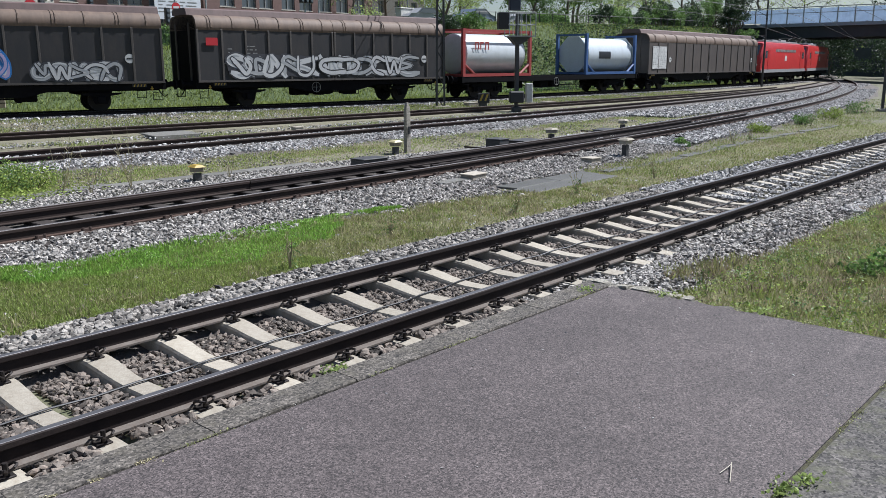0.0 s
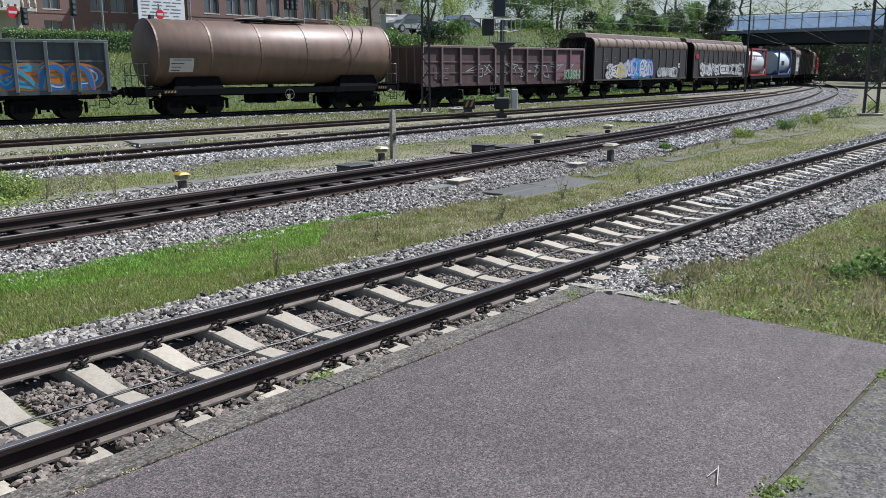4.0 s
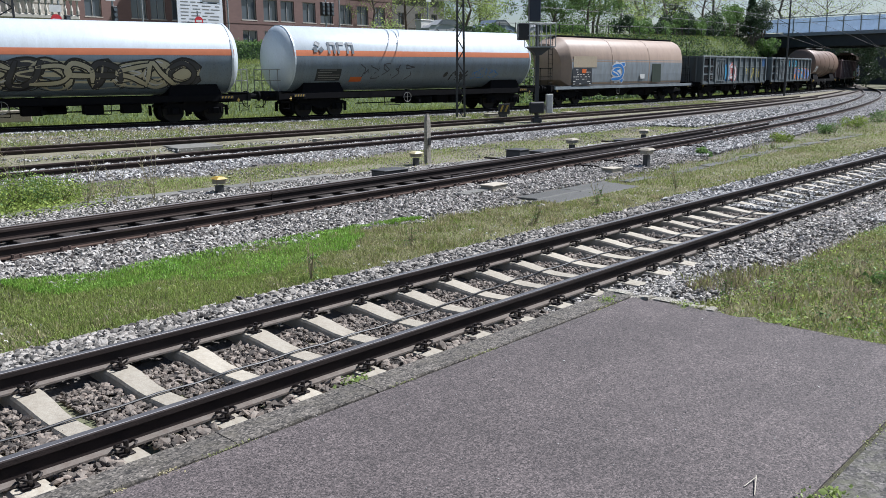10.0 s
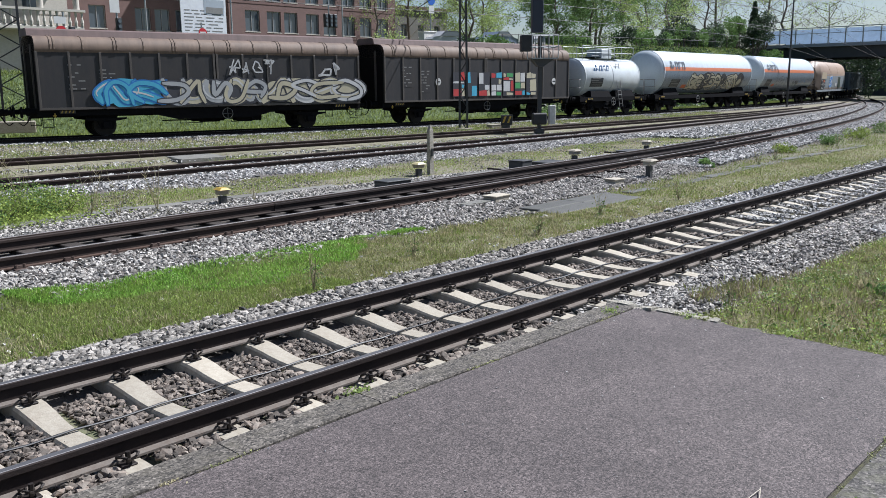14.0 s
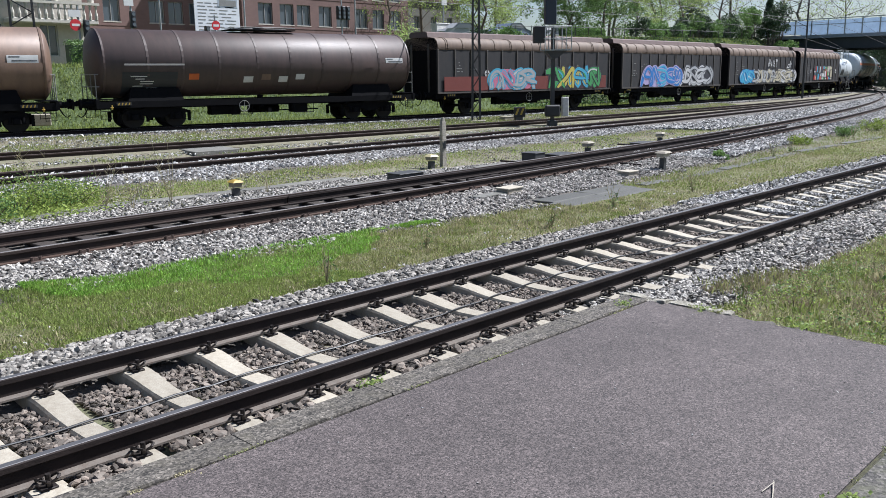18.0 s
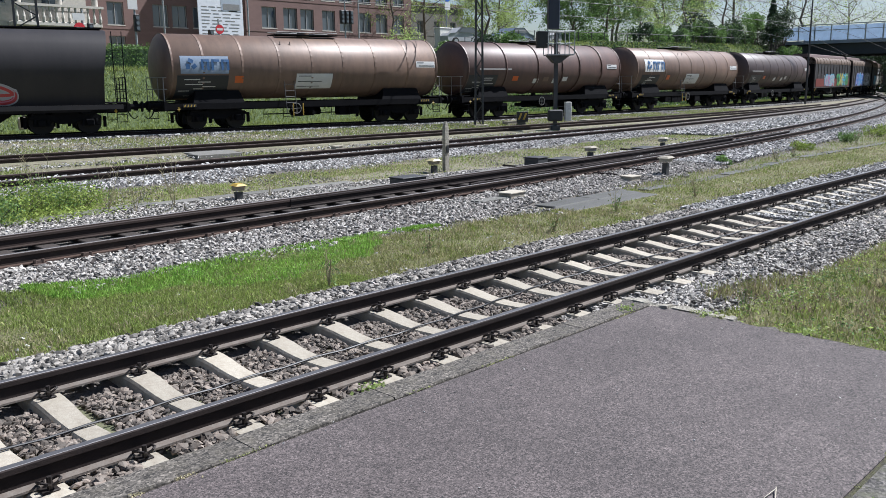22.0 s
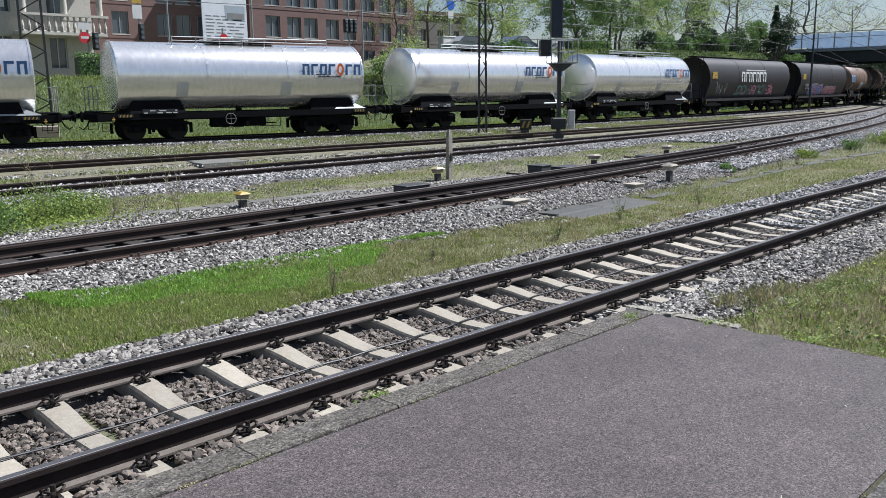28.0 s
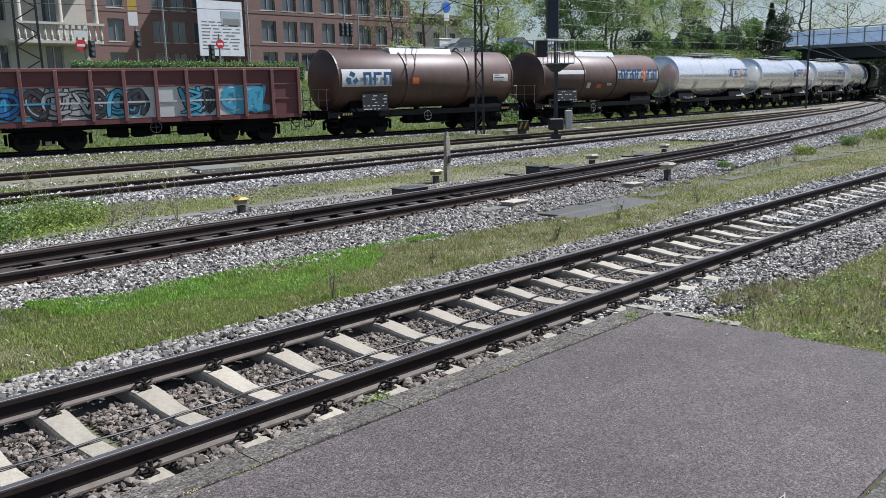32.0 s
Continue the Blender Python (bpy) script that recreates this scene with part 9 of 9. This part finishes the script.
sand = scatter(7, 50, lambda x: max(track_3(x) - 6.8, trough_y(x) + 0.2), lambda x: track_3(x) - 2.6, 9000, -0.24, 64.0, 0.05, 0.5, 1.2)
stones("loose_stones", sand, 0.025, 0.07, M["stone_mid"], "small stones strewn over sandy ground")
sand = scatter(7, 60, lineof(track_4, -2.4), lambda x: train_y(x) - 2.0, 18000, lambda x, y: ground_z(x, y) + 0.09, None, 0, 1, 1.2)
stones("loose_stones", sand, 0.04, 0.11, M["stone"], "small stones strewn over sandy ground")
loose = scatter(1.0, 30, lineof(track_1, 1.6), lineof(track_1, 3.2), 700, -0.26)
stones("loose_stones", loose, 0.03, 0.07, M["stone"], "single stones strayed into the grass")

# ---- trackside equipment ----


def marker(x, y, z, w, top, label, h=0.42, cap=None):
    """A small box on a stubby post beside a turnout."""
    m = thing("point_marker", label, "marker", pose(x, y, z, 0, 0, random.uniform(-12, 12)), group="turnout markers")
    w, h = w * 0.6, h * 0.78
    part("post", boxes((-0.07, 0.07, -0.06, 0.06, -0.15, h - 0.16)), M["mast"], m)
    part("box", boxes((-w / 2, w / 2, -0.1, 0.1, h - 0.13, h - 0.03), bevel=0.012), plain("marker_tan", (0.3, 0.26, 0.18), 0.6) if cap else M["concrete"], m)
    bm = loft(bmesh.new(), [[(-w / 2 - 0.02, -0.15, h - 0.03), (w / 2 + 0.02, -0.15, h - 0.03), (w / 2 + 0.02, 0.15, h - 0.03), (-w / 2 - 0.02, 0.15, h - 0.03)], [(-w / 2 + 0.05, -0.1, h + 0.015), (w / 2 - 0.05, -0.1, h + 0.015), (w / 2 - 0.05, 0.1, h + 0.015), (-w / 2 + 0.05, 0.1, h + 0.015)]])
    part("lid", bm, cap or M["concrete"], m)


marker(9.3, 14.95, -0.24, 0.36, None, "grey trackside box with a yellow lid", 0.42, M["yellow_paint"])
marker(15.7, 15.65, -0.24, 0.42, None, "grey trackside box with a pale yellow lid", 0.44, plain("pale_yellow", (0.6, 0.52, 0.28), 0.5))
marker(20.5, 14.0, -0.2, 0.5, None, "pale trackside box on a post", 0.55)
marker(25.3, 14.4, -0.2, 0.45, None, "pale trackside box on a post", 0.55)
marker(18.9, 10.65, -0.2, 0.6, None, "white trackside box on a dark stand", 0.55)
for x, y, w, d, h, mat, label in [(13.1, 13.9, 0.75, 0.45, 0.22, "mast", "dark steel point machine by the rails"), (11.9, 13.75, 1.1, 0.5, 0.1, "concrete_dark", "flat grey cable cover"), (12.5, 13.6, 0.35, 0.25, 0.1, "white_paint", "small pale box beside the rails"), (13.0, 10.75, 0.5, 0.3, 0.14, "concrete", "pale concrete block in the ballast"), (12.4, 10.75, 0.9, 0.25, 0.06, "concrete_dark", "flat grey cover in the ballast"),
                               (18.2, 14.2, 0.5, 0.45, 0.3, "mast", "dark steel point machine by the rails"), (19.3, 14.1, 0.9, 0.5, 0.2, "mast", "dark steel point machine by the rails"), (24.2, 14.4, 0.9, 0.5, 0.2, "mast", "dark steel point machine by the rails"), (16.4, 14.0, 1.2, 0.5, 0.1, "concrete_dark", "flat grey cable cover"), (17.2, 10.6, 0.4, 0.3, 0.12, "concrete", "pale concrete block in the ballast"), (39.0, 26.9, 0.9, 0.4, 0.25, "concrete", "pale concrete block in the ballast"), (34.4, 28.6, 0.8, 0.4, 0.3, "concrete", "pale concrete block in the ballast"), (18.7, 23.5, 0.35, 0.25, 0.15, "concrete", "small pale block in the gravel")]:
    t = thing("cable_box", label, "trackside box", pose(x, y, -0.24, 0, 0, random.uniform(-6, 6)))
    part("body", boxes((-w / 2, w / 2, -d / 2, d / 2, 0, h), bevel=0.015), M[mat], t)
    part("lid", boxes((-w / 2 - 0.02, w / 2 + 0.02, -d / 2 - 0.02, d / 2 + 0.02, h, h + 0.025), bevel=0.006), M[mat], t)

post = thing("boundary_post", "white concrete post with a flat face", "post", pose(16.2, 15.7, -0.3))
part("shaft", loft(bmesh.new(), [[(-0.075, -0.06, 0), (0.075, -0.06, 0), (0.075, 0.06, 0), (-0.075, 0.06, 0)], [(-0.07, -0.05, 1.22), (0.07, -0.05, 1.22), (0.07, 0.05, 1.22), (-0.07, 0.05, 1.22)], [(-0.02, -0.03, 1.38), (0.02, -0.03, 1.38), (0.02, 0.03, 1.38), (-0.02, 0.03, 1.38)]]), M["kerb_pale"], post)
part("notch", boxes((-0.04, 0.04, -0.085, -0.066, 0.55, 0.75)), M["black_paint"], post)

# long cable trough beside the second track, and paving slabs between the first two
trough = thing("cable_trough", "line of grey concrete trough lids", "cable trough", kind="structure")
lid_mesh = mesh_of("lid", boxes((-0.49, 0.49, -0.17, 0.17, -0.3, -0.2), bevel=0.01), M["concrete_dark"])
for k in range(10):
    x = 3.3 + k
    slope = math.degrees(math.atan(trough_y(x + 0.5) - trough_y(x - 0.5)))
    part("lid", lid_mesh, None, trough, at=pose(x, trough_y(x), random.uniform(-0.015, 0.005), 0, 0, slope + random.uniform(-1.2, 1.2)))
path_slabs = thing("paved_path", "grey paving slabs sunk in the grass", "path", kind="structure")
slab_mesh = mesh_of("slab", boxes((-0.745, 0.745, -0.255, 0.255, -0.34, -0.238), bevel=0.012), M["slab"])
for k in range(2):
    for q in range(2):
        part("slab", slab_mesh, None, path_slabs, at=pose(13.35 + k * 1.51 + 0.12 * q, 9.2 + 0.525 * q, random.uniform(-0.012, 0.008), random.uniform(-0.8, 0.8), random.uniform(-0.5, 0.5), random.uniform(-1.5, 1.5)))
edge_mesh = mesh_of("edge_slab", boxes((-0.49, 0.49, -0.14, 0.14, -0.34, -0.24), bevel=0.012), M["slab"])
for k in range(18):
    x = 16.6 + k
    part("edge_slab", edge_mesh, None, path_slabs, at=pose(x, 9.6 + 0.55 * step(18, 27, x), random.uniform(-0.02, 0.008), 0, 0, 4 * (19 < x < 26) + random.uniform(-2, 2)))
crossing = thing("crossing_panel", "grey timber crossing panels between rails", "crossing", kind="structure")
pm = mesh_of("panel", boxes((-0.8, 0.8, -0.36, 0.36, -0.25, -0.1), bevel=0.015), M["concrete_dark"])
for k in range(2):
    part("panel", pm, None, crossing, at=pose(14.6 + 0.2 * k, 24.75 + 0.75 * k, -0.02, 0, 0, -3))

# switch blades, guard rails and rods of the turnout
turnout = thing("turnout", "switch blades and rods of a turnout", "turnout", kind="structure")
for o, x0, x1 in ((-0.52, 13, 36), (0.55, 9, 30)):
    part("switch_blade", rail_mesh("switch_blade", lambda x, o=o: track_2(x) + o * (0.72 + 0.28 * math.cos((x - 12) * 0.12)), 0.0, x0, x1, M["rail"], RAIL, 1.5), None, turnout)
part("closure_rail", rail_mesh("closure_rail", lambda x: track_2(x) + 0.6 - 0.003 * (x + 6), 0.0, -6, 10, M["rail_brown"], RAIL, 2.0), None, turnout)
for x in (13.4, 17.6, 19.0, 24.4):
    part("stretcher_rod", rods(((x, track_2(x) - 1.5, -0.15), (x + 0.05, track_2(x) + 2.2, -0.15), 0.025), seg=6), M["rail"], turnout)

# cable along the near track
cab = loft(bmesh.new(), [[(x, track_1(x) + 0.03 + 0.2 * step(4.6, 8.6, x) - 0.16 * step(9.0, 10.2, x) + 0.008 * math.sin(x * 1.9) + 0.009 * math.cos(a), -0.214 + 0.007 * math.cos((x - SL0) * 2 * math.pi / SLP) + 0.009 * math.sin(a)) for a in np.linspace(0, 2 * math.pi, 7)[:-1]] for x in np.arange(-1, 32, 0.16)])
thing("cable", "black cable lying along the sleepers", "cable", bm=cab, mat=M["black_paint"], smooth=60)

# signal with its cage, and two low signals
sig = thing("railway_signal", "dark railway signal with a railed service cage", "railway signal", pose(32.7, 24.4, -0.25, 0, 0, -40))
part("mast", boxes((-0.085, 0.085, -0.085, 0.085, 0, 4.6)), M["mast"], sig)
part("head", boxes((-0.42, 0.1, -0.2, 0.2, 4.75, 6.5), bevel=0.03), plain("signal_blue_black", (0.02, 0.028, 0.05), 0.4), sig, "tall dark signal head")
part("distant_head", boxes((-0.95, -0.45, -0.25, 0.2, 3.9, 4.65), bevel=0.03), M["black_paint"], sig, "small dark signal head")
cage = part("cage", boxes((-0.5, 0.75, -0.5, 0.5, 3.55, 3.6)), M["galvanised"], sig, "galvanised service cage")
for x in (-0.5, -0.1, 0.3, 0.75):
    for y in (-0.5, 0.5):
        part("cage_post", rods(((x, y, 3.6), (x, y, 4.65), 0.022), seg=6), M["galvanised"], cage)
for z in (4.1, 4.65):
    for y in (-0.5, 0.5):
        part("cage_rail", rods(((-0.5, y, z), (0.75, y, z), 0.022), seg=6), M["galvanised"], cage)
    for x in (-0.5, 0.75):
        part("cage_rail", rods(((x, -0.5, z), (x, 0.5, z), 0.022), seg=6), M["galvanised"], cage)
part("bracket", loft(bmesh.new(), [[(-0.12, y, 3.2), (0.12, y, 3.2), (0.6, y, 3.55), (-0.45, y, 3.55)] for y in (-0.3, 0.3)]), M["mast"], sig)
part("base", boxes((-0.22, 0.22, -0.22, 0.22, -0.2, 0.3), bevel=0.03), M["mast"], sig)
low = part("low_signal", boxes((-0.42, 0.3, -0.42, -0.16, 0.5, 1.05), bevel=0.06), M["black_paint"], sig, "low black shunting signal")
part("cabinet", boxes((0.45, 0.75, -0.2, 0.1, 0.5, 1.4), bevel=0.02), M["white_paint"], sig, "white relay cabinet")
dw = thing("buffer_marker", "black and yellow striped trackside marker", "marker", pose(34.6, 28.0, -0.2, 0, 0, -35) @ Matrix.Scale(0.75, 4))
part("stand", boxes((-0.25, 0.25, -0.2, 0.2, -0.1, 0.5)), M["mast"], dw)
part("plate", boxes((-0.42, 0.42, -0.28, -0.22, 0.35, 1.05), bevel=0.02), M["black_paint"], dw)
for k in (-0.25, 0.1):
    part("stripe", loft(bmesh.new(), [[(k - 0.08, y, 0.5), (k + 0.06, y, 0.5), (k + 0.24, y, 0.95), (k + 0.1, y, 0.95)] for y in (-0.29, -0.281)]), M["yellow_paint"], dw)

# overhead line
wires = thing("overhead_line", "thin dark overhead wires above the tracks", "overhead wire")
for o, z in ((0, 5.9), (0.1, 7.2), (-5.5, 6.0), (-5.4, 7.3), (-11.0, 6.1), (-11, 7.4)):
    rings = []
    for x in range(-30, 150, 6):
        q = (x, train_y(x) + o, z + RAIL_5 + (0.25 * math.cos(x * 2 * math.pi / 46) if z > 7 else 0) - (z - 4.55 - 0.1 * (z > 7)) * step(68, 104, x))
        rings.append([(q[0], q[1] + 0.014 * math.cos(a), q[2] + 0.014 * math.sin(a)) for a in (0, math.pi / 2, math.pi, 1.5 * math.pi)])
    bm = loft(bmesh.new(), rings)
    part("wire", bm, M["mast"], wires)
for x in (32.4, 78.0):
    y = 29.0 if x < 50 else 30.2
    part("cantilever", rods(((x, y, 7.6), (x + 0.3, train_y(x) + 0.2, 7.4), 0.03), ((x, y, 6.2), (x + 0.3, train_y(x) + 0.1, 7.3), 0.03), ((x + 0.15, y + 1.6, 6.8), (x + 0.3, train_y(x), 6.15), 0.02), seg=6), M["mast"], wires)

# twig and scraps on the platform
tw = thing("twig", "pale forked twig on the asphalt", "twig", pose(3.61, 1.38, PZ + 0.006, 0, 0, 10))
part("stem", rods(((-0.1, 0.0, 0), (0.06, 0.03, 0.012), 0.0026), ((0.06, 0.03, 0.012), (-0.04, 0.06, 0), 0.0022), ((0.06, 0.03, 0.012), (0.08, 0.035, 0.01), 0.0022), seg=5), plain("bare_wood", (0.5, 0.45, 0.36), 0.7), tw)
grit = np.stack([RNG.uniform(-0.5, 6.2, 420), RNG.uniform(-1, 3.7, 420), np.full(420, PZ + 0.002)], -1)
stones("grit", grit, 0.006, 0.016, M["stone"], "scattered grit on the asphalt")

motions()
